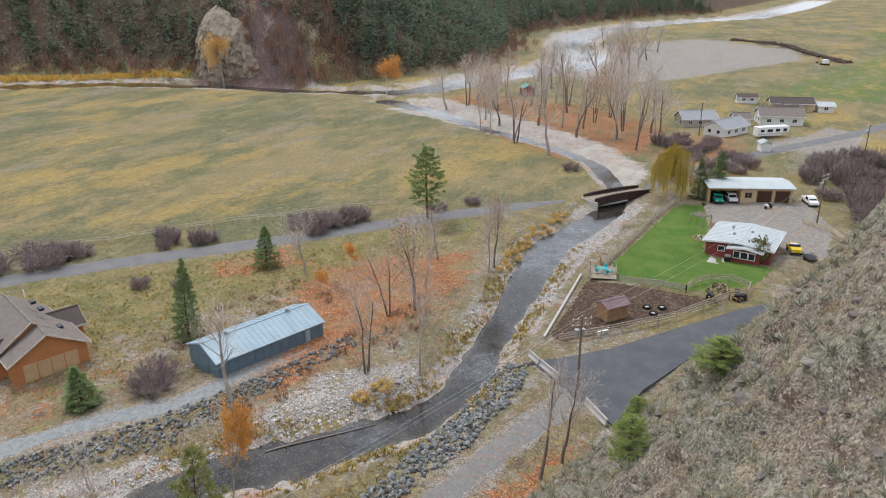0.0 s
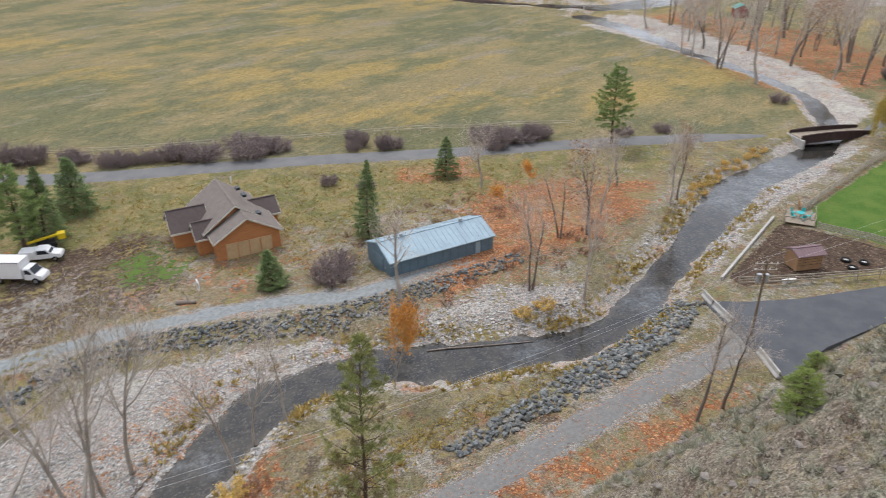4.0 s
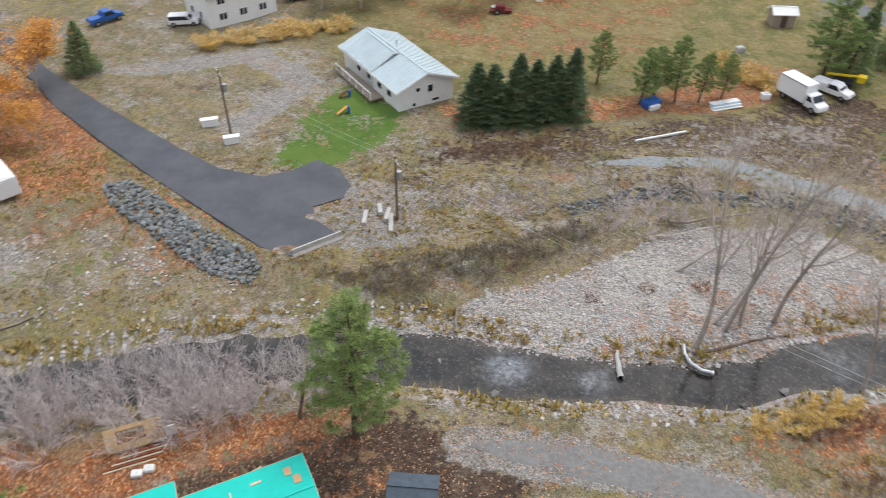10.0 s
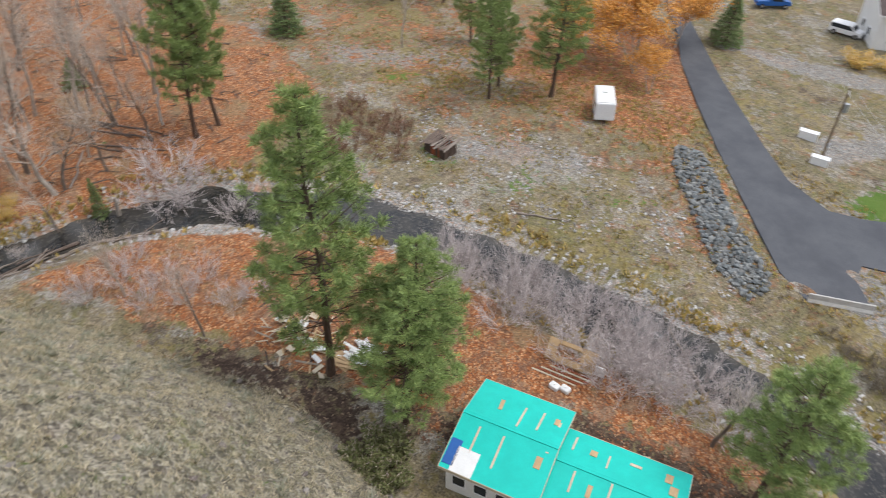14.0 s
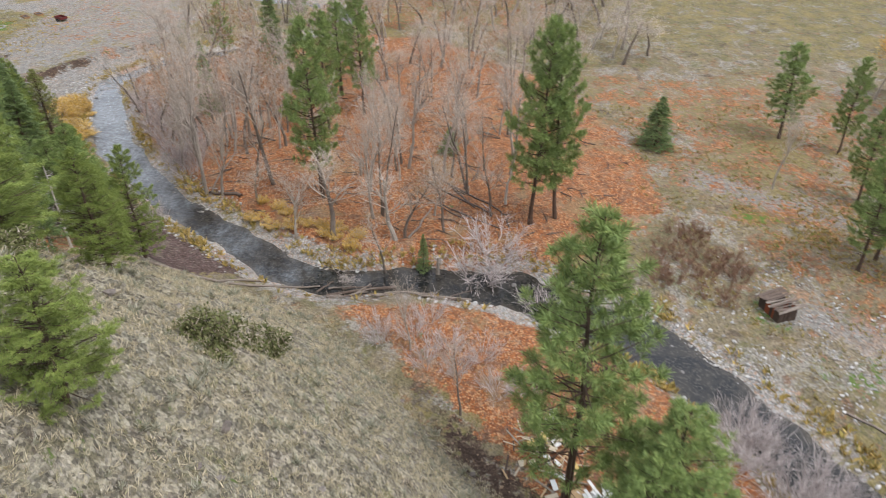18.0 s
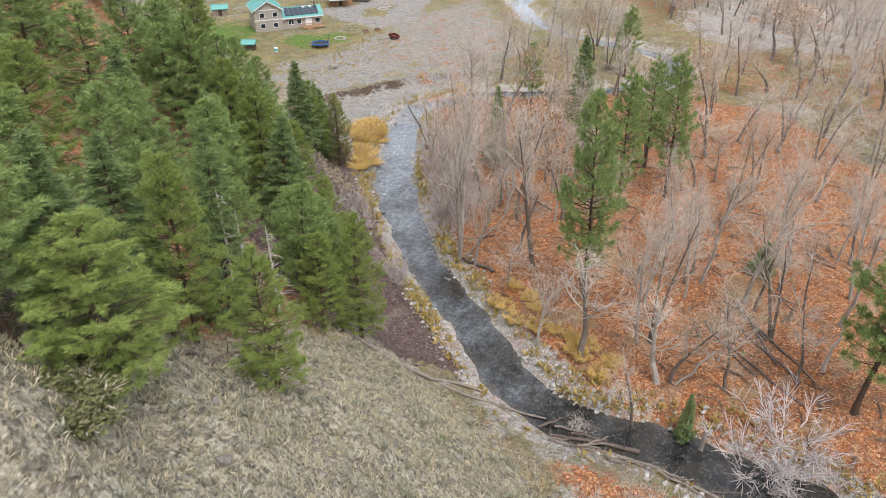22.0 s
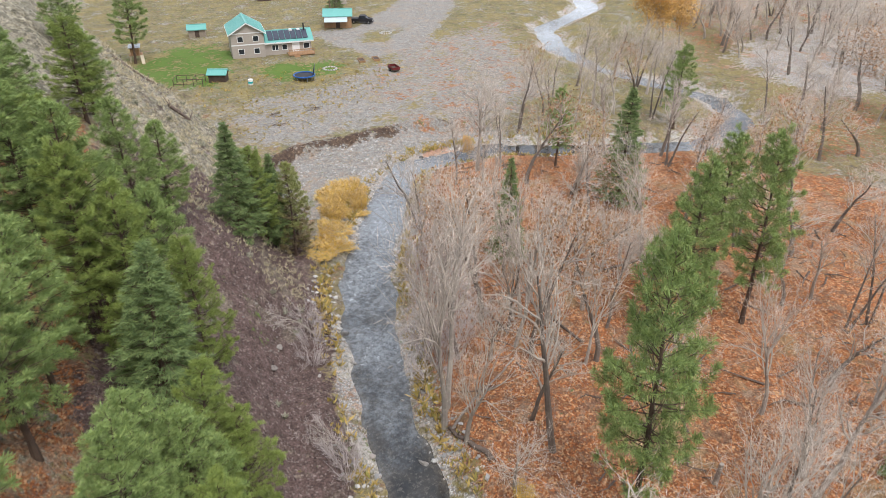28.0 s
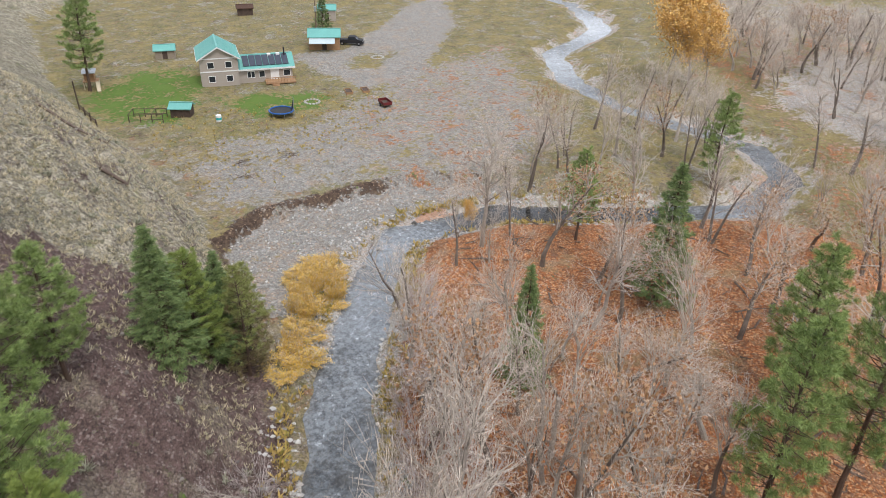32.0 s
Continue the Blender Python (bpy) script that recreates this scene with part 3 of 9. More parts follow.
    cobble = np.maximum.reduce([
        step(-np.abs(cd - cw), -3.2, -1.6) * step(hill, 3, -1) * (0.62 + 0.3 * waves(x, y, 30, 9)),
        1.0 * area(BAR, 1.5), 0.22 * area(FLOOD, 4),
        1.2 * area([(84, 25), (104, 27), (122, 25), (150, 22), (150, 26), (120, 31), (92, 29)], 1.5),
        1.1 * area([(230, 130), (212, 84), (190, 50), (170, 36), (164, 26), (178, 26), (200, 40), (222, 66), (242, 92), (262, 126)], 3),
        0.7 * area([(64, 32), (72, 36), (64, 46), (54, 47), (52, 44), (60, 38)], 2),
        0.3 * area([(319, 75), (380, 112), (440, 95), (505, 117), (578, 55), (512, -2), (463, -9), (352, 43)], 8),
        0.8 * area([(-240, -40), (-200, -46), (-182, -28), (-200, 10), (-250, 0)], 8),
        0.8 * step(-(rd - rw), -10, -2) * step(rd, 2, 6)])
    dirt = np.maximum.reduce([
        0.46 * step(-_segments(ROAD_LEVEE, x, y)[0], -9, -3) * step(-x, -30, -12), 0.4 * area([(-30, 46), (-14, 50), (4, 62), (10, 74), (-18, 74)], 5),
        1.1 * step(-_segments([(577, 35), (549, 5), (497, -12), (450, -30)], x, y)[0], -6, -3),
        area([(106, 23), (106, 9), (106.5, 2.5), (84, 20.5), (85, 23)], 0.5),
        0.8 * area([(-31, 13), (-25, 25), (-12, 33), (-2, 34), (0, 28), (-6, 20), (-14, 14)], 2.5), 0.6 * area([(-46, 0), (-36, 9), (-28, 13), (-24, 9), (-38, -2)], 2),
        0.7 * area([(26, 94), (34, 97), (46, 92), (42, 74), (26, 73), (8, 75), (-8, 69), (-20, 66), (-12, 76), (6, 82), (18, 88)], 4),
        1.1 * step(-np.abs(inside(TERRACE, x, y) + 0.3), -1.7, -0.8) * step(-x, 100, 108) * step(-y, 63, 69)])
    sage = step(hill, -0.5, 2.5)
    woods = area([(-40, -28), (-57, -31), (-66, -40), (-74, -52), (-80, -70), (-60, -82), (-40, -60), (-28, -34)], 4)
    sage = sage * (1 - 0.75 * woods)
    leaf = np.maximum(leaf, 0.62 * woods * step(hill, 0, 4))
    knob = np.hypot(x - 270, (y - 222) / 1.6)
    dirt = np.maximum(dirt, np.where(ms > 0, step(md, -2, 6), 0.0) * 0.8)
    scree = np.maximum(step(-knob, -26, -14), np.maximum(
        1.0 * step(hill, -4, -2) * area([(-63, -24), (-71, -33.5), (-79, -43.5), (-91, -55), (-97, -66), (-84, -73), (-70, -60), (-57, -40)], 2.0),
        0.3 * step(hill, 0.5, 3) * area([(-97, -66), (-108, -84), (-112, -105), (-100, -105), (-88, -75)], 4)))
    grey = np.maximum.reduce([
        area([(156, 10.5), (163, 4), (165, -9), (150, -13), (132, -12), (130, -6), (137, -4), (140, 7)], 0.8),
        area([(-167, -128), (-161, -114), (-158, -103), (-171, -99), (-193, -109), (-213, -118), (-235, -136), (-229, -142), (-203, -131), (-176, -122)], 2) - 0.8 * area([(-170, -108), (-166, -114), (-176, -118), (-184, -112)], 1.5),
        0.72 * area([(-125, -68), (-160, -62), (-178, -77), (-200, -97), (-170, -105), (-140, -95)], 6), 0.75 * area([(-94, 28), (-82, 44), (-76, 60), (-70, 57), (-76, 42), (-86, 26)], 3), 0.7 * area([(-66, 34), (-56, 46), (-50, 44), (-60, 30)], 3),
        0.6 * area([(-176, -24), (-230, -66), (-300, -80), (-320, 30), (-200, 30)], 10),
        0.72 * area([(-110, -84), (-125, -80), (-137, -74), (-150, -88), (-158, -100), (-140, -98), (-126, -104), (-116, -98)], 4),
        1.2 * area([(319, 75), (380, 112), (440, 95), (505, 117), (578, 55), (512, -2), (463, -9), (352, 43)], 8),
        area([(212, 4), (230, -2), (240, -10), (256, -16), (240, -26), (215, -18)], 3),
        area([(-16, 61), (-25, 63), (-30, 66), (-34, 62), (-22, 50), (-14, 53)], 1.5),
        0.95 * area([(-40, 66), (-35, 84), (-46, 92), (-62, 84), (-68, 78), (-60, 80), (-48, 86), (-40, 82), (-44, 70)], 1.5),
        0.9 * area(TERRACE, 1), 0.4 * area([(26, 92), (46, 90), (44, 72), (26, 73), (8, 75), (-8, 68), (-22, 60), (-16, 54), (2, 64), (14, 72), (-12, 74), (6, 80)], 4),
        0.95 * step(-_segments(ROAD_HOUSE, x, y)[0], -2.6, -1.4),
        0.95 * step(-_segments(ROAD_LEVEE, x, y)[0], -2.6, -1.2) * step(x, 5, 25)])
    fd, _, fs = _segments(ROAD_FIELD, x, y)
    gold = step(np.where(fs > 0, fd, -fd), -2, 4) * step(x, -70, -30) + step(np.hypot(x - 420, y + 60), 300, 200) * step(x, 250, 300)
    gold = gold * np.where(ms > 0, step(-md, -8, 0), 1.0)
    gold = np.maximum(gold, step(-x, 230, 300) * step(y, 10, 60))
    far = np.hypot(x, y)
    wild = step(-far, -230, -130) * (0.72 + 0.25 * waves(x, y, 40, 11)) * (1 - np.clip(gold, 0, 1))
    wild = np.maximum(wild, step(-x, 100, 140) * 0.5)
    pasture = area([(-45, 98), (-20, 84), (20, 88), (44, 92), (56, 80), (120, 44), (128, 52), (60, 108), (20, 142), (-40, 140)], 6)
    wild = wild * (1 - 0.75 * pasture)
    leaf = leaf * (1 - 0.65 * area([(-31, 13), (-25, 25), (-12, 33), (0, 30), (-6, 20), (-14, 14)], 2.5))
    return green, leaf, cobble, dirt, sage, scree, grey, np.clip(gold, 0, 1), np.clip(wild, 0, 1)


def quick_mesh(name, verts, faces, material, smooth=False):
    """Mesh from arrays: verts n x 3, faces m x k (all of one size)."""
    verts, faces = np.asarray(verts, np.float32), np.asarray(faces, np.int32)
    me = bpy.data.meshes.new(name)
    k = faces.shape[1]
    me.vertices.add(len(verts))
    me.vertices.foreach_set("co", verts.ravel())
    me.loops.add(faces.size)
    me.loops.foreach_set("vertex_index", faces.ravel())
    me.polygons.add(len(faces))
    me.polygons.foreach_set("loop_start", np.arange(0, faces.size, k, dtype=np.int32))
    me.polygons.foreach_set("loop_total", np.full(len(faces), k, np.int32))
    me.polygons.foreach_set("use_smooth", np.full(len(faces), smooth))
    me.materials.append(material)
    me.update(calc_edges=True)
    return me


def build_ground():
    xs = steps_along(-900, -124, 112, 1600, 0.72, 1.05, 30)
    ys = steps_along(-700, -76, 92, 1100, 0.72, 1.05, 30)
    gx, gy = np.meshgrid(xs, ys)
    gz = height(gx, gy)
    LAND.update(x=xs, y=ys, z=gz)
    nx, ny = len(xs), len(ys)
    i = np.arange(nx * ny).reshape(ny, nx)
    faces = np.stack([i[:-1, :-1], i[:-1, 1:], i[1:, 1:], i[1:, :-1]], -1).reshape(-1, 4)
    me = quick_mesh("ground", np.stack([gx, gy, gz], -1).reshape(-1, 3), faces, MAT_GROUND, True)
    zs = [v.ravel() for v in zones(gx, gy, gz)]
    for name, three in zip(("zone_a", "zone_b", "zone_c"), (zs[0:3], zs[3:6], zs[6:9])):
        layer = me.attributes.new(name, "FLOAT_COLOR", "POINT")
        layer.data.foreach_set("color", np.stack([*three, np.ones(nx * ny)], -1).astype(np.float32).ravel())
    return tagged(new("ground", me), "valley floor of dry grass, gravel, leaf litter and sage hillside", "ground", kind="structure")


def resample(line, gap):
    pts = []
    line = [np.array(p, float) for p in line]
    n = len(line)
    for i in range(n - 1):
        p0, p1, p2, p3 = line[max(i - 1, 0)], line[i], line[i + 1], line[min(i + 2, n - 1)]
        k = max(2, int(np.hypot(*(p2 - p1)[:2]) / gap))
        for j in range(k):
            t = j / k
            pts.append(0.5 * ((2 * p1) + (p2 - p0) * t + (2 * p0 - 5 * p1 + 4 * p2 - p3) * t * t + (3 * p1 - p0 - 3 * p2 + p3) * t ** 3))
    pts.append(line[-1])
    return np.array(pts)


def ribbon(name, line, half, material, label, category, lift=0.06, level=None, gap=2.0, across=6, ragged=0.25):
    """A strip that follows a line: a road draped on the ground, or water at one level."""
    pts = resample(line, gap)
    tan = np.gradient(pts[:, :2], axis=0)
    tan /= np.linalg.norm(tan, axis=1)[:, None]
    nor = np.stack([-tan[:, 1], tan[:, 0]], 1)
    verts, faces = [], []
    for k, (p, n) in enumerate(zip(pts, nor)):
        w = (p[2] + 1.2) if level is not None else half + ragged * float(waves(p[0], p[1], 5, 17))
        if level is None:
            w *= min(1.0, 0.15 + k / 7, 0.15 + (len(pts) - 1 - k) / 7)
        for j in range(across + 1):
            q = p[:2] + n * w * (2 * j / across - 1)
            verts.append((q[0], q[1], 0))
    verts = np.array(verts)
    verts[:, 2] = level if level is not None else surface(verts[:, 0], verts[:, 1]) + lift
    if level is None:
        edge = np.arange(len(verts)) % (across + 1)
        verts[(edge == 0) | (edge == across), 2] -= lift + 0.05
    row = across + 1
    for k in range(len(pts) - 1):
        for j in range(across):
            a = k * row + j
            faces.append((a, a + 1, a + row + 1, a + row))
    me = quick_mesh(name, verts, faces, material, True)
    if level is not None:
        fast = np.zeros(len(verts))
        for x, y, r, v in RIFFLE_SHEEN:
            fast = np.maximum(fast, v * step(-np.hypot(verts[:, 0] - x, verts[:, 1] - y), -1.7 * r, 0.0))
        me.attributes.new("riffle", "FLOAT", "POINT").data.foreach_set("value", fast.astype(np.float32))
        shore = np.clip((surface(verts[:, 0], verts[:, 1]) + 2.05) / 0.5, 0, 1)
        me.attributes.new("shallow", "FLOAT", "POINT").data.foreach_set("value", shore.astype(np.float32))
    return tagged(new(name, me), label, category, kind="structure")


build_ground()
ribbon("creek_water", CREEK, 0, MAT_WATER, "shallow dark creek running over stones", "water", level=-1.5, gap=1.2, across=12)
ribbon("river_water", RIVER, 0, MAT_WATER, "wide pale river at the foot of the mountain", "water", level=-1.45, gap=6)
ribbon("road_house", ROAD_HOUSE, 1.6, MAT_GRAVEL_ROAD, "grey gravel lane along the foot of the hill", "road", lift=0.05, gap=1.2, ragged=0.45)
ribbon("road_levee", ROAD_LEVEE[1:8], 1.3, MAT_LEVEE_ROAD, "blue-grey gravel track on the levee", "road", lift=0.05, gap=1.2, ragged=0.5)
ribbon("road_field", ROAD_FIELD, 2.9, MAT_OLD_ROAD, "worn grey lane along the hay field", "road", lift=0.08)
ribbon("road_east", ROAD_EAST, 2.6, MAT_OLD_ROAD, "worn grey lane beyond the bridge", "road", lift=0.08)

# ---- plants and stones ----
MAT_BARK = plain("pine_bark", (0.13, 0.085, 0.06), (0.075, 0.055, 0.045), 0.95, 1.2, grain=8)
MAT_BARK_MID = plain("old_poplar_bark", (0.22, 0.18, 0.15), (0.12, 0.098, 0.083), 0.95, 0.8, grain=7)
MAT_BARK_GREY = plain("poplar_bark", (0.44, 0.39, 0.335), (0.25, 0.215, 0.185), 0.95, 0.8, grain=7)
MAT_LIMB = plain("pale_limb_bark", (0.56, 0.495, 0.425), (0.36, 0.31, 0.265), 0.95, 0.8, grain=7)
MAT_TWIG = varied("bare_twigs", [(0.56, 0.47, 0.395), (0.76, 0.65, 0.56), (0.64, 0.51, 0.405)], grain=3, dark=0.8)
MAT_TWIG_PURPLE = varied("purple_twigs", [(0.19, 0.145, 0.14), (0.32, 0.265, 0.26), (0.25, 0.18, 0.15)], grain=3, dark=0.8)
MAT_TWIG_PALE = varied("pale_twigs", [(0.455, 0.4, 0.386), (0.621, 0.552, 0.531), (0.497, 0.428, 0.4)], grain=3, dark=0.8)
MAT_TWIG_RUST = varied("rusty_twigs", [(0.22, 0.12, 0.08), (0.32, 0.19, 0.125), (0.17, 0.10, 0.075)], grain=3, dark=0.8)
MAT_TWIG_BROWN = varied("brown_twigs", [(0.17, 0.14, 0.105), (0.27, 0.23, 0.18), (0.21, 0.16, 0.12), (0.23, 0.22, 0.13)], grain=3, dark=0.8)
MAT_PINE = varied("pine_needles", [(0.13, 0.195, 0.0708), (0.283, 0.372, 0.118), (0.201, 0.283, 0.0944), (0.401, 0.484, 0.159)], 0.65, grain=2, dark=0.75)
MAT_PINE_LIGHT = varied("young_pine_needles", [(0.135, 0.189, 0.0495), (0.252, 0.324, 0.0765), (0.324, 0.378, 0.099), (0.18, 0.248, 0.063)], 0.65, grain=2, dark=0.8)
MAT_FIR = varied("fir_needles", [(0.101, 0.157, 0.065), (0.213, 0.286, 0.101), (0.157, 0.224, 0.084), (0.291, 0.364, 0.134)], 0.65, grain=2, dark=0.75)
MAT_SPRUCE = varied("spruce_needles", [(0.063, 0.104, 0.054), (0.117, 0.167, 0.0765), (0.0855, 0.135, 0.063), (0.162, 0.207, 0.09)], 0.7, grain=2, dark=0.75)
MAT_NEEDLE_DRY = varied("dry_needles", [(0.34, 0.25, 0.14), (0.25, 0.20, 0.10), (0.20, 0.19, 0.08)], grain=2)
MAT_OLIVE = varied("thin_olive_needles", [(0.19, 0.215, 0.07), (0.30, 0.32, 0.10), (0.24, 0.26, 0.09), (0.36, 0.36, 0.13)], 0.7, grain=2, dark=0.8)
MAT_LEAF_GOLD = varied("golden_leaves", [(0.68, 0.40, 0.11), (0.77, 0.49, 0.16), (0.58, 0.33, 0.10), (0.72, 0.50, 0.19)], 0.7, grain=2, dark=0.85)
MAT_LEAF_TAN = varied("yellow_willow_leaves", [(0.72, 0.44, 0.09), (0.82, 0.55, 0.15), (0.55, 0.36, 0.09), (0.62, 0.48, 0.12)], 0.7, grain=2, dark=0.75)
MAT_LEAF_ORANGE = varied("orange_leaves", [(0.68, 0.31, 0.06), (0.75, 0.40, 0.10), (0.58, 0.24, 0.05)], 0.7, grain=2, dark=0.85)
MAT_LEAF_WILLOW = varied("willow_leaves", [(0.48, 0.36, 0.055), (0.26, 0.225, 0.045), (0.60, 0.42, 0.075), (0.38, 0.25, 0.05)], 0.7, grain=2, dark=0.8)
MAT_LEAF_RUST = varied("rust_leaves", [(0.42, 0.25, 0.13), (0.32, 0.17, 0.09), (0.48, 0.32, 0.19)], 0.8, grain=2, dark=0.85)
MAT_GRASS = varied("dry_grass", [(0.54, 0.46, 0.32), (0.68, 0.59, 0.43), (0.43, 0.38, 0.26), (0.36, 0.33, 0.19)], grain=2, dark=0.8)
MAT_GRASS_GOLD = varied("golden_grass", [(0.484, 0.341, 0.11), (0.572, 0.418, 0.154), (0.374, 0.275, 0.0825), (0.308, 0.275, 0.077)], grain=2, dark=0.8)
MAT_STRAW = varied("straw_tussocks", [(0.50, 0.40, 0.25), (0.62, 0.52, 0.35), (0.40, 0.31, 0.185), (0.33, 0.30, 0.19), (0.56, 0.44, 0.24)], grain=2, dark=0.75)
MAT_SAGE = varied("sagebrush", [(0.33, 0.33, 0.247), (0.48, 0.466, 0.374), (0.256, 0.263, 0.18), (0.406, 0.374, 0.27)], grain=2, dark=0.75)
MAT_BUSH = varied("evergreen_bush", [(0.11, 0.125, 0.045), (0.16, 0.17, 0.065), (0.21, 0.195, 0.10)], grain=2, dark=0.75)


def thing(name, label, category, group="", kind="", at=(0, 0, 0)):
    ob = new(name)
    ob.location = at
    return tagged(ob, label, category, group, kind)


def attach(name, me, parent, label=""):
    ob = new(name, me)
    ob.parent = parent
    return tagged(ob, label)


class Shape:
    """Collects quads."""

    def __init__(self):
        self.v, self.f, self.n = [], [], 0

    def add(self, verts, faces):
        self.v.append(np.asarray(verts, float))
        self.f.append(np.asarray(faces, int) + self.n)
        self.n += len(verts)

    def tube(self, pts, radii, sides=5):
        pts = np.asarray(pts, float)
        tan = np.gradient(pts, axis=0)
        tan /= np.linalg.norm(tan, axis=1)[:, None] + 1e-9
        ref = np.array([0.0, 0.0, 1.0]) if abs(tan[0][2]) < 0.8 else np.array([1.0, 0, 0])
        a = np.cross(tan, ref)
        a /= np.linalg.norm(a, axis=1)[:, None] + 1e-9
        b = np.cross(tan, a)
        ang = np.arange(sides) * 2 * math.pi / sides
        ring = a[:, None] * np.cos(ang)[None, :, None] + b[:, None] * np.sin(ang)[None, :, None]
        verts = (pts[:, None] + ring * np.asarray(radii)[:, None, None]).reshape(-1, 3)
        faces = [(k * sides + j, k * sides + (j + 1) % sides, (k + 1) * sides + (j + 1) % sides, (k + 1) * sides + j)
                 for k in range(len(pts) - 1) for j in range(sides)]
        self.add(verts, faces)

    def blades(self, base, way, side, length, width):
        """Many pointed quads at once."""
        n = len(base)
        tip = base + way * length[:, None]
        mid = base + way * (length * 0.5)[:, None]
        s = side * (width * 0.5)[:, None]
        v = np.stack([base, mid + s, tip, mid - s], 1).reshape(-1, 3)
        self.add(v, np.arange(4 * n).reshape(n, 4))

    def mesh(self, name, material, smooth=False):
        return quick_mesh(name, np.concatenate(self.v), np.concatenate(self.f), material, smooth)


def unit(v):
    return v / (np.linalg.norm(v, axis=-1, keepdims=True) + 1e-9)


def conifer(kind, seed, needles=None, dense=1.0, bare_to=None, dry=0.0, fine=1.0):
    """A 10 m conifer: trunk, limbs, and a crown of needle tufts that sit on side shoots, dense outside and open within."""
    r = np.random.RandomState(seed)
    H, pine = 10.0, kind == "pine"
    R = {"pine": 2.1, "fir": 2.0, "spruce": 1.9}[kind]
    low = bare_to if bare_to is not None else {"pine": 0.24, "fir": 0.08, "spruce": 0.02}[kind]
    trunk, crown, old = Shape(), Shape(), Shape()
    zs = np.linspace(-0.4, H, 9)
    bend = np.cumsum(r.randn(9, 2) * 0.05, 0)
    line = np.column_stack([bend - bend[0], zs])
    trunk.tube(line, np.interp(zs, [-0.4, 0, 0.5, H], [0.19, 0.16, 0.13, 0.015]), 7)
    s = np.linspace(0, 1, 4)
    # a few dead snags under the crown
    for _ in range(9 if pine else 5):
        z, a, L = (0.35 + 0.65 * r.rand()) * max(low, 0.1) * H, r.rand() * 6.28, 0.3 + 0.8 * r.rand()
        trunk.tube(np.array([0, 0, z]) + np.outer(s * L, [math.cos(a), math.sin(a), 0.1]), np.linspace(0.02, 0.006, 4), 3)
    z = low * H
    while z < H * 0.99:
        u = (z / H - low) / (1 - low)
        if pine:
            reach = R * (1 - u) ** 0.62 * (0.66 + 0.44 * min(1, u * 3)) + 0.10
        else:
            reach = R * (1 - u) ** 0.85 + 0.10
        count = (5 if pine else 6) if u < 0.85 else 4
        turn = r.rand() * 6.28
        for i in range(count):
            a = turn + i * 6.283 / count + r.randn() * 0.3
            L = reach * (0.62 + 0.5 * r.rand())
            if pine and r.rand() < 0.14:
                L *= 0.45
            lift = (0.0 + 0.55 * u + 0.14 * r.randn()) if pine else (-0.30 + 0.55 * u + 0.08 * r.randn())
            out = np.array([math.cos(a), math.sin(a), lift])
            cx = np.array([np.interp(z, zs, line[:, 0]), np.interp(z, zs, line[:, 1]), z + r.randn() * 0.08])
            pts = cx + np.outer(s * L, out) + np.outer(s * s, [0, 0, (0.24 if pine else 0.12) * L])
            trunk.tube(pts, np.linspace(0.014 + 0.009 * L, 0.005, 4), 3)
            # side shoots: left and right of the limb, shorter towards its tip
            m = max(4, int((11 if pine else 13) * dense * (0.4 + L / R)))
            w = np.clip(0.22 + 0.8 * r.rand(m) ** (0.6 if pine else 0.8), 0, 1.0)
            hand = np.where(r.rand(m) < 0.5, -1.0, 1.0) * r.rand(m) ** 0.6
            cross = np.array([-math.sin(a), math.cos(a), 0.0])
            shoot = np.outer((1.05 - w) * L * 0.55 * hand, cross) + np.outer((1.05 - w) * L * 0.25, out)
            pos = np.stack([np.interp(w, s, pts[:, c]) for c in range(3)], 1) + shoot + r.randn(m, 3) * [0.04, 0.04, 0.05]
            q = 26 if pine else 15
            axis = unit(np.outer(np.ones(m), out) * 0.6 + np.outer(hand * 0.7, cross) + [0, 0, 0.45 if pine else 0.0])
            way = unit(np.repeat(axis, q, 0) * 0.75 + unit(r.randn(m * q, 3)) * ([0.85, 0.85, 0.85] if pine else [0.8, 0.8, 0.35]))
            base = np.repeat(pos, q, 0) - np.repeat(axis, q, 0) * (r.rand(m * q, 1) * (0.14 if pine else 0.22))
            side = unit(np.cross(way, r.randn(m * q, 3)))
            size = fine * (0.25 if pine else 0.23) * (0.7 + 0.6 * r.rand(m * q))
            dest = old if (dry and (u < dry * r.rand() * 2 or r.rand() < 0.15)) else crown
            dest.blades(base, way, side, size, size * (0.075 if pine else 0.11))
        z += (0.30 if pine else 0.27) * (0.75 + 0.5 * r.rand()) / (0.7 + 0.3 * dense)
    needles = needles or {"pine": MAT_PINE, "fir": MAT_FIR, "spruce": MAT_FIR}[kind]
    return trunk.mesh("trunk", MAT_BARK), crown.mesh("crown", needles), old.mesh("dry_crown", MAT_NEEDLE_DRY) if old.n else None


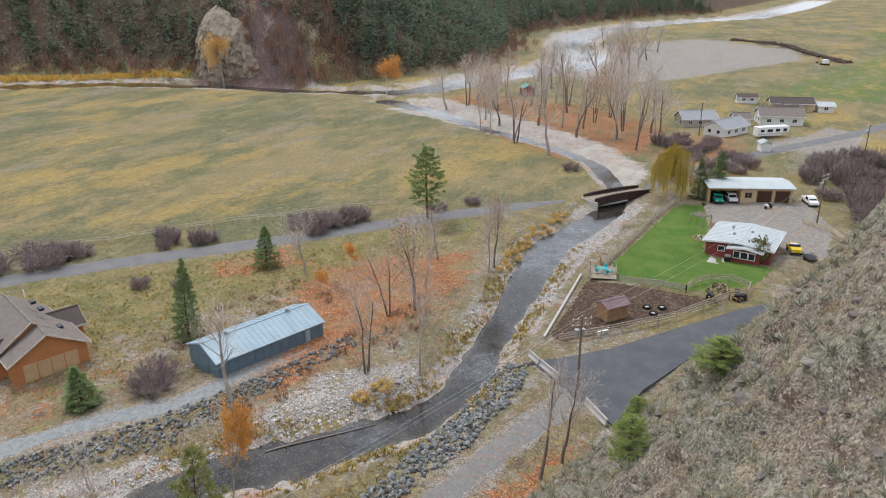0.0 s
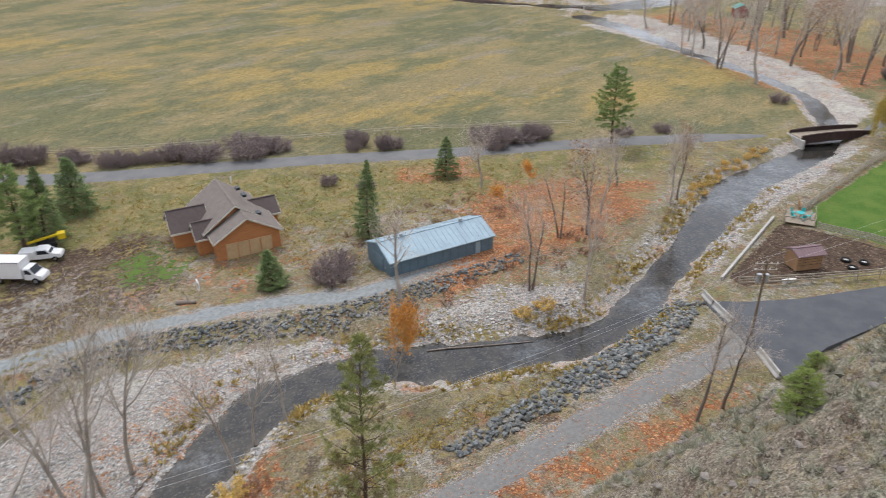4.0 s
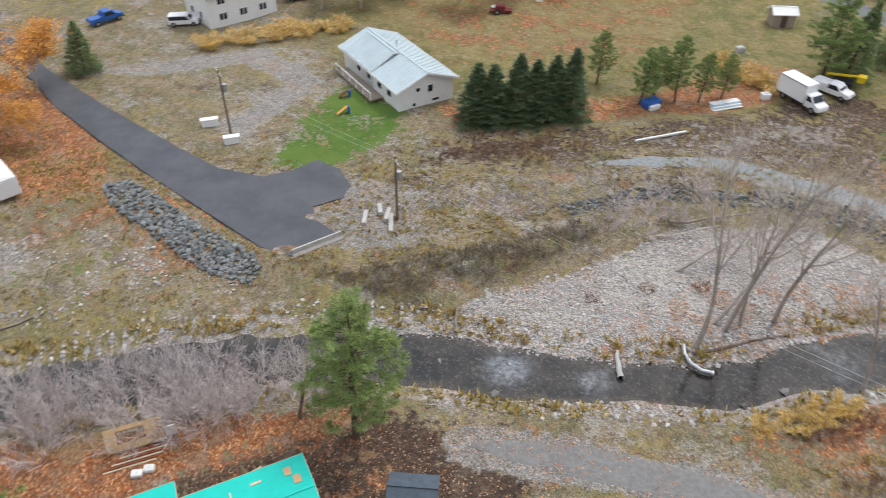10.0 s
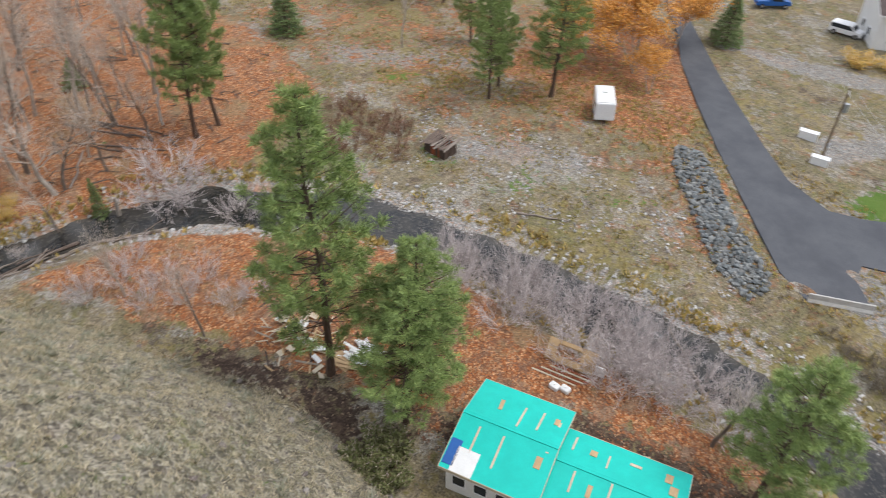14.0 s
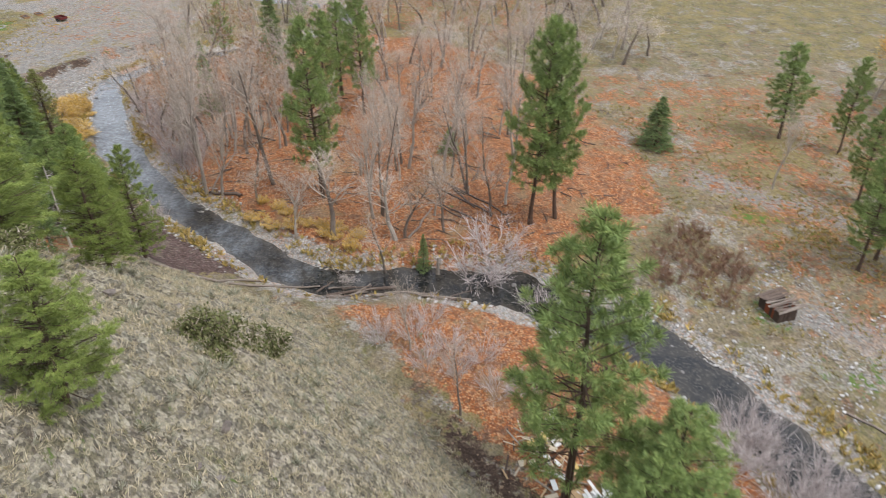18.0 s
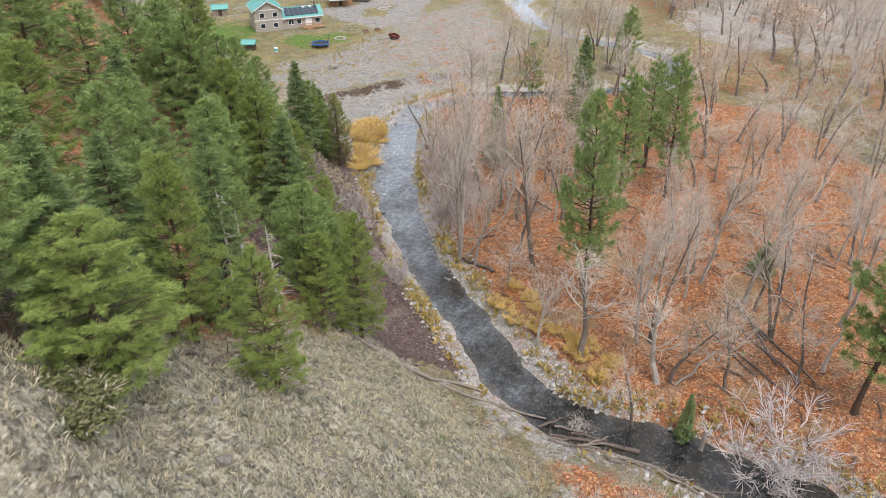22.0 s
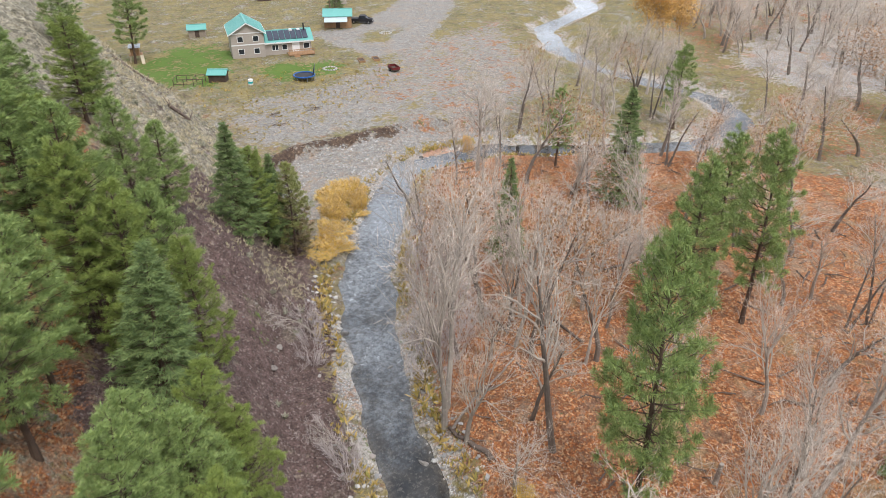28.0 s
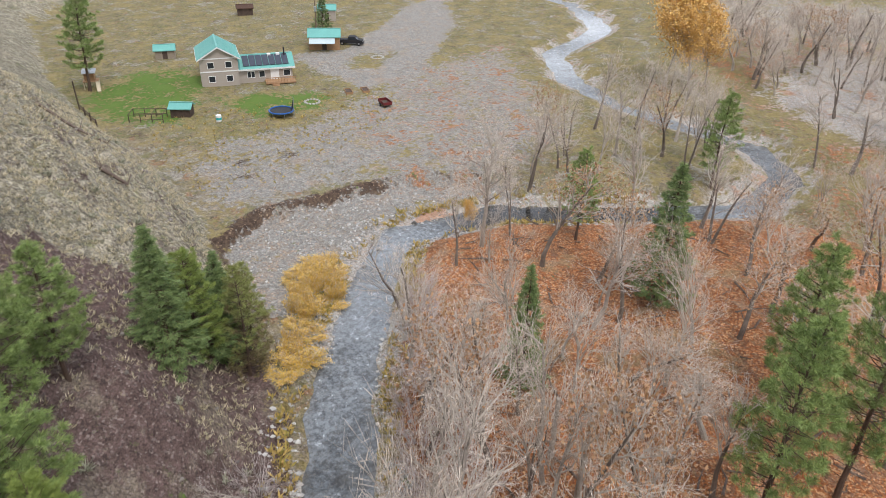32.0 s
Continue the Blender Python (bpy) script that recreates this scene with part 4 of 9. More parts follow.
def grow(wood, limbs, twigs, r, base, way, length, radius, level, most, upward, spread, kids, reach, clear):
    """A limb with its branches; the last level are twigs."""
    k = 6 if level == 0 else 4
    pts = [base]
    d = way
    for i in range(k):
        d = unit(d + r.randn(3) * (0.09 if level == 0 else 0.15) + np.array([0, 0, upward * (0.3 if level == 0 else 0.55)]) * 0.35)
        pts.append(pts[-1] + d * length / k)
    pts = np.array(pts)
    end = 0.22 if level == 0 else (0.4 if level < most else 0.25)
    (wood if level == 0 else limbs).tube(pts, np.linspace(radius, max(radius * end, 0.006), k + 1), 7 if level == 0 else (4 if level == 1 else 3))
    if level == most:
        m = kids[level]
        w = 0.1 + 0.9 * r.rand(m)
        t = w * k
        i = np.clip(t.astype(int), 0, k - 1)
        pos = pts[i] + (pts[i + 1] - pts[i]) * (t - i)[:, None]
        axis = unit(pts[i + 1] - pts[i])
        tw = unit(axis * 0.8 + r.randn(m, 3) * 0.55 + [0, 0, 0.25 * max(upward, 0)])
        side = unit(np.cross(tw, r.randn(m, 3)))
        L = length * (0.3 + 0.4 * r.rand(m))
        twigs.blades(pos, tw, side, L, np.full(m, 0.017))
        return
    first = clear if level == 0 else 0.22
    for j in range(kids[level]):
        w = first + (1 - first) * (j + r.rand()) / kids[level]
        t = min(w, 0.995) * k
        i = int(t)
        p = pts[i] + (pts[i + 1] - pts[i]) * (t - i)
        axis = unit(pts[i + 1] - pts[i])
        a = r.rand(3) * 2 - 1
        across = unit(np.cross(axis, a))
        nd = unit(axis + across * spread * (0.7 + 0.6 * r.rand()))
        share = reach * (1.15 - 0.75 * (w - first)) if level == 0 else 0.55
        grow(wood, limbs, twigs, r, p, nd, length * share * (0.7 + 0.6 * r.rand()), radius * ((0.40 - 0.2 * w) if level == 0 else (0.5 - 0.2 * w)), level + 1, most, upward, spread, kids, reach, clear)


def bare_tree(seed, twig=None, leaves=None, count=0, spread=0.75, stems=1, lean=0.1, upward=0.5, trunk_share=0.62, kids=(8, 5, 4, 6), leaf=0.22, girth=0.15, bark=None, reach=0.42, clear=0.36):
    """A 10 m broad-leaved tree without leaves, or with as many as count."""
    r = np.random.RandomState(seed)
    wood, limbs, twigs, leafage = Shape(), Shape(), Shape(), Shape()
    for s in range(stems):
        a = r.rand() * 6.28
        out = np.array([math.cos(a), math.sin(a), 0]) * (lean if stems == 1 else 0.28)
        grow(wood, limbs, twigs, r, np.array([0, 0, -0.3]) + out * (0.0 if stems == 1 else 0.8), unit(np.array([0, 0, 1.0]) + out), 10 * trunk_share * (0.85 + 0.3 * r.rand()), girth / stems ** 0.4, 0, len(kids) - 1, upward, spread, kids, reach, clear)
    top = np.concatenate(twigs.v)[:, 2].max()
    for sh in (wood, limbs, twigs):
        sh.v = [v * (10.0 / top) for v in sh.v]
    if count:
        tips = np.concatenate(twigs.v).reshape(-1, 4, 3)
        pick = tips[r.randint(0, len(tips), count)]
        base = pick[:, 0] + (pick[:, 2] - pick[:, 0]) * r.rand(count, 1) + r.randn(count, 3) * 0.26
        way = unit(r.randn(count, 3))
        leafage.blades(base, way, unit(np.cross(way, r.randn(count, 3))), leaf * (0.7 + 0.6 * r.rand(count)), leaf * 0.75 * np.ones(count))
    return wood.mesh("trunk", bark or MAT_BARK_GREY), limbs.mesh("branchwork", MAT_LIMB), twigs.mesh("brushwood", twig or MAT_TWIG), leafage.mesh("crown", leaves) if count else None


def tree_thing(name, meshes, label, group=""):
    ob = thing(name, label, "tree" if "shrub" not in name and "bush" not in name else "shrub", group)
    for me in meshes:
        if me:
            p = attach(me.name.split(".")[0], me, ob)
            if p.name.startswith(("brushwood", "branchwork")):
                p["kind"] = "stuff"
    return ob


def shrub(seed, twig, height=2.0, radius=1.6, stems=26, leaves=None, count=0, leaf=0.1, fine=26, twig_w=0.03):
    """A thicket of many stems that fan out from the ground."""
    r = np.random.RandomState(seed)
    wood, twigs, leafage = Shape(), Shape(), Shape()
    for s in range(stems):
        a, q = r.rand() * 6.28, math.sqrt(r.rand())
        base = np.array([math.cos(a) * radius * 0.55 * q, math.sin(a) * radius * 0.55 * q, -0.1])
        out = np.array([math.cos(a) * (0.25 + 0.5 * q), math.sin(a) * (0.25 + 0.5 * q), 1.0])
        L = height * (0.65 + 0.45 * r.rand()) * (1 - 0.25 * q)
        pts = base + np.outer(np.linspace(0, L, 4), unit(out)) + r.randn(4, 3) * 0.06 * height * np.array([[0], [0.5], [1], [1]])
        wood.tube(pts, np.linspace(0.014 * height, 0.006, 4), 3)
        m = fine
        w = 0.2 + 0.8 * r.rand(m)
        pos = np.stack([np.interp(w, np.linspace(0, 1, 4), pts[:, c]) for c in range(3)], 1)
        way = unit(unit(out) * 0.8 + r.randn(m, 3) * 0.5)
        twigs.blades(pos, way, unit(np.cross(way, r.randn(m, 3))), height * (0.16 + 0.25 * r.rand(m)), np.full(m, twig_w))
    if count:
        tips = np.concatenate(twigs.v).reshape(-1, 4, 3)
        pick = tips[r.randint(0, len(tips), count)]
        base = pick[:, 0] + (pick[:, 2] - pick[:, 0]) * r.rand(count, 1) + r.randn(count, 3) * 0.08
        way = unit(r.randn(count, 3) + [0, 0, 0.5])
        leafage.blades(base, way, unit(np.cross(way, r.randn(count, 3))), leaf * (0.7 + 0.8 * r.rand(count)), leaf * 0.6 * np.ones(count))
    return wood.mesh("stem", twig), twigs.mesh("brushwood", twig), leafage.mesh("foliage", leaves) if count else None


def set_out(kinds, rows, seed=1, sink=0.05, wide=1.0, least=0.0):
    """Copies of the given things: rows of x, y, height, half width. Each kind is (thing, own height, own half width)."""
    r = np.random.RandomState(seed)
    for i, (x, y, h, w) in enumerate(rows):
        ob, oh, ow = kinds[r.randint(len(kinds))]
        sx = max(w / ow * wide, least * h / oh)
        m = Matrix.LocRotScale((x, y, ground(x, y) - sink), Euler((r.randn() * 0.025, r.randn() * 0.025, r.rand() * 6.28)), (sx, sx, h / oh))
        copy_thing(ob, m)


def put_away(kinds):
    for ob, *_ in kinds:
        for o in (*ob.children_recursive, ob):
            bpy.data.objects.remove(o)


def scatter(poly, count, seed, gap=0.0, ok=None):
    """Places inside an outline."""
    r = np.random.RandomState(seed)
    p = np.array(poly, float)
    out = []
    tries = 0
    while len(out) < count and tries < 60:
        tries += 1
        x = p[:, 0].min() + r.rand(count * 3) * np.ptp(p[:, 0])
        y = p[:, 1].min() + r.rand(count * 3) * np.ptp(p[:, 1])
        keep = inside(poly, x, y) > 0
        if ok is not None:
            keep &= ok(x, y)
        for a, b in zip(x[keep], y[keep]):
            if gap and any((a - c) ** 2 + (b - d) ** 2 < gap * gap for c, d in out):
                continue
            out.append((a, b))
            if len(out) >= count:
                break
    return out


def dry_land(x, y):
    d, w, _ = _segments(CREEK, x, y)
    return d > w + 1.0


# conifers
PINES = [(tree_thing("pine_tree", conifer("pine", s, dense=1.0), "tall green pine with a bare reddish trunk", "pines of the valley"), 10, 1.9) for s in (1, 2, 3, 4)]
YOUNG = [(tree_thing("young_pine", conifer("pine", s, MAT_PINE_LIGHT, 1.45, 0.10, fine=0.72), "young light-green pine on the slope", "young pines"), 10, 2.0) for s in (11, 12)]
FIRS = [(tree_thing("fir_tree", conifer("fir", s, dense=1.0), "slender dark-green fir of the creek slope", "firs of the slope"), 10, 1.7) for s in (21, 22, 23)]
SPRUCES = [(tree_thing("spruce_tree", conifer("spruce", s, MAT_SPRUCE, dense=1.15), "dense dark spruce in a windbreak row", "windbreak row"), 10, 1.75) for s in (31, 32)]
SPARSE = [(tree_thing("dying_pine", conifer("pine", 41, MAT_OLIVE, dense=0.62, bare_to=0.04, dry=0.25), "thin pine with dry brown lower branches"), 10, 2.0)]
# pines on the flat among the poplars
set_out(PINES, [(-36.1, 8.8, 24.5, 4.6), (-31.4, 14.4, 14.5, 3.9), (-29.5, 12.2, 12.5, 3.7), (-13.2, 30.1, 13.5, 3.6), (-79.7, -18.5, 22.4, 3.2),
                (-107, -18.3, 18.8, 3.0), (-100.5, -22.5, 17.5, 3.0), (-113.8, -23.3, 15.1, 2.8), (-66, 48.7, 17.5, 3.8), (-68.5, 41.2, 14, 2.6)], 3)
set_out(PINES, [(-70.6, 43.8, 13, 2.7), (-83.7, 46.9, 12, 2.4), (-102.3, 43, 13.7, 3.3), (-98.1, 49.8, 13.5, 2.2), (-103.4, 61.5, 11.5, 2.6), (-110.4, 70.3, 9, 2.0),
                (-154.1, -40.3, 13, 2.6), (-130.2, -48.7, 10.6, 2.3), (121.4, 59.1, 14.6, 4.0), (31, 100, 12.5, 3.8), (-129, -138, 17, 3.6)], 4)
set_out(PINES, [(-75.2, 7, 23.7, 3.6), (-76.6, 10, 22.6, 3.4)], 2)
set_out(FIRS, [(-123.2, -37.1, 14.9, 2.4), (-104.5, -42, 11.5, 1.6), (-98.8, 25, 7.4, 2.1), (64.3, 66.9, 11.5, 1.7),
               (41.9, 107.9, 9.3, 2.8), (163.9, 9.7, 9.8, 2.4), (-68, 79.2, 7.2, 1.9), (89.3, 73.3, 7.4, 1.9), (46.5, 65.7, 5.5, 1.8)], 5, wide=1.15)
set_out(FIRS, [(-182, -133, 9, 2.2), (-67, -4.6, 4.6, 0.8), (-94, -4.1, 4, 1.4), (34.5, 102, 11, 2.8), (-117, -158, 15, 3), (-126, -172, 15, 3), (160, 12.5, 9, 2)], 6)
set_out(SPRUCES, [(-13.2, 78.3, 7.6, 1.9), (-10.7, 78.9, 7.8, 1.9), (-8.3, 79.8, 8.8, 1.9), (-6.2, 80.5, 8, 1.8), (-4.2, 81.4, 8.2, 1.8), (-2, 82, 9.2, 1.8)], 7, wide=1.5)
set_out(PINES, [(1, 91.8, 7.6, 2.0), (6.7, 87.6, 7.8, 2.1), (8.7, 90.6, 7, 2.0), (11.3, 89, 8.8, 2.1), (14.3, 89.8, 7, 1.7), (17.3, 91.8, 6.2, 1.6)], 8)
set_out(SPARSE, [(26.6, 28.6, 18.5, 3.0)], 9)
set_out(YOUNG, [(42.4, 0.4, 2.2, 1.4), (38.4, 4.7, 3.6, 1.2), (46, 5.5, 2.0, 0.8), (-32.4, -23.2, 8.2, 2.8), (-21, -12.8, 6.6, 2.0), (-58.2, -30.8, 12.1, 2.0), (-64.7, -37, 9.4, 1.9),
                (-63.1, -38.6, 10.8, 1.9), (-41.7, -23.4, 9.6, 1.9), (-66.1, -51.8, 14.4, 2.5), (-54.5, -31.6, 9, 1.7)], 10, wide=1.25)
# the wooded slope above the creek
set_out(FIRS[:1] + PINES + YOUNG, [(-61.1, -36.1, 10.6, 1.9), (-55.6, -34.1, 11.6, 1.9), (-46.1, -32.2, 14.5, 1.7), (-40.6, -28.6, 12, 2.0), (-34.3, -27.4, 10, 2.0), (-30.5, -26, 10.5, 2.3),
                (-39.2, -31.2, 11, 2.1), (-64, -56.4, 12, 2.4), (-44.2, -38, 13, 2.3), (-78.3, -59.9, 9.6, 1.8), (-67.1, -52.6, 15.7, 2.5), (-65.2, -55.2, 14.6, 2.4)], 11, wide=1.25)
set_out(FIRS[:1] + PINES + YOUNG, [(-54.6, -61.9, 11, 2.3), (-55.5, -56.5, 12, 2.8), (-62.8, -60.7, 12, 2.2), (-67.5, -49.4, 14.2, 2.5), (-74.3, -57.5, 13, 2.0), (-65.5, -45.2, 12, 2.3),
                (-70.1, -46.8, 12, 1.9), (-78.1, -68.9, 9, 2.0), (-68.5, -63.5, 10, 2.6), (-69.9, -61.5, 9, 2.2), (-59.5, -38, 10, 2.1), (-71.1, -51.2, 12.5, 2.2)], 12, wide=1.25)
set_out(FIRS[:1] + PINES + YOUNG, [(-79.6, -70.3, 7.4, 1.8), (-86.4, -84.6, 7, 1.6), (-57, -44, 13, 2.4), (-50.5, -36.8, 13, 2.2), (-50, -42.5, 12.5, 2.4), (-60, -47, 12, 2.3), (-54, -49, 13, 2.4),
                (-44, -46, 12, 2.5), (-38, -38, 12, 2.4), (-33, -33, 11, 2.4), (-28, -31, 11, 2.4), (-47, -55, 12, 2.5)], 13, wide=1.25)
set_out(FIRS[:1] + PINES + YOUNG, [(-36, -46, 12, 2.5), (-60, -68, 11, 2.4), (-70, -72, 10, 2.2), (-52, -70, 12, 2.4), (-76, -80, 9, 2.0), (-44, -66, 12, 2.5), (-62, -78, 11, 2.4), (-71.5, -66.5, 9, 1.9)], 14, wide=1.25)
# the small clump beside the pool
set_out(FIRS[:1] + YOUNG, [(-86.6, -61.4, 11.2, 1.9), (-88.9, -61.9, 9.8, 1.8), (-90.6, -62.8, 9.6, 1.8), (-92.9, -63.6, 9.9, 1.6)], 15, wide=1.35)
set_out(SPARSE, [(-92.6, -60.9, 10.9, 1.7), (-94.3, -62, 9.5, 1.6)], 16, wide=1.3)

# leafless poplars
OPEN = [(tree_thing("bare_poplar", bare_tree(s, spread=0.55, upward=0.5, trunk_share=0.95, lean=0.2, girth=0.18, kids=(10, 5, 4, 4), reach=0.36, clear=0.42), "leafless poplar with a long bare trunk on the gravel bar", "leafless poplars"), 10, 2.4) for s in (151, 152)]
BARE = [(tree_thing("bare_poplar", bare_tree(s, spread=0.85, upward=0.28, trunk_share=0.95, kids=(15, 5, 3, 4), reach=0.28, girth=0.21, clear=0.45, bark=b), "tall leafless poplar with pale ascending twigs", "leafless poplars"), 10, 2.5) for s, b in ((51, None), (52, MAT_BARK_MID), (53, MAT_BARK_MID))]
BARE += [(tree_thing("bare_poplar", bare_tree(s, spread=0.75, upward=0.4, trunk_share=0.62, kids=(10, 5, 4, 4), reach=0.62, lean=0.2, girth=0.2, clear=0.45), "leafless poplar with a broad vase-shaped crown", "leafless poplars"), 10, 3.2) for s in (54, 59)]
BARE += [(tree_thing("bare_poplar", bare_tree(s, stems=2, spread=0.8, upward=0.3, trunk_share=0.88, kids=(10, 5, 3, 4), reach=0.32, girth=0.23, clear=0.42, bark=MAT_BARK_MID), "forked leafless poplar with pale twigs", "leafless poplars"), 10, 2.8) for s in (55,)]
BARE += [(tree_thing("bare_poplar", bare_tree(s, spread=0.85, upward=0.28, trunk_share=0.92, kids=(13, 5, 3, 4), reach=0.33, leaves=MAT_LEAF_RUST, count=700, leaf=0.2, girth=0.21, clear=0.42, bark=MAT_BARK_MID), "poplar with a few last brown leaves", "leafless poplars"), 10, 2.6) for s in (57,)]
set_out(BARE, [(-82.4, -25.6, 20.2, 3.4), (-75.1, -11.4, 19.7, 3.6), (-76, -10.6, 17.3, 3), (-87.3, -4.1, 20.5, 4.4), (-88.4, -9, 16.6, 3), (-87.6, -10.4, 15.1, 2.6), (-96.2, -35.7, 16, 2.8),
               (-91, -31.9, 17.1, 3), (-91.8, -34, 16, 2.6), (-80.6, -34, 22.5, 2.8), (-82.2, -34.8, 21.7, 2.8), (-88.8, 1.1, 11.1, 2), (-71.5, -7.2, 9, 2.6), (-76.7, -4.3, 8, 2.6), (-110.5, -10.1, 13, 2.8)], 21, least=0.6)
set_out(BARE, [(-112.9, -8.4, 13.5, 2.8), (-107.8, -44.8, 15.5, 2.8), (-117.6, -38.6, 12.4, 3), (-99, -28.4, 12, 2.4), (-119.9, -53.9, 8.5, 2.2), (-117.4, -56.5, 9, 2), (-147.5, -59.3, 12, 2.4),
               (-126.3, -54.9, 10.5, 2.2), (-119.1, -41.2, 9, 2.2), (-102.8, -33.5, 11, 2.4), (-104.2, -31.4, 11.5, 2.6), (-105.8, -30, 9, 2.4), (-101.5, -25.5, 12.4, 2.4), (-93.9, -35.9, 11, 2.4)], 22, least=0.6)
set_out(BARE, [(-92.8, -27.8, 11, 3.0), (-138.2, -36, 10, 3.7), (-97.9, -47, 10, 2.8), (-103.1, -46.3, 9, 2.8), (-86.5, -39.2, 10.5, 2.8), (-87.8, -37.2, 10, 2.7), (-138.9, -30, 8, 2.8),
               (-140.9, -20.6, 12, 3), (-111.8, -15.8, 10, 2.6), (-114.6, -13.7, 9, 2.4), (-66.2, -8.6, 9, 2.4), (-86.7, -3, 13, 3), (-84.8, -9.7, 10, 3), (-95.2, -36.1, 12.6, 3.2)], 23, least=0.6)
set_out(BARE, [(-101.3, -40.4, 11, 2.6), (-111.3, -32, 11, 3.4), (-100.5, 2.9, 13.3, 3.2), (-44.6, 1, 9, 1.8), (-52.1, -4.1, 8.9, 1.6), (-86.5, 37.7, 12.2, 2.2), (-84.4, -28.5, 10, 2.4),
               (-17.9, 30.8, 10, 2.7)], 24, least=0.6)
set_out(OPEN, [(12.2, 46.2, 23, 3.8), (14.8, 48.9, 23, 3.6), (16.2, 49.6, 21, 3.4), (19.2, 51, 20, 3.6), (25.5, 44.6, 15, 2.8), (28.6, 46, 13, 2.2), (32, 45.1, 14, 2.8)], 24, least=0.55)
set_out(BARE, [(89.2, 65.6, 12, 4), (69, 34.5, 15.1, 2.4), (66.5, 40.7, 13.5, 3.2), (54.4, 51.3, 12.6, 3.6), (84.6, 43.1, 14.7, 3.7), (81.2, 45.5, 12, 3.2), (102.1, 38.6, 14.4, 2.2), (105, 38.6, 14.2, 2.2),
               (104.3, 48.8, 11.1, 3.4), (59.5, 13.9, 13.4, 2.8), (56, 15.1, 13.1, 2.2), (76, 47, 11, 3), (92, 45, 12, 3), (97, 50, 11, 3)], 25, least=0.6)
WOOD = [(-68, -16), (-80, -32), (-92, -44), (-108, -56), (-122, -62), (-134, -52), (-150, -37), (-170, -36), (-180, -30), (-150, 0), (-122, 16), (-96, 20), (-80, 14), (-72, 0)]
r0 = np.random.RandomState(77)
set_out(BARE, [(x, y, 7 + 8 * r0.rand(), 2.6 + 1.6 * r0.rand()) for x, y in scatter(WOOD, 74, 5, 4.5, dry_land)], 26, least=0.6)
set_out(BARE, [(x, y, 8 + 6 * r0.rand(), 3.4 + 1.6 * r0.rand()) for x, y in scatter([(-150, 0), (-190, -30), (-215, -60), (-250, -76), (-250, -20), (-190, 30), (-130, 30)], 150, 6, 3.6, dry_land)], 27, least=0.6)
set_out(BARE, [(x, y, 15 + 11 * r0.rand(), 4 + 2 * r0.rand()) for x, y in scatter([(180, 50), (200, 75), (220, 95), (246, 120), (275, 110), (262, 60), (230, 30), (196, 28)], 44, 7, 5, dry_land)], 28, least=0.6)
set_out(BARE, [(x, y, 14 + 8 * r0.rand(), 4 + 2 * r0.rand()) for x, y in scatter([(285, 120), (330, 90), (420, 90), (520, 120), (520, 80), (400, 60), (300, 70)], 26, 8, 8)], 29, least=0.6)

set_out(BARE, [(x, y, 9 + 5 * r0.rand(), 2.4 + r0.rand()) for x, y in scatter([(-134, -66), (-146, -48), (-156, -39), (-172, -43), (-175, -56), (-160, -68)], 18, 66, 4.0, dry_land)], 30, least=0.6)

# autumn colour
GOLD = [(tree_thing("golden_poplar", bare_tree(61, spread=0.7, upward=0.4, trunk_share=0.85, kids=(13, 5, 4, 4), leaves=MAT_LEAF_GOLD, count=7000, leaf=0.2), "poplar tree in golden autumn leaf"), 10, 3.0)]
ORANGE = [(tree_thing("orange_poplar", bare_tree(62, spread=0.7, upward=0.4, trunk_share=0.85, kids=(13, 5, 4, 4), leaves=MAT_LEAF_ORANGE, count=7000, leaf=0.2), "poplar in orange autumn leaf"), 10, 3.0),
          (tree_thing("orange_poplar", bare_tree(63, stems=2, spread=0.7, trunk_share=0.85, kids=(9, 5, 4, 4), leaves=MAT_LEAF_ORANGE, count=4500, leaf=0.24), "poplar in orange autumn leaf"), 10, 3.0)]
set_out(GOLD, [(-195, -56, 20, 6.2), (-190, -59, 16, 5.0), (-199, -54, 15, 4.5), (-113, 66, 13, 4), (-119, 63, 12, 3.6), (-121, 70, 11, 3.5), (12, 146, 11, 6.5), (18, 141, 8, 5), (-2, 150, 10, 5.5), (5, 141, 8, 5), (24, 137, 6, 3.5)], 31)
set_out(ORANGE, [(42, 40.8, 12, 1.5), (-66, 62, 11, 4.2), (-71, 66, 12, 4.6), (-76, 71, 11, 4.2), (-70, 72, 10, 4), (-61, 60, 6, 2.6), (-101.5, 58, 9, 1.6), (268, 150, 17, 5), (-74, 60, 9, 3.6), (84, 58, 4, 1.2), (95, 60, 5, 1.4)], 32)
set_out(BARE, [(x, y, 9 + 6 * r0.rand(), 3) for x, y in scatter([(281, 190), (288, 215), (292, 250), (284, 252), (276, 215)], 12, 20, 5)], 34)
set_out(GOLD, [(258, 228, 24, 6), (-128, -61.5, 4.4, 1.0), (-23, 116, 9, 5), (-32, 118, 10, 5.5), (-14, 120, 8.5, 5), (-44, 108, 6.5, 4.5), (-38, 110, 7.5, 4.5), (-52, 113, 9, 5), (-7, 125, 8, 5), (-60, 118, 9, 5)], 33)

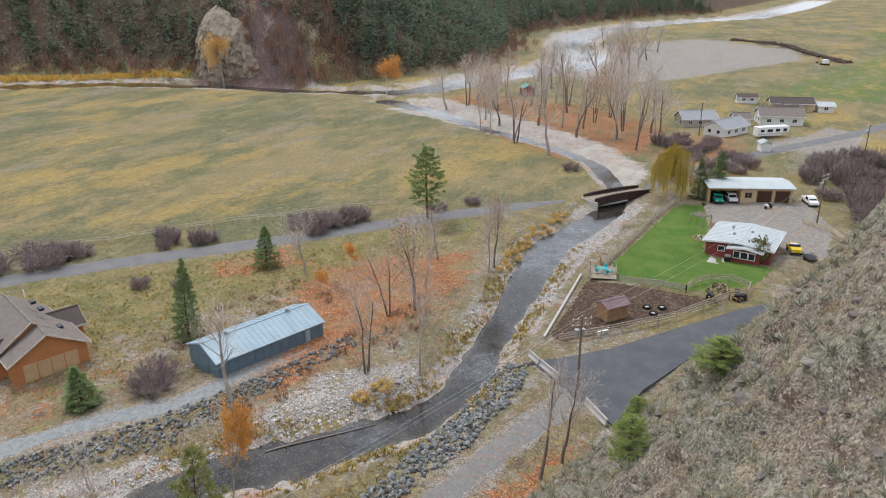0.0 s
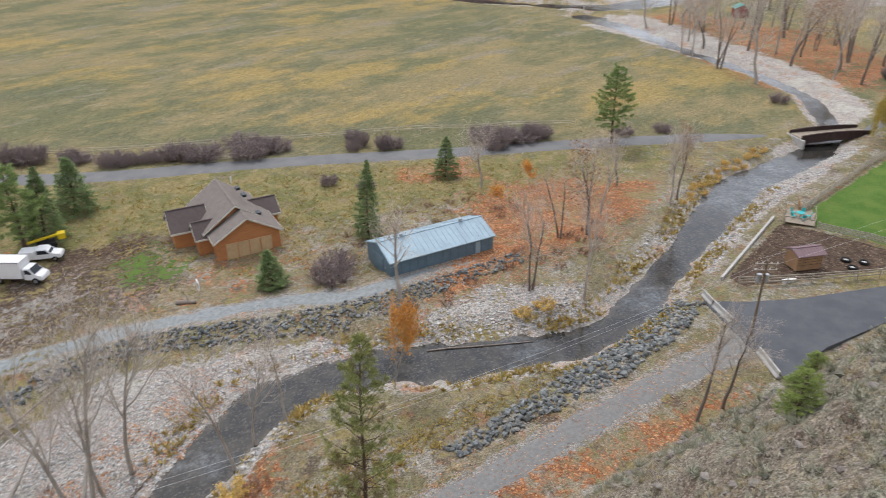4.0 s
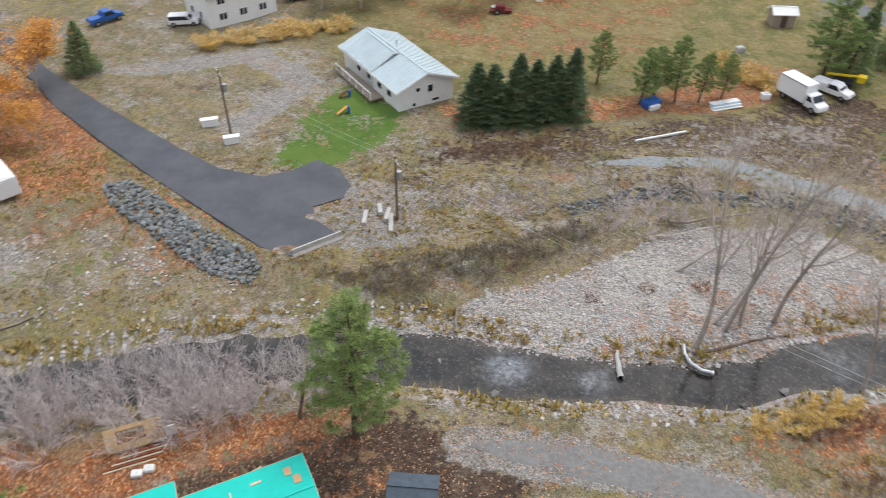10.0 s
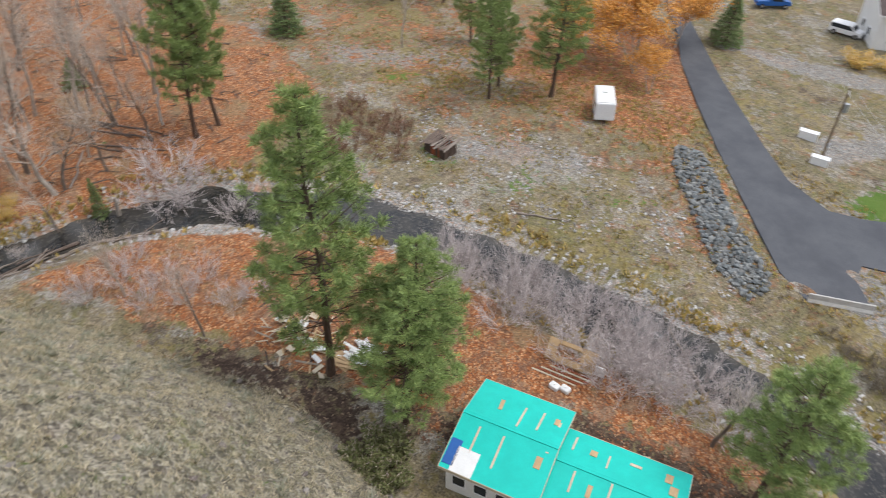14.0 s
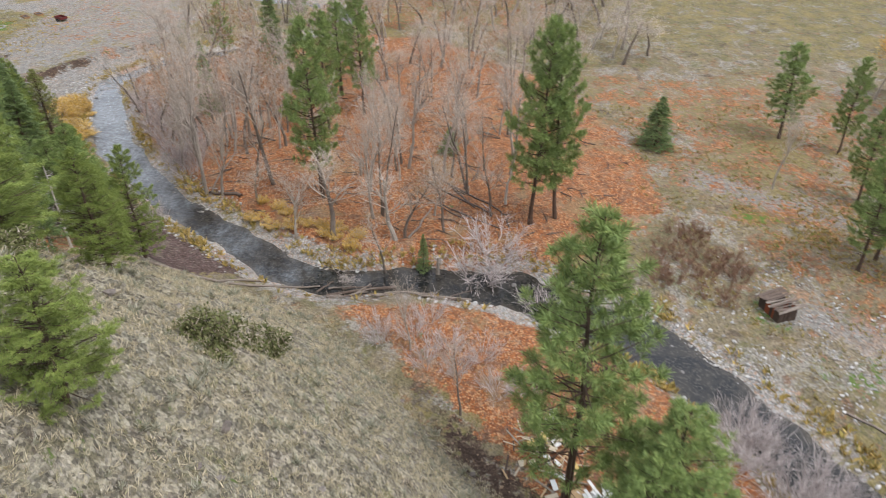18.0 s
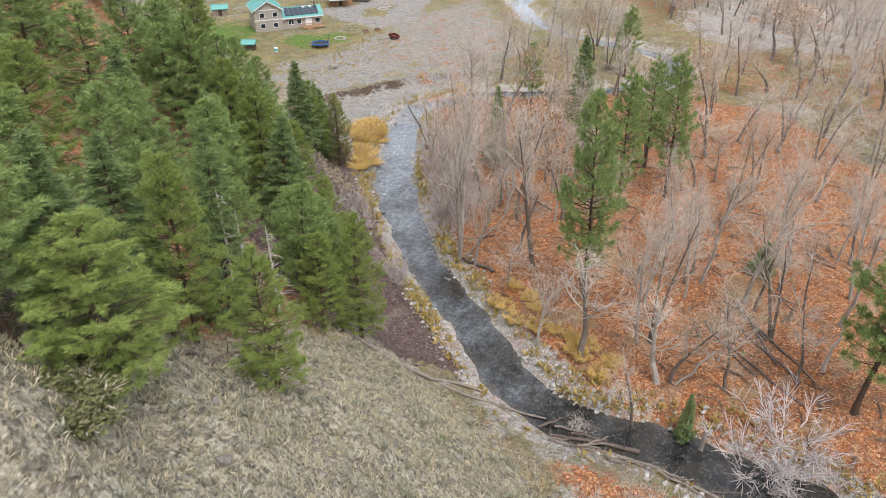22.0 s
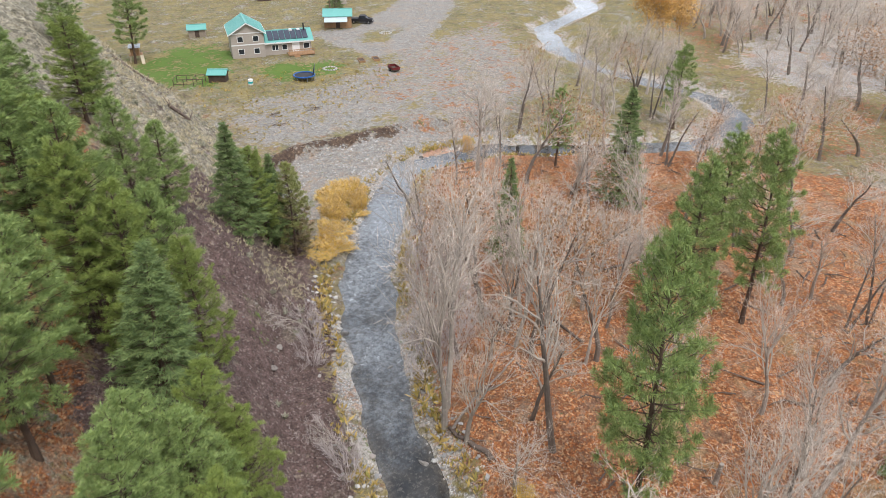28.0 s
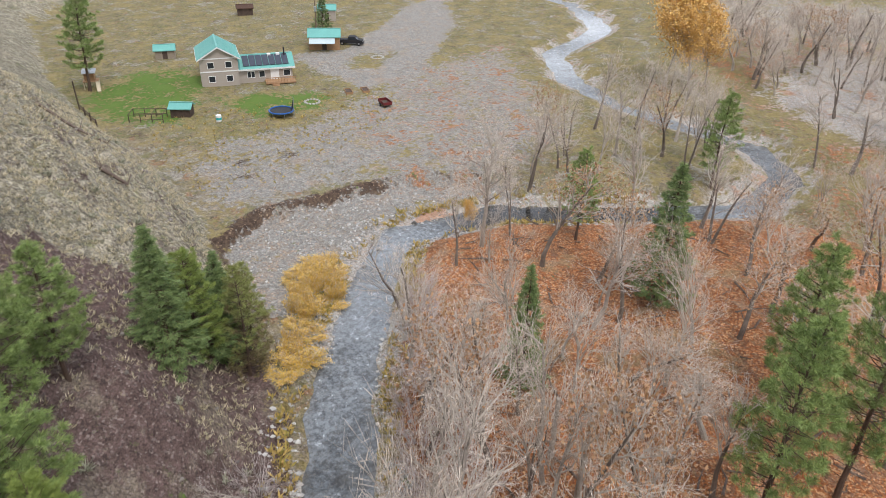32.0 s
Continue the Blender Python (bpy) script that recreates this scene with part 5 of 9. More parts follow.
# shrubs and thickets
PURPLE = [(tree_thing("bare_shrub", shrub(s, MAT_TWIG_PURPLE, 2.0, 1.6, 46, None, 0, 0.1, 46, 0.042), "rounded leafless shrub with purple-brown twigs", "leafless shrubs"), 2.2, 1.7) for s in (71, 72)]
PALE = [(tree_thing("bare_shrub", shrub(s, MAT_TWIG_PALE, 3.0, 1.6, 18), "pale leafless brush by the creek", "creekside brush"), 3.2, 1.7) for s in (73, 74)]
RUST = [(tree_thing("rusty_shrub", shrub(s, MAT_TWIG_RUST, 1.3, 1.3, 20), "low rust-brown leafless bush", "rust-brown bushes"), 1.4, 1.3) for s in (75, 76)]
BROWN = [(tree_thing("brown_shrub", shrub(s, MAT_TWIG_BROWN, 1.2, 1.3, 22), "low grey-brown leafless brush on the bank", "bank brush"), 1.3, 1.3) for s in (175, 176)]
YELLOW = [(tree_thing("yellow_shrub", shrub(s, MAT_TWIG, 2.0, 1.3, 26, MAT_LEAF_TAN, 2400, 0.16), "yellow-leaved willow shrub near the water", "yellow willow shrubs"), 2.2, 1.4) for s in (77, 78)]
EVER = [(tree_thing("evergreen_bush", shrub(s, MAT_TWIG, 1.6, 1.3, 24, MAT_BUSH, 3600, 0.17), "rounded grey-green bitterbrush bush", "bitterbrush"), 1.7, 1.4) for s in (79, 80)]
rows = [(x + 1.6 * i + 2.2 * r0.randn(), y - 1.3 * i + 1.6 * r0.randn(), h * (0.45 + 0.65 * r0.rand()), h * (0.4 + 0.45 * r0.rand())) for x, y, n, h in ((39, 142, 6, 5.2), (50, 131, 3, 3.4), (57, 123, 4, 3.4), (65, 116, 8, 5.2), (87, 96, 5, 3.6), (106, 79, 8, 4.4)) for i in range(n)]
set_out(PURPLE, rows, 41)
set_out(PURPLE, [(x, y, 2 + 2 * r0.rand(), 2.4) for x, y in scatter([(170, 10), (190, 0), (230, 22), (215, 30), (185, 26)], 22, 9, 3)], 42)
set_out(PURPLE, [(x, y, 3 + 3.5 * r0.rand(), 2.9) for x, y in scatter([(168, -10), (150, -18), (160, -30), (205, -34), (215, -18), (186, -8)], 36, 10, 3)], 43)
set_out(PURPLE, [(52, 61, 3, 2.6), (55, 63, 2.6, 2.4), (74, 86, 2, 1.6), (77, 80, 1.8, 1.6), (172, 44, 2.4, 2.2), (135, 55, 2, 2), (128, 60, 2.2, 2.2), (270, 2, 4, 5), (276, -4, 4, 5)], 44)
set_out(PALE, [(x, y, 2.6 + 2.4 * r0.rand(), 1.9) for x, y in scatter([(-47, 24), (-40, 30), (-30, 34.5), (-20, 37), (-15, 34), (-26, 27.5), (-40, 21)], 44, 11, 1.3)], 45)
set_out(PALE, [(x, y, 1.4 + 1.6 * r0.rand(), 1.4) for x, y in scatter([(4, 64), (12, 69), (22, 68.5), (10, 60), (2, 56)], 10, 12, 2)] +
        [(x, y, 2 + 2 * r0.rand(), 1.5) for x, y in scatter([(-57, -2), (-48, 8), (-45, 3), (-54, -8)], 9, 13, 2)], 46)
set_out(PALE, [(x, y, 2.5 + 2.5 * r0.rand(), 1.7) for x, y in scatter([(-84, -38), (-98, -49), (-112, -58), (-106, -48), (-92, -38)], 24, 14, 2.0, dry_land)], 47)
set_out(PALE, [(-84.3, -51.5, 3.4, 1.4), (-82.5, -49.5, 3, 1.2), (-80.5, -47.5, 2.6, 1.2), (-72.8, -36.8, 3.6, 1.3), (-73.5, -38, 3.2, 1.2)], 48)
set_out(PALE, [(-66, 1, 4, 3.2), (-69.5, 2.5, 4.5, 3.4), (-67.5, 3.2, 3.6, 3.0), (-61, 8, 3, 2.2)], 148)
set_out(RUST, [(x, y, 0.9 + 0.9 * r0.rand(), 1.4) for x, y in scatter([(-75.5, 22), (-66, 19), (-61, 24), (-63, 29), (-68, 31), (-75, 27)], 26, 15, 1.3)] +
        [(x, y, 0.8 + 0.7 * r0.rand(), 1.2) for x, y in scatter([(-16, 76), (-2, 78), (8, 74), (-8, 68), (-18, 70)], 12, 16, 1.8)], 49)
set_out(RUST, [(x, y, 0.6 + 0.7 * r0.rand(), 1.0) for x, y in scatter([(52, 50), (72, 47), (90, 44), (84, 38), (62, 42)], 16, 17, 2)] + [(22, 33, 1.2, 1.4), (24, 34, 1.2, 1.3), (8, 52.5, 0.8, 0.9), (3, 50, 0.7, 0.8), (13, 54, 0.9, 1)], 50)
set_out(YELLOW, [(x, y, 0.8 + 2.6 * r0.rand() ** 1.5, 0.8 + 1.0 * r0.rand()) for x, y in scatter([(-94, -59), (-103, -65.5), (-107, -71), (-112, -69.5), (-107, -64), (-98, -58.5)], 20, 18, 1.6, dry_land)], 51)
set_out(YELLOW, [(19, 38.6, 1.5, 1.3), (21, 39.8, 1.5, 1.3), (23, 41, 1.4, 1.2), (16.5, 37.5, 1.1, 1), (64, 37, 1.4, 1.2), (61.5, 38.5, 1.2, 1), (20, 99, 2.4, 2), (22, 97.5, 2.2, 2), (24, 96, 2.0, 2), (18, 101, 2.4, 2),
                 (-47, 96, 2.2, 2.2), (-51, 93.5, 2.2, 2.2), (-55, 91, 2.2, 2.2), (-43, 98.5, 2.2, 2.2), (-39, 101, 2.2, 2.2), (-47, 99, 2, 2)], 52)
set_out(YELLOW, [(x, y, 0.7 + 0.5 * r0.rand(), 0.7) for x, y in scatter([(104, 37.5), (116, 39.5), (134, 38), (144, 34.5), (132, 36), (112, 37)], 22, 19, 1.2)], 53)
set_out(EVER, [(125.2, -1.2, 4.4, 2.0), (-36.6, -11.8, 2.2, 2.0), (-31.4, -12.0, 2.0, 2.0), (-32.8, -12.8, 1.5, 1.6), (-27.5, 9.2, 2.2, 2.2), (-25.5, 8.8, 1.8, 1.8), (-33.2, -24.8, 1.6, 2), (-29.5, -20.5, 1.4, 1.8), (-22.5, -14.5, 1.6, 2)], 54)

set_out(BROWN, [(x, y, 0.6 + 0.6 * r0.rand(), 0.9 + 0.5 * r0.rand()) for x, y in scatter([(-24, 47.2), (-21, 46.4), (-18, 45.6), (-11.5, 47.2), (-5, 51), (3, 58), (1, 60), (-6, 54), (-12, 50.2), (-18, 48.2), (-22, 48)], 52, 149, 0.8)], 151)
set_out(RUST, [(x, y, 0.7 + 0.6 * r0.rand(), 1.0) for x, y in scatter([(17, 36.5), (24, 38.5), (26, 41), (20, 38)], 7, 152, 0.9)] + [(x, y, 0.5 + 0.5 * r0.rand(), 0.9) for x, y in scatter([(56, 64), (74, 58), (90, 54), (86, 66), (64, 72)], 22, 153, 2)], 152)
set_out(YELLOW, [(x, y, 0.6 + 0.7 * r0.rand(), 0.7 + 0.4 * r0.rand()) for x, y in scatter([(-68, -12), (-70, -19), (-76, -28), (-79, -27), (-73, -17), (-71, -10)], 14, 154, 1.2, dry_land)], 153)

# weeping willow by the bridge
rw = np.random.RandomState(91)
trunk_w, limb_w, twig_w, _ = bare_tree(92, spread=0.9, upward=0.1, trunk_share=0.5)
hang = Shape()
n_h = 640
bunch = rw.randint(0, 46, n_h)
ang = (rw.rand(46) * 6.28)[bunch] + rw.randn(n_h) * 0.10
rad = np.clip((np.sqrt(rw.rand(46)) * 4.7)[bunch] + rw.randn(n_h) * 0.22, 0.1, 5.2)
top_h = 10.4 - 0.17 * rad ** 2 + (rw.randn(46) * 0.7)[bunch] + rw.randn(n_h) * 0.25
for a, q, t in zip(ang, rad, top_h):
    drop = min(t - 0.8, 2.2 + 4.2 * rw.rand())
    m = int(drop * 9)
    zz = t - np.linspace(0, drop, m)
    base = np.column_stack([math.cos(a) * q + rw.randn(m) * 0.1, math.sin(a) * q + rw.randn(m) * 0.1, zz])
    way = unit(np.column_stack([rw.randn(m) * 0.35, rw.randn(m) * 0.35, -np.ones(m)]))
    hang.blades(base, way, unit(np.cross(way, rw.randn(m, 3))), np.full(m, 0.34), np.full(m, 0.08))
willow = tree_thing("weeping_willow", (trunk_w, limb_w, twig_w, hang.mesh("crown", MAT_LEAF_WILLOW)), "large yellow weeping willow beside the bridge")
willow.matrix_basis = Matrix.LocRotScale((157, 17.5, ground(157, 17.5)), None, (1.05, 1.05, 1.1))

put_away(OPEN + PINES + YOUNG + FIRS + SPRUCES + SPARSE + BARE + GOLD + ORANGE + PURPLE + PALE + RUST + BROWN + YELLOW + EVER)


MAT_FAR = varied("far_needles", [(0.085, 0.125, 0.085), (0.135, 0.185, 0.11), (0.11, 0.155, 0.095), (0.16, 0.205, 0.125)], 0.8, grain=0.25, dark=0.6)


def far_forest():
    """Conifers on the mountain, too many to count."""
    r = np.random.RandomState(101)
    band = []
    line = resample([(a, b, 0) for a, b, _ in MOUNTAIN[1:11]], 4.0)
    tan = unit(np.gradient(line[:, :2], axis=0))
    for p, t in zip(line, tan):
        for _ in range(13):
            s = 5 + 95 * r.rand() ** 1.1
            band.append((p[0] - t[1] * s + r.randn() * 3, p[1] + t[0] * s + r.randn() * 3))
    band = np.array(band)
    cliff = np.hypot(band[:, 0] - 268, (band[:, 1] - 230) / 1.5)
    band = band[(cliff > 17) | (r.rand(len(band)) < 0.1)]
    z = surface(band[:, 0], band[:, 1])
    crown = Shape()
    for (x, y), h in zip(band, z):
        H, R = 13 + 10 * r.rand(), 2.6 + 1.3 * r.rand()
        m = 84
        u = r.rand(m) ** 1.25
        a = r.rand(m) * 6.28
        q = R * (1 - u) * (0.15 + 0.55 * r.rand(m))
        base = np.column_stack([x + np.cos(a) * q, y + np.sin(a) * q, h + H * (0.06 + 0.92 * u)])
        way = unit(np.column_stack([np.cos(a), np.sin(a), -0.45 + 0.9 * u + 0.2 * r.randn(m)]))
        size = 0.8 + 1.5 * (1 - u) * (0.4 + 0.6 * r.rand(m))
        crown.blades(base, way, unit(np.cross(way, r.randn(m, 3) * 0.3 + [0, 0, 1.0])), size, size * 0.5)
    tagged(new("far_forest", crown.mesh("far_forest", MAT_FAR)), "dark conifer forest on the mountain beyond the river", "forest", kind="stuff")
    brush = Shape()
    spots = [(line[i, 0] + r.randn() * 5, line[i, 1] + r.randn() * 5) for i in r.randint(0, len(line), 260)] + [(282 + 12 * r.randn(), 205 + 16 * r.randn()) for _ in range(90)]
    for x, y in spots:
        h = ground(x, y)
        H = 4 + 7 * r.rand()
        m = 40
        a = r.rand(m) * 6.28
        way = unit(np.column_stack([np.cos(a) * 0.4, np.sin(a) * 0.4, np.ones(m)]) + r.randn(m, 3) * 0.15)
        base = np.column_stack([x + r.randn(m) * 0.9, y + r.randn(m) * 0.9, h + H * 0.4 * r.rand(m)])
        brush.blades(base, way, unit(np.cross(way, r.randn(m, 3))), H * (0.3 + 0.35 * r.rand(m)), np.full(m, 0.22))
    tagged(new("far_brush", brush.mesh("far_brush", MAT_TWIG_RUST)), "bare rusty brush along the river bank", "brush", kind="stuff")


far_forest()


def tufts(name, spots, sizes, material, label, per=9, spread=0.5, width=0.07, seed=5):
    """Grass or sage clumps, joined."""
    r = np.random.RandomState(seed)
    spots = np.asarray(spots)
    free = inside(PAVED, spots[:, 0], spots[:, 1]) < -0.2
    spots, sizes = spots[free], np.asarray(sizes)[free]
    z = surface(spots[:, 0], spots[:, 1])
    n = len(spots)
    s = np.repeat(sizes, per)
    base = np.repeat(np.column_stack([spots, z]), per, 0) + np.column_stack([r.randn(n * per), r.randn(n * per), np.zeros(n * per)]) * (0.16 * s)[:, None]
    way = unit(np.column_stack([r.randn(n * per) * spread, r.randn(n * per) * spread, np.ones(n * per)]))
    sh = Shape()
    sh.blades(base - [0, 0, 0.03], way, unit(np.cross(way, r.randn(n * per, 3))), s * (0.6 + 0.6 * r.rand(n * per)), s * width * 3 * (0.6 + 0.8 * r.rand(n * per)))
    return tagged(new(name, sh.mesh(name, material)), label, "grass", kind="stuff")


KNOLL = [(-58, -15), (-49, -6.5), (-36, 5), (-22, 10), (-10, 12), (-8, -10), (-20, -26), (-42, -31), (-58, -33), (-60, -22)]
ROCKY = [(47, 17), (60, 11), (70, 5), (78, -6), (84, -24), (60, -36), (30, -20), (20, 0), (30, 18)]
TALUS = [(-72, -42), (-88, -55), (-103, -76), (-112, -96), (-120, -130), (-104, -120), (-90, -95), (-80, -72), (-70, -55)]
rt = np.random.RandomState(202)
spots = scatter(KNOLL, 11000, 30)
tufts("knoll_grass", spots, 0.2 + 0.28 * rt.rand(len(spots)), MAT_GRASS, "pale dry bunchgrass on the knoll", 12, 0.9, 0.03)
spots = scatter(ROCKY, 5600, 31, 0, lambda x, y: waves(x, y, 8, 80) + 0.6 * waves(x, y, 3, 81) > -0.25)
tufts("slope_grass", spots, 0.2 + 0.32 * rt.rand(len(spots)) ** 2, MAT_STRAW, "pale dry bunchgrass on the rocky hillside", 24, 0.75, 0.018)
BARE_SCREE = [(-62, -24), (-71, -33.5), (-80, -45), (-85, -52), (-80, -60), (-66, -50), (-57, -38)]
spots = scatter(TALUS, 4200, 32, 0, lambda x, y: inside(BARE_SCREE, x, y) < 0)
tufts("talus_grass", spots, 0.25 + 0.3 * rt.rand(len(spots)), MAT_GRASS, "thin dry bunchgrass on the scree slope", 12, 0.75, 0.04)
spots = scatter(KNOLL, 520, 33) + scatter(ROCKY, 1500, 34) + scatter(TALUS, 160, 35)
tufts("sagebrush", spots, 0.3 + 0.5 * rt.rand(len(spots)) ** 2, MAT_SAGE, "grey-green sagebrush over the hillside", 60, 1.0, 0.03)
spots = scatter([(-160, -95), (-150, -88), (-120, -86), (-112, -88), (-118, -108), (-128, -118), (-160, -100)], 500, 36)
tufts("yard_weeds", spots, 0.25 + 0.25 * rt.rand(len(spots)), MAT_GRASS_GOLD, "scattered yellow weeds in the gravel yard", 8, 0.8)
edge_r = resample([(140, 470), (205, 368), (236, 318), (262, 280), (268, 262)], 1.0)
spots = np.repeat(edge_r, 7, 0) + 2.2 * rt.randn(7 * len(edge_r), 2)
tufts("river_reeds", spots, 1.2 + 1.2 * rt.rand(len(spots)), MAT_LEAF_TAN, "golden reeds and shrubs along the far river bank", 8, 0.5, 0.08)
bank = resample(CREEK[7:42], 0.9)
tb = unit(np.gradient(bank[:, :2], axis=0))
spots = [(p[0] - t[1] * s * (p[2] + 0.5 + 2.4 * rt.rand() ** 1.5), p[1] + t[0] * s * (p[2] + 0.5 + 2.4 * rt.rand() ** 1.5)) for p, t in zip(bank, tb) for s in (1, -1) for _ in range(6) if rt.rand() < 0.55 + 0.45 * math.sin(p[0] * 0.35 + s * 2)]
tufts("bank_grass", spots, 0.4 + 0.5 * rt.rand(len(spots)), MAT_GRASS_GOLD, "yellow grass along the creek banks", 9, 0.7)
spots = scatter([(-75, 34), (-55, 52), (-30, 47), (-14, 46), (-4, 56), (-12, 66), (-40, 64), (-70, 60), (-85, 45)], 2600, 37) + scatter([(36, 92), (46, 70), (60, 56), (100, 60), (110, 56), (92, 80), (60, 104), (40, 120)], 2200, 38) + scatter([(44, 30), (66, 27), (40, 34), (26, 38), (18, 34)], 700, 39)
tufts("meadow_grass", spots, 0.22 + 0.3 * rt.rand(len(spots)), MAT_GRASS_GOLD, "rough yellow grass on the flats", 7, 0.8)

MAT_WEED = varied("olive_weeds", [(0.33, 0.30, 0.10), (0.45, 0.36, 0.13), (0.26, 0.26, 0.085), (0.40, 0.25, 0.12), (0.50, 0.43, 0.26)], grain=2, dark=0.75)
spots = scatter([(-112, 14), (-78, 22), (-58, 24), (-40, 34), (-26, 46), (-50, 60), (-88, 76), (-116, 52)], 4200, 137, 0, lambda x, y: waves(x, y, 11, 78) > -0.1)
tufts("flat_weeds", spots, 0.2 + 0.35 * rt.rand(len(spots)) ** 2, MAT_WEED, "olive and ochre weeds over the gravelly flats", 9, 0.95, 0.06)
spots = scatter([(-20, 46), (0, 56), (14, 70), (40, 72), (38, 88), (8, 82), (-20, 74), (-30, 60)], 1800, 138, 0, lambda x, y: waves(x, y, 9, 79) > 0.0)
tufts("levee_weeds", spots, 0.2 + 0.3 * rt.rand(len(spots)) ** 2, MAT_WEED, "brown and olive weeds behind the levee", 9, 0.95, 0.06)
MAT_LITTER = varied("fallen_leaves", [(0.42, 0.155, 0.06), (0.56, 0.32, 0.17), (0.22, 0.085, 0.042), (0.50, 0.22, 0.085), (0.64, 0.44, 0.28), (0.32, 0.13, 0.06)], 0.8, grain=4, dark=0.8)


def litter(name, spots, size, label, seed=7):
    """Single fallen leaves that lie on the ground."""
    r = np.random.RandomState(seed)
    spots = np.asarray(spots, float)
    n = len(spots)
    a = r.rand(n) * 6.28
    way = unit(np.column_stack([np.cos(a), np.sin(a), 0.35 * r.randn(n)]))
    side = unit(np.cross(way, np.column_stack([0.4 * r.randn(n), 0.4 * r.randn(n), np.ones(n)])))
    sh = Shape()
    L = size * (0.6 + 0.8 * r.rand(n))
    sh.blades(np.column_stack([spots, surface(spots[:, 0], spots[:, 1]) + 0.07]), way, side, L, L * 0.8)
    return tagged(new(name, sh.mesh(name, MAT_LITTER)), label, "leaves", kind="stuff")


LEAFY = [(-66, 8), (-62, -2), (-68, -18), (-80, -34), (-92, -46), (-108, -58), (-122, -62), (-134, -52), (-140, -36), (-130, -6), (-110, 12), (-90, 22), (-72, 14)]
litter("wood_litter", scatter(LEAFY, 26000, 141, 0, lambda x, y: dry_land(x, y) & (waves(x, y, 6, 82) > -0.7)), 0.16, "orange and tan poplar leaves on the forest floor")
litter("lane_litter", scatter([(68, 13), (52, 17), (36, 22), (16, 28), (-8, 27), (-8, 33), (16, 34), (36, 30), (52, 25), (72, 20)], 3600, 142, 0, lambda x, y: waves(x, y, 5, 83) > -0.3), 0.14, "scattered tan leaves on the gravel lane")
litter("bar_litter", scatter([(4, 44), (12, 44), (26, 50), (34, 54), (26, 58), (12, 54)], 2600, 143, 0, lambda x, y: waves(x, y, 5, 84) > 0.0) + scatter([(52, 47), (70, 42), (84, 38), (100, 40), (104, 48), (84, 60), (66, 54)], 4200, 144, 0, lambda x, y: waves(x, y, 6, 85) > 0.1), 0.17, "orange leaves drifted over stones and grass")
litter("yard_litter", scatter([(-60, 5), (-48, 20), (-38, 24), (-26, 30), (-8, 32), (-6, 24), (-14, 16), (-32, 11), (-44, 2)], 5000, 145, 0, lambda x, y: waves(x, y, 5, 86) > -0.5), 0.11, "rusty leaves over the ground round the house")
sticks = Shape()
rk = np.random.RandomState(146)
for x, y in scatter(LEAFY, 430, 147, 0, lambda x, y: dry_land(x, y) & (waves(x, y, 14, 87) > -0.2)):
    a, L, h = rk.rand() * 6.28, 0.8 + 3.6 * rk.rand() ** 2, ground(x, y)
    p = np.array([x, y, h + 0.08])
    d = np.array([math.cos(a), math.sin(a), 0.10 * rk.rand()])
    bow = np.array([-d[1], d[0], 0.0]) * L * 0.12 * rk.randn()
    sticks.tube([p, p + d * L * 0.5 + bow, p + d * L], [0.05 + 0.02 * L, 0.04 + 0.012 * L, 0.02], 4)
tagged(new("fallen_sticks", sticks.mesh("fallen_sticks", plain("rotten_wood", (0.20, 0.15, 0.12), (0.09, 0.065, 0.052), 0.95, 1.5, grain=9))), "dark dead branches lying in the leaves", "branches", kind="stuff")
ICO_V = []
_g = (1 + 5 ** 0.5) / 2
for a in (-1, 1):
    for b in (-_g, _g):
        ICO_V += [(0, a, b), (a, b, 0), (b, 0, a)]
ICO_V = unit(np.array(ICO_V, float))
_hull = bmesh.new()
for v in ICO_V:
    _hull.verts.new(v)
bmesh.ops.convex_hull(_hull, input=_hull.verts)
_hull.verts.ensure_lookup_table()
_hull.verts.index_update()
ICO_V = np.array([v.co[:] for v in _hull.verts])
ICO_F = np.array([[v.index for v in f.verts] for f in _hull.faces])
_hull.free()


def stones(name, spots, sizes, material, label, seed, flat=0.6, sink=0.25, parent=None, lift=0.0):
    """Angular stones, joined."""
    r = np.random.RandomState(seed)
    spots = np.asarray(spots, float)
    n = len(spots)
    z = surface(spots[:, 0], spots[:, 1])
    s = np.asarray(sizes)[:, None] * np.column_stack([0.8 + 0.5 * r.rand(n), 0.8 + 0.5 * r.rand(n), flat * (0.8 + 0.5 * r.rand(n))]) * 0.5
    v = ICO_V[None] * (1 + 0.22 * r.randn(n, 12, 1)) * s[:, None]
    a = r.rand(n) * 6.28
    c, d = np.cos(a)[:, None], np.sin(a)[:, None]
    v = np.stack([v[..., 0] * c - v[..., 1] * d, v[..., 0] * d + v[..., 1] * c, v[..., 2]], -1)
    v += np.column_stack([spots, z + s[:, 2] * (1 - 2 * sink) + lift])[:, None]
    f = ICO_F[None] + (np.arange(n) * 12)[:, None, None]
    me = quick_mesh(name, v.reshape(-1, 3), f.reshape(-1, 3), material)
    return tagged(new(name, me), label, "stones", kind="stuff")


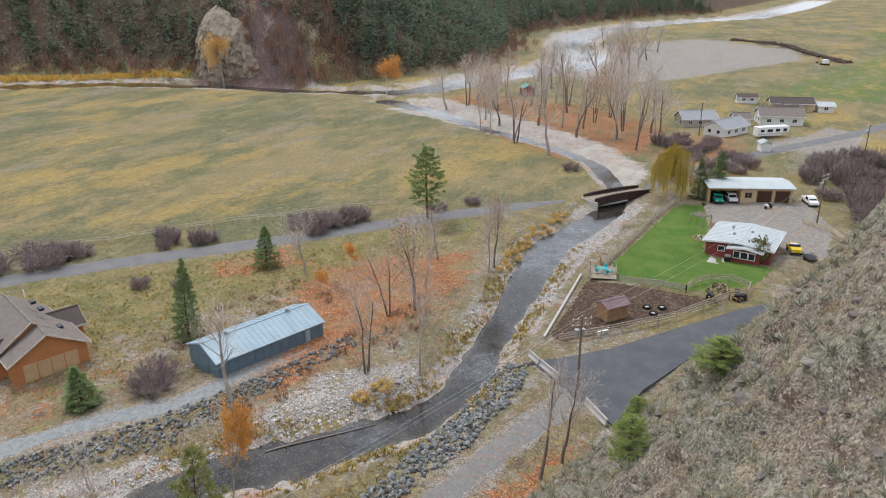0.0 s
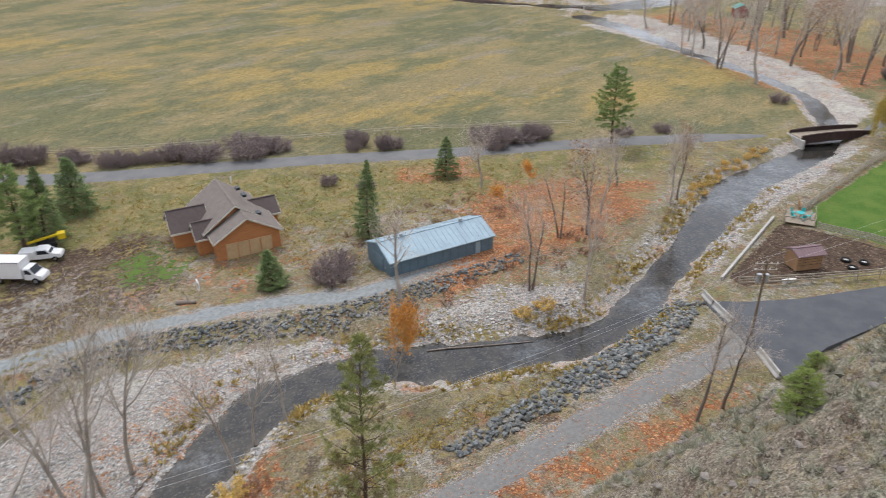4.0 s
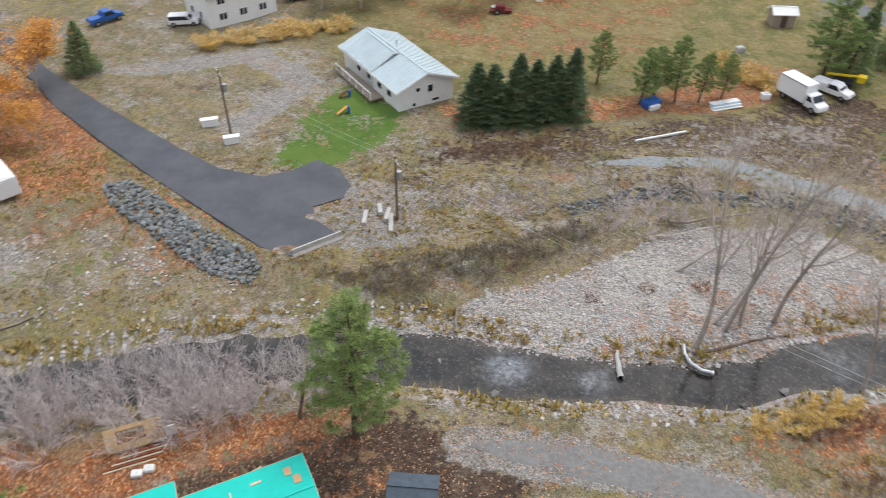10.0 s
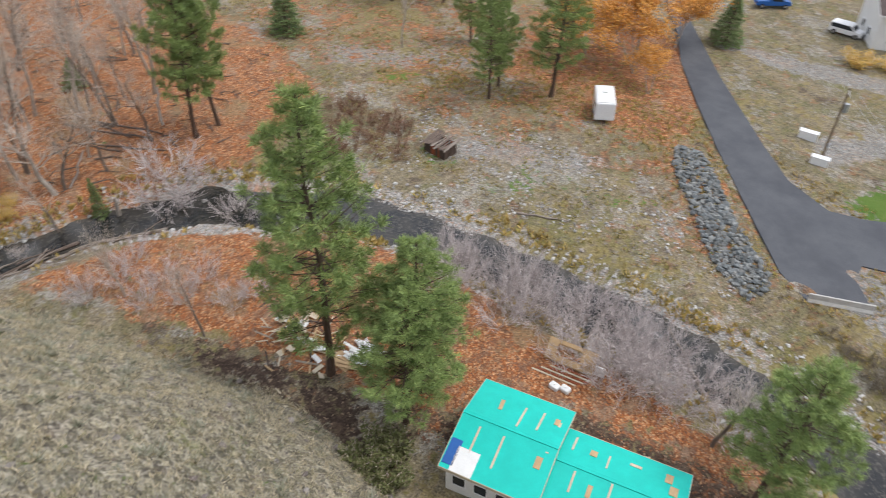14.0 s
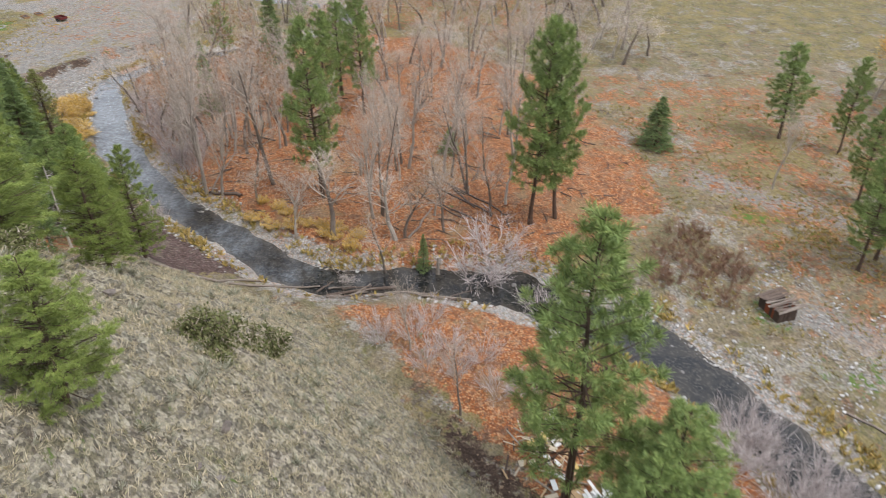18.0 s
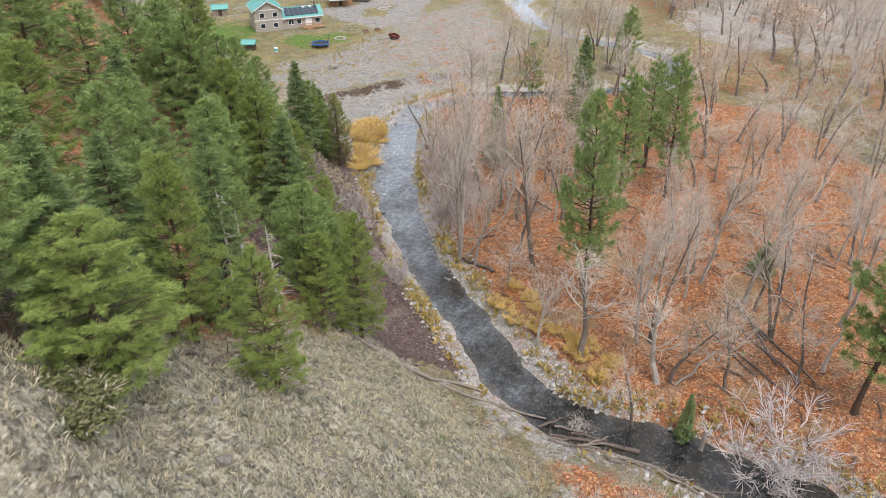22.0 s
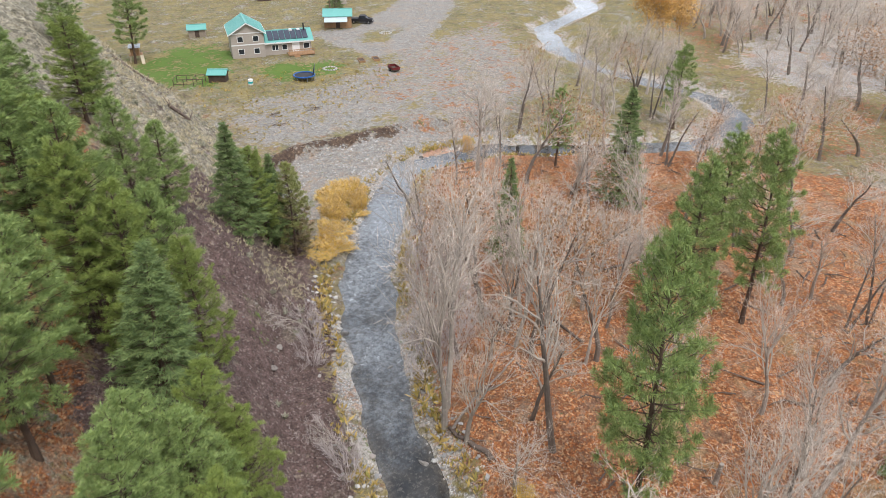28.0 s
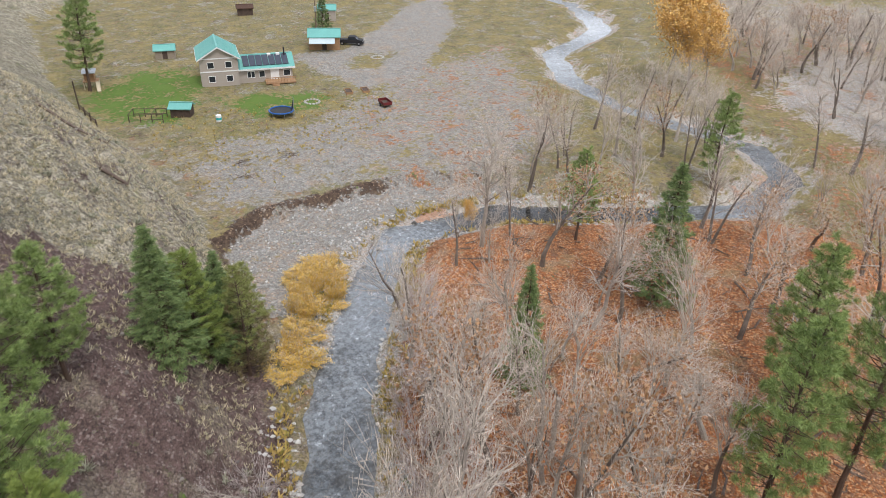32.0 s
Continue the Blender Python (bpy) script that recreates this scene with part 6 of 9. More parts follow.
MAT_WET = varied("wet_stone", [(0.12, 0.115, 0.11), (0.22, 0.205, 0.19), (0.30, 0.28, 0.26), (0.09, 0.09, 0.09)], 0.35, grain=6, dark=0.7)
spots = scatter(BAR, 12500, 50)
stones("bar_cobbles", spots, 0.09 + 0.2 * rt.rand(len(spots)) ** 2.5, MAT_COBBLE, "pale river cobbles on the gravel bar", 51)
spots = [(p[0] - t[1] * s * (p[2] + 0.1 + 2.9 * q ** 1.4), p[1] + t[0] * s * (p[2] + 0.1 + 2.9 * q ** 1.4)) for p, t in zip(bank, tb) for s in (1, -1) for q in rt.rand(22) if rt.rand() < 0.4 + 0.5 * math.sin(p[0] * 0.21 + s * 1.7 + p[1] * 0.13)]
stones("bank_cobbles", spots, 0.12 + 0.34 * rt.rand(len(spots)) ** 2.5, MAT_COBBLE, "rounded stones along the water's edge", 52)
spots = [(p[0] - t[1] * q, p[1] + t[0] * q) for p, t in zip(bank, tb) for q in (p[2] * (2 * rt.rand(1) - 1)) if rt.rand() < 0.6]
stones("creek_stones", spots, 0.2 + 0.55 * rt.rand(len(spots)) ** 3, MAT_WET, "stones standing in the shallow creek", 53, 0.7, 0.1)
spots = scatter([(84, 25), (104, 27), (122, 25), (150, 22), (150, 26), (120, 31), (92, 29)], 2600, 54) + scatter(FLOOD, 1300, 55, 0, lambda x, y: waves(x, y, 9, 77) > 0.1) + scatter([(64, 32), (72, 36), (64, 46), (54, 47), (52, 44), (60, 38)], 1500, 56)
stones("flood_cobbles", spots, 0.12 + 0.26 * rt.rand(len(spots)) ** 2, MAT_COBBLE, "washed stones on the flood plain", 57)
spots = scatter(TERRACE, 1500, 64) + scatter([(-100, -58), (-108, -64), (-120, -69), (-128, -68), (-122, -73), (-106, -68), (-96, -60)], 1200, 58)
stones("pool_cobbles", spots, 0.09 + 0.24 * rt.rand(len(spots)) ** 2, MAT_COBBLE, "cobbles beside the pool", 59)
spots = scatter(ROCKY, 2600, 60) + scatter(TALUS, 500, 61) + scatter(KNOLL, 350, 62)
stones("hill_stones", spots, 0.12 + 0.6 * rt.rand(len(spots)) ** 5, varied("hill_stone", [(0.20, 0.17, 0.15), (0.30, 0.27, 0.24), (0.16, 0.13, 0.12)], grain=5), "loose brown stones on the hillside", 63)


rc = np.random.RandomState(640)
spots = scatter(ROCKY, 90, 641) + scatter([(47, 17), (60, 11), (66, 6), (56, 4), (44, 12)], 30, 642)
stones("hill_crags", spots, 0.4 + 0.8 * rc.rand(len(spots)) ** 2, varied("lichen_rock", [(0.13, 0.125, 0.10), (0.20, 0.195, 0.15), (0.26, 0.235, 0.20), (0.16, 0.14, 0.125)], grain=2.2, dark=0.45), "lichened rock ribs breaking through the hillside", 643, 0.55, 0.42)


def rock_bank(name, poly, count, singles, seed, label, size=0.5):
    """A bank of dumped quarry rock: the nearest as single rocks, the rest joined."""
    r = np.random.RandomState(seed)
    bank_ob = thing(name, label, "rock bank", kind="structure")
    kinds = []
    for k in range(5):
        v = ICO_V * (1 + 0.24 * r.randn(12, 1)) * np.array([0.62, 0.5, 0.42])
        kinds.append(quick_mesh("rock", v, ICO_F, MAT_ROCK_BLUE))
    spots = scatter(poly, count, seed)
    for x, y in spots[:singles]:
        s = size * (0.6 + 0.8 * r.rand())
        ob = attach("rock", kinds[r.randint(5)], bank_ob)
        ob.matrix_basis = Matrix.LocRotScale((x, y, ground(x, y) + 0.12 * s + 0.2 * r.rand()), Euler((r.randn() * 0.4, r.randn() * 0.4, r.rand() * 6.28)), (s, s, s))
    rest = np.array(spots[singles:])
    if len(rest):
        ob = stones("joined_rocks", rest, size * (0.55 + 0.6 * r.rand(len(rest))), MAT_ROCK_STUFF, "", seed + 1, 0.75, 0.2)
        ob.parent = bank_ob
        del ob["category"]
        ob["kind"] = "stuff"


rock_bank("rock_bank", [(77, 22.5), (67, 22.2), (57, 23.5), (48, 26), (38, 29), (38, 31), (49, 29), (58, 28.3), (66, 27.4), (76, 27.6)], 1000, 290, 81, "bank of blue-grey quarry rock beside the gravel track")
rock_bank("rock_bank", [(0, 60.5), (9, 66), (22, 67.5), (30, 64.5), (38, 58.5), (46, 52), (58, 49), (72, 45), (73, 47), (59, 51.5), (48, 56), (40, 61), (31, 67.5), (22, 70), (9, 69), (-1, 63)], 1350, 290, 83, "curved bank of dark quarry rock behind the gravel bar", 0.4)
rock_bank("rock_bank", [(-50, 55), (-47.5, 56.6), (-38, 51.8), (-28, 47.3), (-28, 44.5), (-33, 45.2), (-40, 48.5), (-47, 52)], 1050, 290, 85, "slope of blue-grey quarry rock below the paved road")


def outcrop():
    """The craggy cliff at the river's bend."""
    n, m = 90, 46
    u, v = np.meshgrid(np.linspace(0, 1, n), np.linspace(0, 1, m))
    y = 205 + 55 * u
    foot = np.interp(y.ravel(), [205, 220, 240, 252, 260], [276, 267, 264, 268, 276]).reshape(u.shape)
    top = np.interp(u.ravel(), [0, 0.15, 0.3, 0.45, 0.7, 0.9, 1.0], [4, 12, 15, 27, 34, 31, 14]).reshape(u.shape)
    crag = waves(u * 60, v * 30, 11, 301) + 0.6 * waves(u * 60, v * 30, 4.5, 302) + 0.35 * waves(u * 60, v * 30, 2.0, 303)
    x = foot + 2.0 * v + 10.0 * v ** 4 + 1.2 * (crag + 0.5 * waves(u * 60, v * 6, 5, 304)) * np.sin(np.clip(v + 0.1, 0, 1) * 2.6)
    z = -1.5 + top * v + 0.6 * crag
    i = np.arange(n * m).reshape(m, n)
    f = np.stack([i[:-1, :-1], i[:-1, 1:], i[1:, 1:], i[1:, :-1]], -1).reshape(-1, 4)
    me = quick_mesh("rock_outcrop", np.stack([x, y, z], -1).reshape(-1, 3), f, varied("cliff_rock", [(0.27, 0.225, 0.17), (0.34, 0.285, 0.215)], grain=0.35, dark=0.3))
    tagged(new("rock_outcrop", me), "grey-brown rocky cliff at the bend of the river", "cliff", kind="structure")


outcrop()

# ---- buildings, vehicles, fences ----
def paint(name, c, rough=0.6, metal=0.0, k=0.86, scale=1.5, grain=25.0, bump=0.1, stretch=None):
    return plain(name, c, tuple(k * x for x in c), rough, scale, metal, grain, bump, True, stretch)


MAT_WHITE = paint("white_siding", (0.78, 0.78, 0.76), 0.6, k=0.92)
MAT_WHITE_GLOSS = paint("white_enamel", (0.80, 0.80, 0.80), 0.3, k=0.95)
MAT_CEDAR = paint("orange_cedar", (0.50, 0.215, 0.085), 0.75, k=0.75, scale=2, stretch=(0.4, 0.4, 5))
MAT_SHINGLE = paint("brown_shingle", (0.215, 0.185, 0.165), 0.95, k=0.8, grain=18, bump=0.4)
MAT_SHINGLE_DARK = paint("dark_brown_shingle", (0.115, 0.09, 0.085), 0.95, k=0.8, grain=18, bump=0.4)
MAT_GREY_SHINGLE = paint("grey_shingle", (0.33, 0.345, 0.365), 0.9, k=0.85, grain=18)
MAT_TRIM = paint("cream_trim", (0.62, 0.58, 0.50), 0.6)
MAT_BARN_ROOF = paint("pale_blue_metal", (0.36, 0.47, 0.54), 0.45, 0.1, 0.8, 0.5)
MAT_BARN_WALL = paint("blue_grey_metal", (0.15, 0.22, 0.27), 0.5, 0.1, 0.75, 0.6)
MAT_ROOF_PALE = paint("pale_green_metal_roof", (0.50, 0.59, 0.61), 0.45, 0.0, 0.88, 0.4)
MAT_ROOF_WHITE = paint("whitish_metal_roof", (0.47, 0.52, 0.53), 0.45, 0.0, 0.88, 0.4)
MAT_ROOF_TEAL = paint("teal_metal_roof", (0.16, 0.42, 0.38), 0.45, 0.0, 0.9, 0.4)
MAT_UNDERLAY = paint("turquoise_underlay", (0.012, 0.56, 0.47), 0.5, 0.0, 0.88, 0.7, bump=0.25)
MAT_TAN = paint("tan_siding", (0.56, 0.45, 0.30), 0.7, k=0.92)
MAT_GREIGE = paint("grey_beige_siding", (0.42, 0.37, 0.325), 0.7, k=0.92, stretch=(0.3, 0.3, 6))
MAT_RED = paint("red_brown_siding", (0.27, 0.06, 0.055), 0.7, k=0.85)
MAT_BROWN_DOOR = paint("dark_brown_panel", (0.085, 0.045, 0.03), 0.5)
MAT_ORANGE_TRIM = paint("orange_wood_trim", (0.42, 0.20, 0.07), 0.7)
MAT_GLASS = paint("window_glass", (0.035, 0.042, 0.05), 0.08, k=0.7, bump=0.0)
MAT_WOOD = paint("weathered_wood", (0.36, 0.30, 0.235), 0.85, k=0.7, stretch=(1, 1, 6))
MAT_RAIL = paint("grey_fence_rail", (0.47, 0.41, 0.335), 0.85, k=0.75)
MAT_PLY = paint("plywood", (0.55, 0.38, 0.21), 0.8, k=0.82)
MAT_PALE_WOOD = paint("pale_lumber", (0.62, 0.53, 0.39), 0.8, k=0.82)
MAT_DARK_WOOD = paint("dark_old_wood", (0.105, 0.075, 0.06), 0.9, k=0.7)
MAT_HUT = paint("hut_boards", (0.40, 0.24, 0.13), 0.8, k=0.75)
MAT_MAUVE_ROOF = paint("mauve_metal_roof", (0.24, 0.16, 0.17), 0.55, k=0.85)
MAT_CONCRETE = paint("concrete", (0.50, 0.48, 0.45), 0.85, k=0.8, grain=14)
MAT_RUST = paint("rusty_steel", (0.075, 0.05, 0.045), 0.8, 0.2, 0.7)
MAT_TYRE = paint("tyre_rubber", (0.02, 0.02, 0.021), 0.85)
MAT_RIM = paint("wheel_rim", (0.45, 0.45, 0.46), 0.35, 0.8)
MAT_YELLOW = paint("yellow_enamel", (0.72, 0.52, 0.02), 0.35)
MAT_BLUE = paint("blue_enamel", (0.03, 0.12, 0.38), 0.35)
MAT_GREEN_CAR = paint("green_enamel", (0.02, 0.36, 0.24), 0.35)
MAT_DARK_RED = paint("dark_red_enamel", (0.16, 0.03, 0.03), 0.5)
MAT_STEEL = paint("galvanised_steel", (0.50, 0.52, 0.54), 0.4, 0.7)
MAT_BLACK = paint("black_plastic", (0.025, 0.025, 0.028), 0.6)
MAT_SOLAR = paint("solar_panel", (0.06, 0.07, 0.095), 0.25, k=0.8)
MAT_SLATE = paint("blue_slate_shingle", (0.10, 0.125, 0.155), 0.9, k=0.75, grain=12, bump=0.4)
MAT_SHED_RED = paint("rust_red_board", (0.30, 0.085, 0.04), 0.8)
MAT_TEAL_PLASTIC = paint("turquoise_plastic", (0.04, 0.42, 0.42), 0.5)
MAT_TRAMP = paint("navy_net", (0.015, 0.025, 0.075), 0.7)
MAT_POLE = paint("utility_pole_wood", (0.21, 0.155, 0.105), 0.95, k=0.75, stretch=(3, 3, 0.4))


def part(name, bm, material, parent, label=""):
    bmesh.ops.recalc_face_normals(bm, faces=bm.faces)
    me = bpy.data.meshes.new(name)
    bm.to_mesh(me)
    bm.free()
    me.materials.append(material)
    return attach(name, me, parent, label)


def box(x0, x1, y0, y1, z0, z1, bm=None, bevel=0.0):
    bm = bm or bmesh.new()
    m = Matrix.LocRotScale(((x0 + x1) / 2, (y0 + y1) / 2, (z0 + z1) / 2), None, (abs(x1 - x0), abs(y1 - y0), abs(z1 - z0)))
    made = bmesh.ops.create_cube(bm, size=1, matrix=m)["verts"]
    if bevel:
        edges = list({e for v in made for e in v.link_edges})
        bmesh.ops.bevel(bm, geom=edges, offset=bevel, segments=2, affect="EDGES", profile=0.6)
    return bm


def plate(pts, push, bm=None):
    """A flat outline pushed along a vector."""
    bm = bm or bmesh.new()
    a = [bm.verts.new(p) for p in pts]
    b = [bm.verts.new(Vector(p) + Vector(push)) for p in pts]
    bm.faces.new(a)
    bm.faces.new(b[::-1])
    for i in range(len(a)):
        j = (i + 1) % len(a)
        bm.faces.new((a[i], a[j], b[j], b[i]))
    return bm


def rod(p, q, r0, r1=None, sides=7, bm=None):
    bm = bm or bmesh.new()
    p, q = Vector(p), Vector(q)
    m = Matrix.Translation((p + q) / 2) @ (q - p).to_track_quat("Z", "Y").to_matrix().to_4x4()
    bmesh.ops.create_cone(bm, cap_ends=True, segments=sides, radius1=r0, radius2=r1 if r1 is not None else r0, depth=(q - p).length, matrix=m)
    return bm


def spot(name, label, category, x, y, turn=0.0, lift=0.0, group="", kind=""):
    """An Empty on the ground; turn in degrees."""
    ob = thing(name, label, category, group, kind)
    ob.matrix_basis = pose(x, y, ground(x, y) + lift, 0, 0, turn)
    return ob


def pane_window(parent, face, s, z, w, h, half, off=0.03, frame_mat=None):
    """A framed window on the wall that faces +x, -x, +y or -y; half: where that wall's outside is."""
    def put(bm):
        turn = {"+y": 0, "-y": 180, "+x": -90, "-x": 90}[face]
        bmesh.ops.transform(bm, matrix=pose(0, 0, 0, 0, 0, turn), verts=bm.verts)
        return bm
    s = {"+y": s, "-y": -s, "+x": -s, "-x": s}[face]
    f = box(s - w / 2 - 0.09, s + w / 2 + 0.09, half - 0.05, half + off + 0.03, z - h / 2 - 0.09, z - h / 2)
    box(s - w / 2 - 0.09, s + w / 2 + 0.09, half - 0.05, half + off + 0.03, z + h / 2, z + h / 2 + 0.09, f)
    for a in (-w / 2 - 0.045, w / 2 + 0.045) + ((0.0,) if w > 1.1 else ()):
        box(s + a - 0.045, s + a + 0.045, half - 0.05, half + off + 0.03, z - h / 2, z + h / 2, f)
    win = part("window", put(f), frame_mat or MAT_WHITE_GLOSS, parent)
    part("pane", put(box(s - w / 2, s + w / 2, half - 0.04, half + off - 0.01, z - h / 2, z + h / 2)), MAT_GLASS, win)


def gable(parent, cx, cy, L, W, h, rise, wall, roof, over=0.45, along="x", seams=0.0, z0=0.0, trim=None, names=("wall", "roof_slope")):
    """Four walls and a two-sided roof with its ridge along x or y."""
    def put(bm):
        bmesh.ops.transform(bm, matrix=pose(cx, cy, z0, 0, 0, 0 if along == "x" else 90), verts=bm.verts)
        return bm
    a, b, t = L / 2, W / 2, 0.16
    for s in (-1, 1):
        part(names[0], put(box(-a, a, s * b, s * (b - t), -0.4, h)), wall, parent)
        part(names[0], put(plate([(s * a, -b + t, -0.4), (s * a, b - t, -0.4), (s * a, b - t, h), (s * a, 0, h + rise * (b - t) / b), (s * a, -b + t, h)], (-s * t, 0, 0))), wall, parent)
        k = rise / b
        e = b + over
        n = put(plate([(-a - over, s * e, h - k * over + 0.04), (a + over, s * e, h - k * over + 0.04), (a + over, 0, h + rise + 0.04), (-a - over, 0, h + rise + 0.04)], (0, 0, 0.13)))
        slope = part(names[1], n, roof, parent)
        if seams:
            bm = bmesh.new()
            x = -a - over + 0.1
            while x < a + over:
                plate([(x, s * e, h - k * over + 0.172), (x + 0.045, s * e, h - k * over + 0.172), (x + 0.045, s * 0.02, h + rise + 0.172), (x, s * 0.02, h + rise + 0.172)], (0, 0, 0.035), bm)
                x += seams
            part("roof_seam", put(bm), roof, slope)
        if trim:
            part("fascia", put(box(-a - over, a + over, s * e, s * (e + 0.04), h - k * over - 0.08, h - k * over + 0.19)), trim, slope)
            for q in (-1, 1):
                part("bargeboard", put(plate([(q * (a + over), s * e, h - k * over - 0.06), (q * (a + over), s * e, h - k * over + 0.18), (q * (a + over), 0, h + rise + 0.18), (q * (a + over), 0, h + rise - 0.06)], (q * 0.04, 0, 0))), trim, slope)
    part("ridge_cap", put(box(-a - over, a + over, -0.14, 0.14, h + rise + 0.13, h + rise + 0.21)), roof, parent)


# white house with the long pale roof
ob = spot("white_house", "long white house with a pale green metal roof", "house", -25.3, 86.0, 134.5)
gable(ob, 0, 0, 15.2, 8.0, 3.1, 1.5, MAT_WHITE, MAT_ROOF_PALE, 0.6, seams=0.6, trim=MAT_WHITE_GLOSS)
gable(ob, 2.6, 0.9, 6.8, 6.2, 3.3, 1.6, MAT_WHITE, MAT_ROOF_PALE, 0.5, seams=0.6, trim=MAT_WHITE_GLOSS)
for s, z, w, h in ((-0.6, 2.3, 0.7, 0.9), (1.2, 2.5, 0.6, 0.5), (-1.4, 0.6, 1.0, 0.35), (1.8, 0.6, 0.5, 0.4)):
    pane_window(ob, "-x", s, z, w, h, 7.6)
for s in (-5.2, -2.6, 0.4, 3.2):
    pane_window(ob, "+y", s, 1.9, 1.1, 1.1, 4.0)
porch = part("porch", box(-3.6, 6.6, 4.05, 5.9, 0.3, 0.5), MAT_WOOD, ob)
for x in (-3.5, -1.5, 0.5, 2.5, 4.5, 6.5):
    part("porch_post", box(x - 0.05, x + 0.05, 5.8, 5.9, 0.5, 1.45), MAT_WHITE, porch)
part("porch_rail", box(-3.6, 6.6, 5.8, 5.9, 1.4, 1.5), MAT_WHITE, porch)
part("roof_vent", rod((2, -1.2, 4.2), (2, -1.2, 5.0), 0.09), MAT_STEEL, ob)

# cedar house with brown shingles
ob = spot("cedar_house", "orange cedar house with a steep brown shingle roof", "house", 50.6, 76.0, -21.0)
gable(ob, 0, 3.2, 7.0, 8.6, 2.9, 2.5, MAT_CEDAR, MAT_SHINGLE, 0.5, along="y", trim=MAT_TRIM)
gable(ob, -0.6, 8.2, 10.5, 8.4, 3.2, 2.9, MAT_CEDAR, MAT_SHINGLE, 0.5, along="y", trim=MAT_TRIM)
gable(ob, -6.3, 8.4, 4.6, 5.0, 2.8, 2.0, MAT_CEDAR, MAT_SHINGLE_DARK, 0.45, trim=MAT_TRIM)
gable(ob, 4.4, 8.6, 3.4, 4.2, 2.5, 1.5, MAT_CEDAR, MAT_SHINGLE_DARK, 0.45, trim=MAT_TRIM)
gable(ob, -4.6, 4.4, 3.0, 3.4, 2.6, 1.5, MAT_CEDAR, MAT_SHINGLE_DARK, 0.4, trim=MAT_TRIM)
part("garage_door", box(-3.1, 3.1, -0.36, -0.28, -0.2, 2.2), MAT_PLY, ob, "pale plywood garage front")
for x in (-1.55, 0.0, 1.55):
    part("door_batten", box(x - 0.04, x + 0.04, -0.42, -0.36, -0.2, 2.2), MAT_CEDAR, ob)
part("base_board", box(-4.4, 4.4, -0.42, -0.30, -0.35, -0.12), MAT_TRIM, ob)
for x, y, z in ((1.6, 6.4, 6.05), (1.4, 9.0, 6.2), (2.6, 3.4, 4.25)):
    part("skylight", box(x - 0.3, x + 0.3, y - 0.5, y + 0.5, z - 0.25, z + 0.1), MAT_GLASS, ob)
part("roof_pipe", rod((0.9, 10, 6.6), (0.9, 10, 7.6), 0.07), MAT_WHITE_GLOSS, ob)
pane_window(ob, "-x", -8.4, 1.6, 1.0, 1.0, 8.6)

# long metal barn
ob = spot("metal_barn", "long low barn with pale blue metal roof", "barn", 65.6, 56.2, -20.0)
gable(ob, 0, 0, 15.4, 7.0, 2.5, 1.35, MAT_BARN_WALL, MAT_BARN_ROOF, 0.25, seams=0.75)
for x in (-4.4, 4.6):
    vent = part("ridge_vent", rod((x, 0, 3.8), (x, 0, 4.45), 0.24, sides=10), MAT_STEEL, ob)
    part("vent_cap", rod((x, 0, 4.45), (x, 0, 4.65), 0.36, 0.08, 10), MAT_STEEL, vent)
part("door", box(-7.78, -7.68, -1.4, 1.4, -0.1, 2.2), MAT_BARN_WALL, ob)
part("wall_patch", box(4.9, 5.6, -3.56, -3.5, 0.2, 2.2), MAT_BARN_ROOF, ob)
for x in np.arange(-7.4, 7.6, 1.2):
    part("wall_rib", box(x, x + 0.06, -3.55, -3.49, -0.2, 2.4), MAT_BARN_WALL, ob)

# workshop garage
ob = spot("workshop_garage", "tan garage with open carport and two brown doors", "garage", 163.7, 3.5, -69.5)
part("back_wall", box(-8.5, 8.5, 3.85, 4.0, -0.3, 3.4), MAT_TAN, ob)
for x in (-8.5, 8.35, -2.2):
    part("side_wall", box(x, x + 0.15, -4.0, 3.85, -0.3, 3.3), MAT_TAN, ob)
for x0, x1, z0 in ((-2.2, 1.35, -0.3), (4.25, 5.05, -0.3), (7.95, 8.5, -0.3), (1.35, 4.25, 2.6), (5.05, 7.95, 2.6), (-8.5, -2.2, 2.75)):
    part("front_wall", box(x0, x1, -4.0, -3.85, z0, 3.3), MAT_TAN, ob)
for x in (1.35, 5.05):
    door = part("garage_door", box(x, x + 2.9, -3.9, -3.8, -0.2, 2.6), MAT_BROWN_DOOR, ob)
    for z in (0.4, 1.0, 1.6, 2.2):
        part("door_panel_line", box(x, x + 2.9, -3.93, -3.9, z, z + 0.04), MAT_BROWN_DOOR, door)
    for a in (x - 0.14, x + 2.9):
        part("door_jamb", box(a, a + 0.14, -4.05, -3.99, -0.2, 2.6), MAT_ORANGE_TRIM, door)
    part("door_head", box(x - 0.14, x + 3.04, -4.05, -3.99, 2.6, 2.75), MAT_ORANGE_TRIM, door)
part("carport_beam", box(-8.5, -2.0, -4.07, -3.99, 2.7, 2.9), MAT_ORANGE_TRIM, ob)
for x in (-8.5, -2.25):
    part("carport_post", box(x, x + 0.2, -4.07, -3.99, -0.2, 2.7), MAT_ORANGE_TRIM, ob)
pane_window(ob, "-y", -0.5, 1.7, 1.3, 1.0, 4.0, frame_mat=MAT_ORANGE_TRIM)
part("roof", plate([(-9, -4.6, 3.2), (9, -4.6, 3.2), (9, 0, 3.75), (-9, 0, 3.75)], (0, 0, 0.15)), MAT_ROOF_WHITE, ob)
part("roof", plate([(-9, 4.6, 3.2), (9, 4.6, 3.2), (9, 0, 3.75), (-9, 0, 3.75)], (0, 0, 0.15)), MAT_ROOF_WHITE, ob)
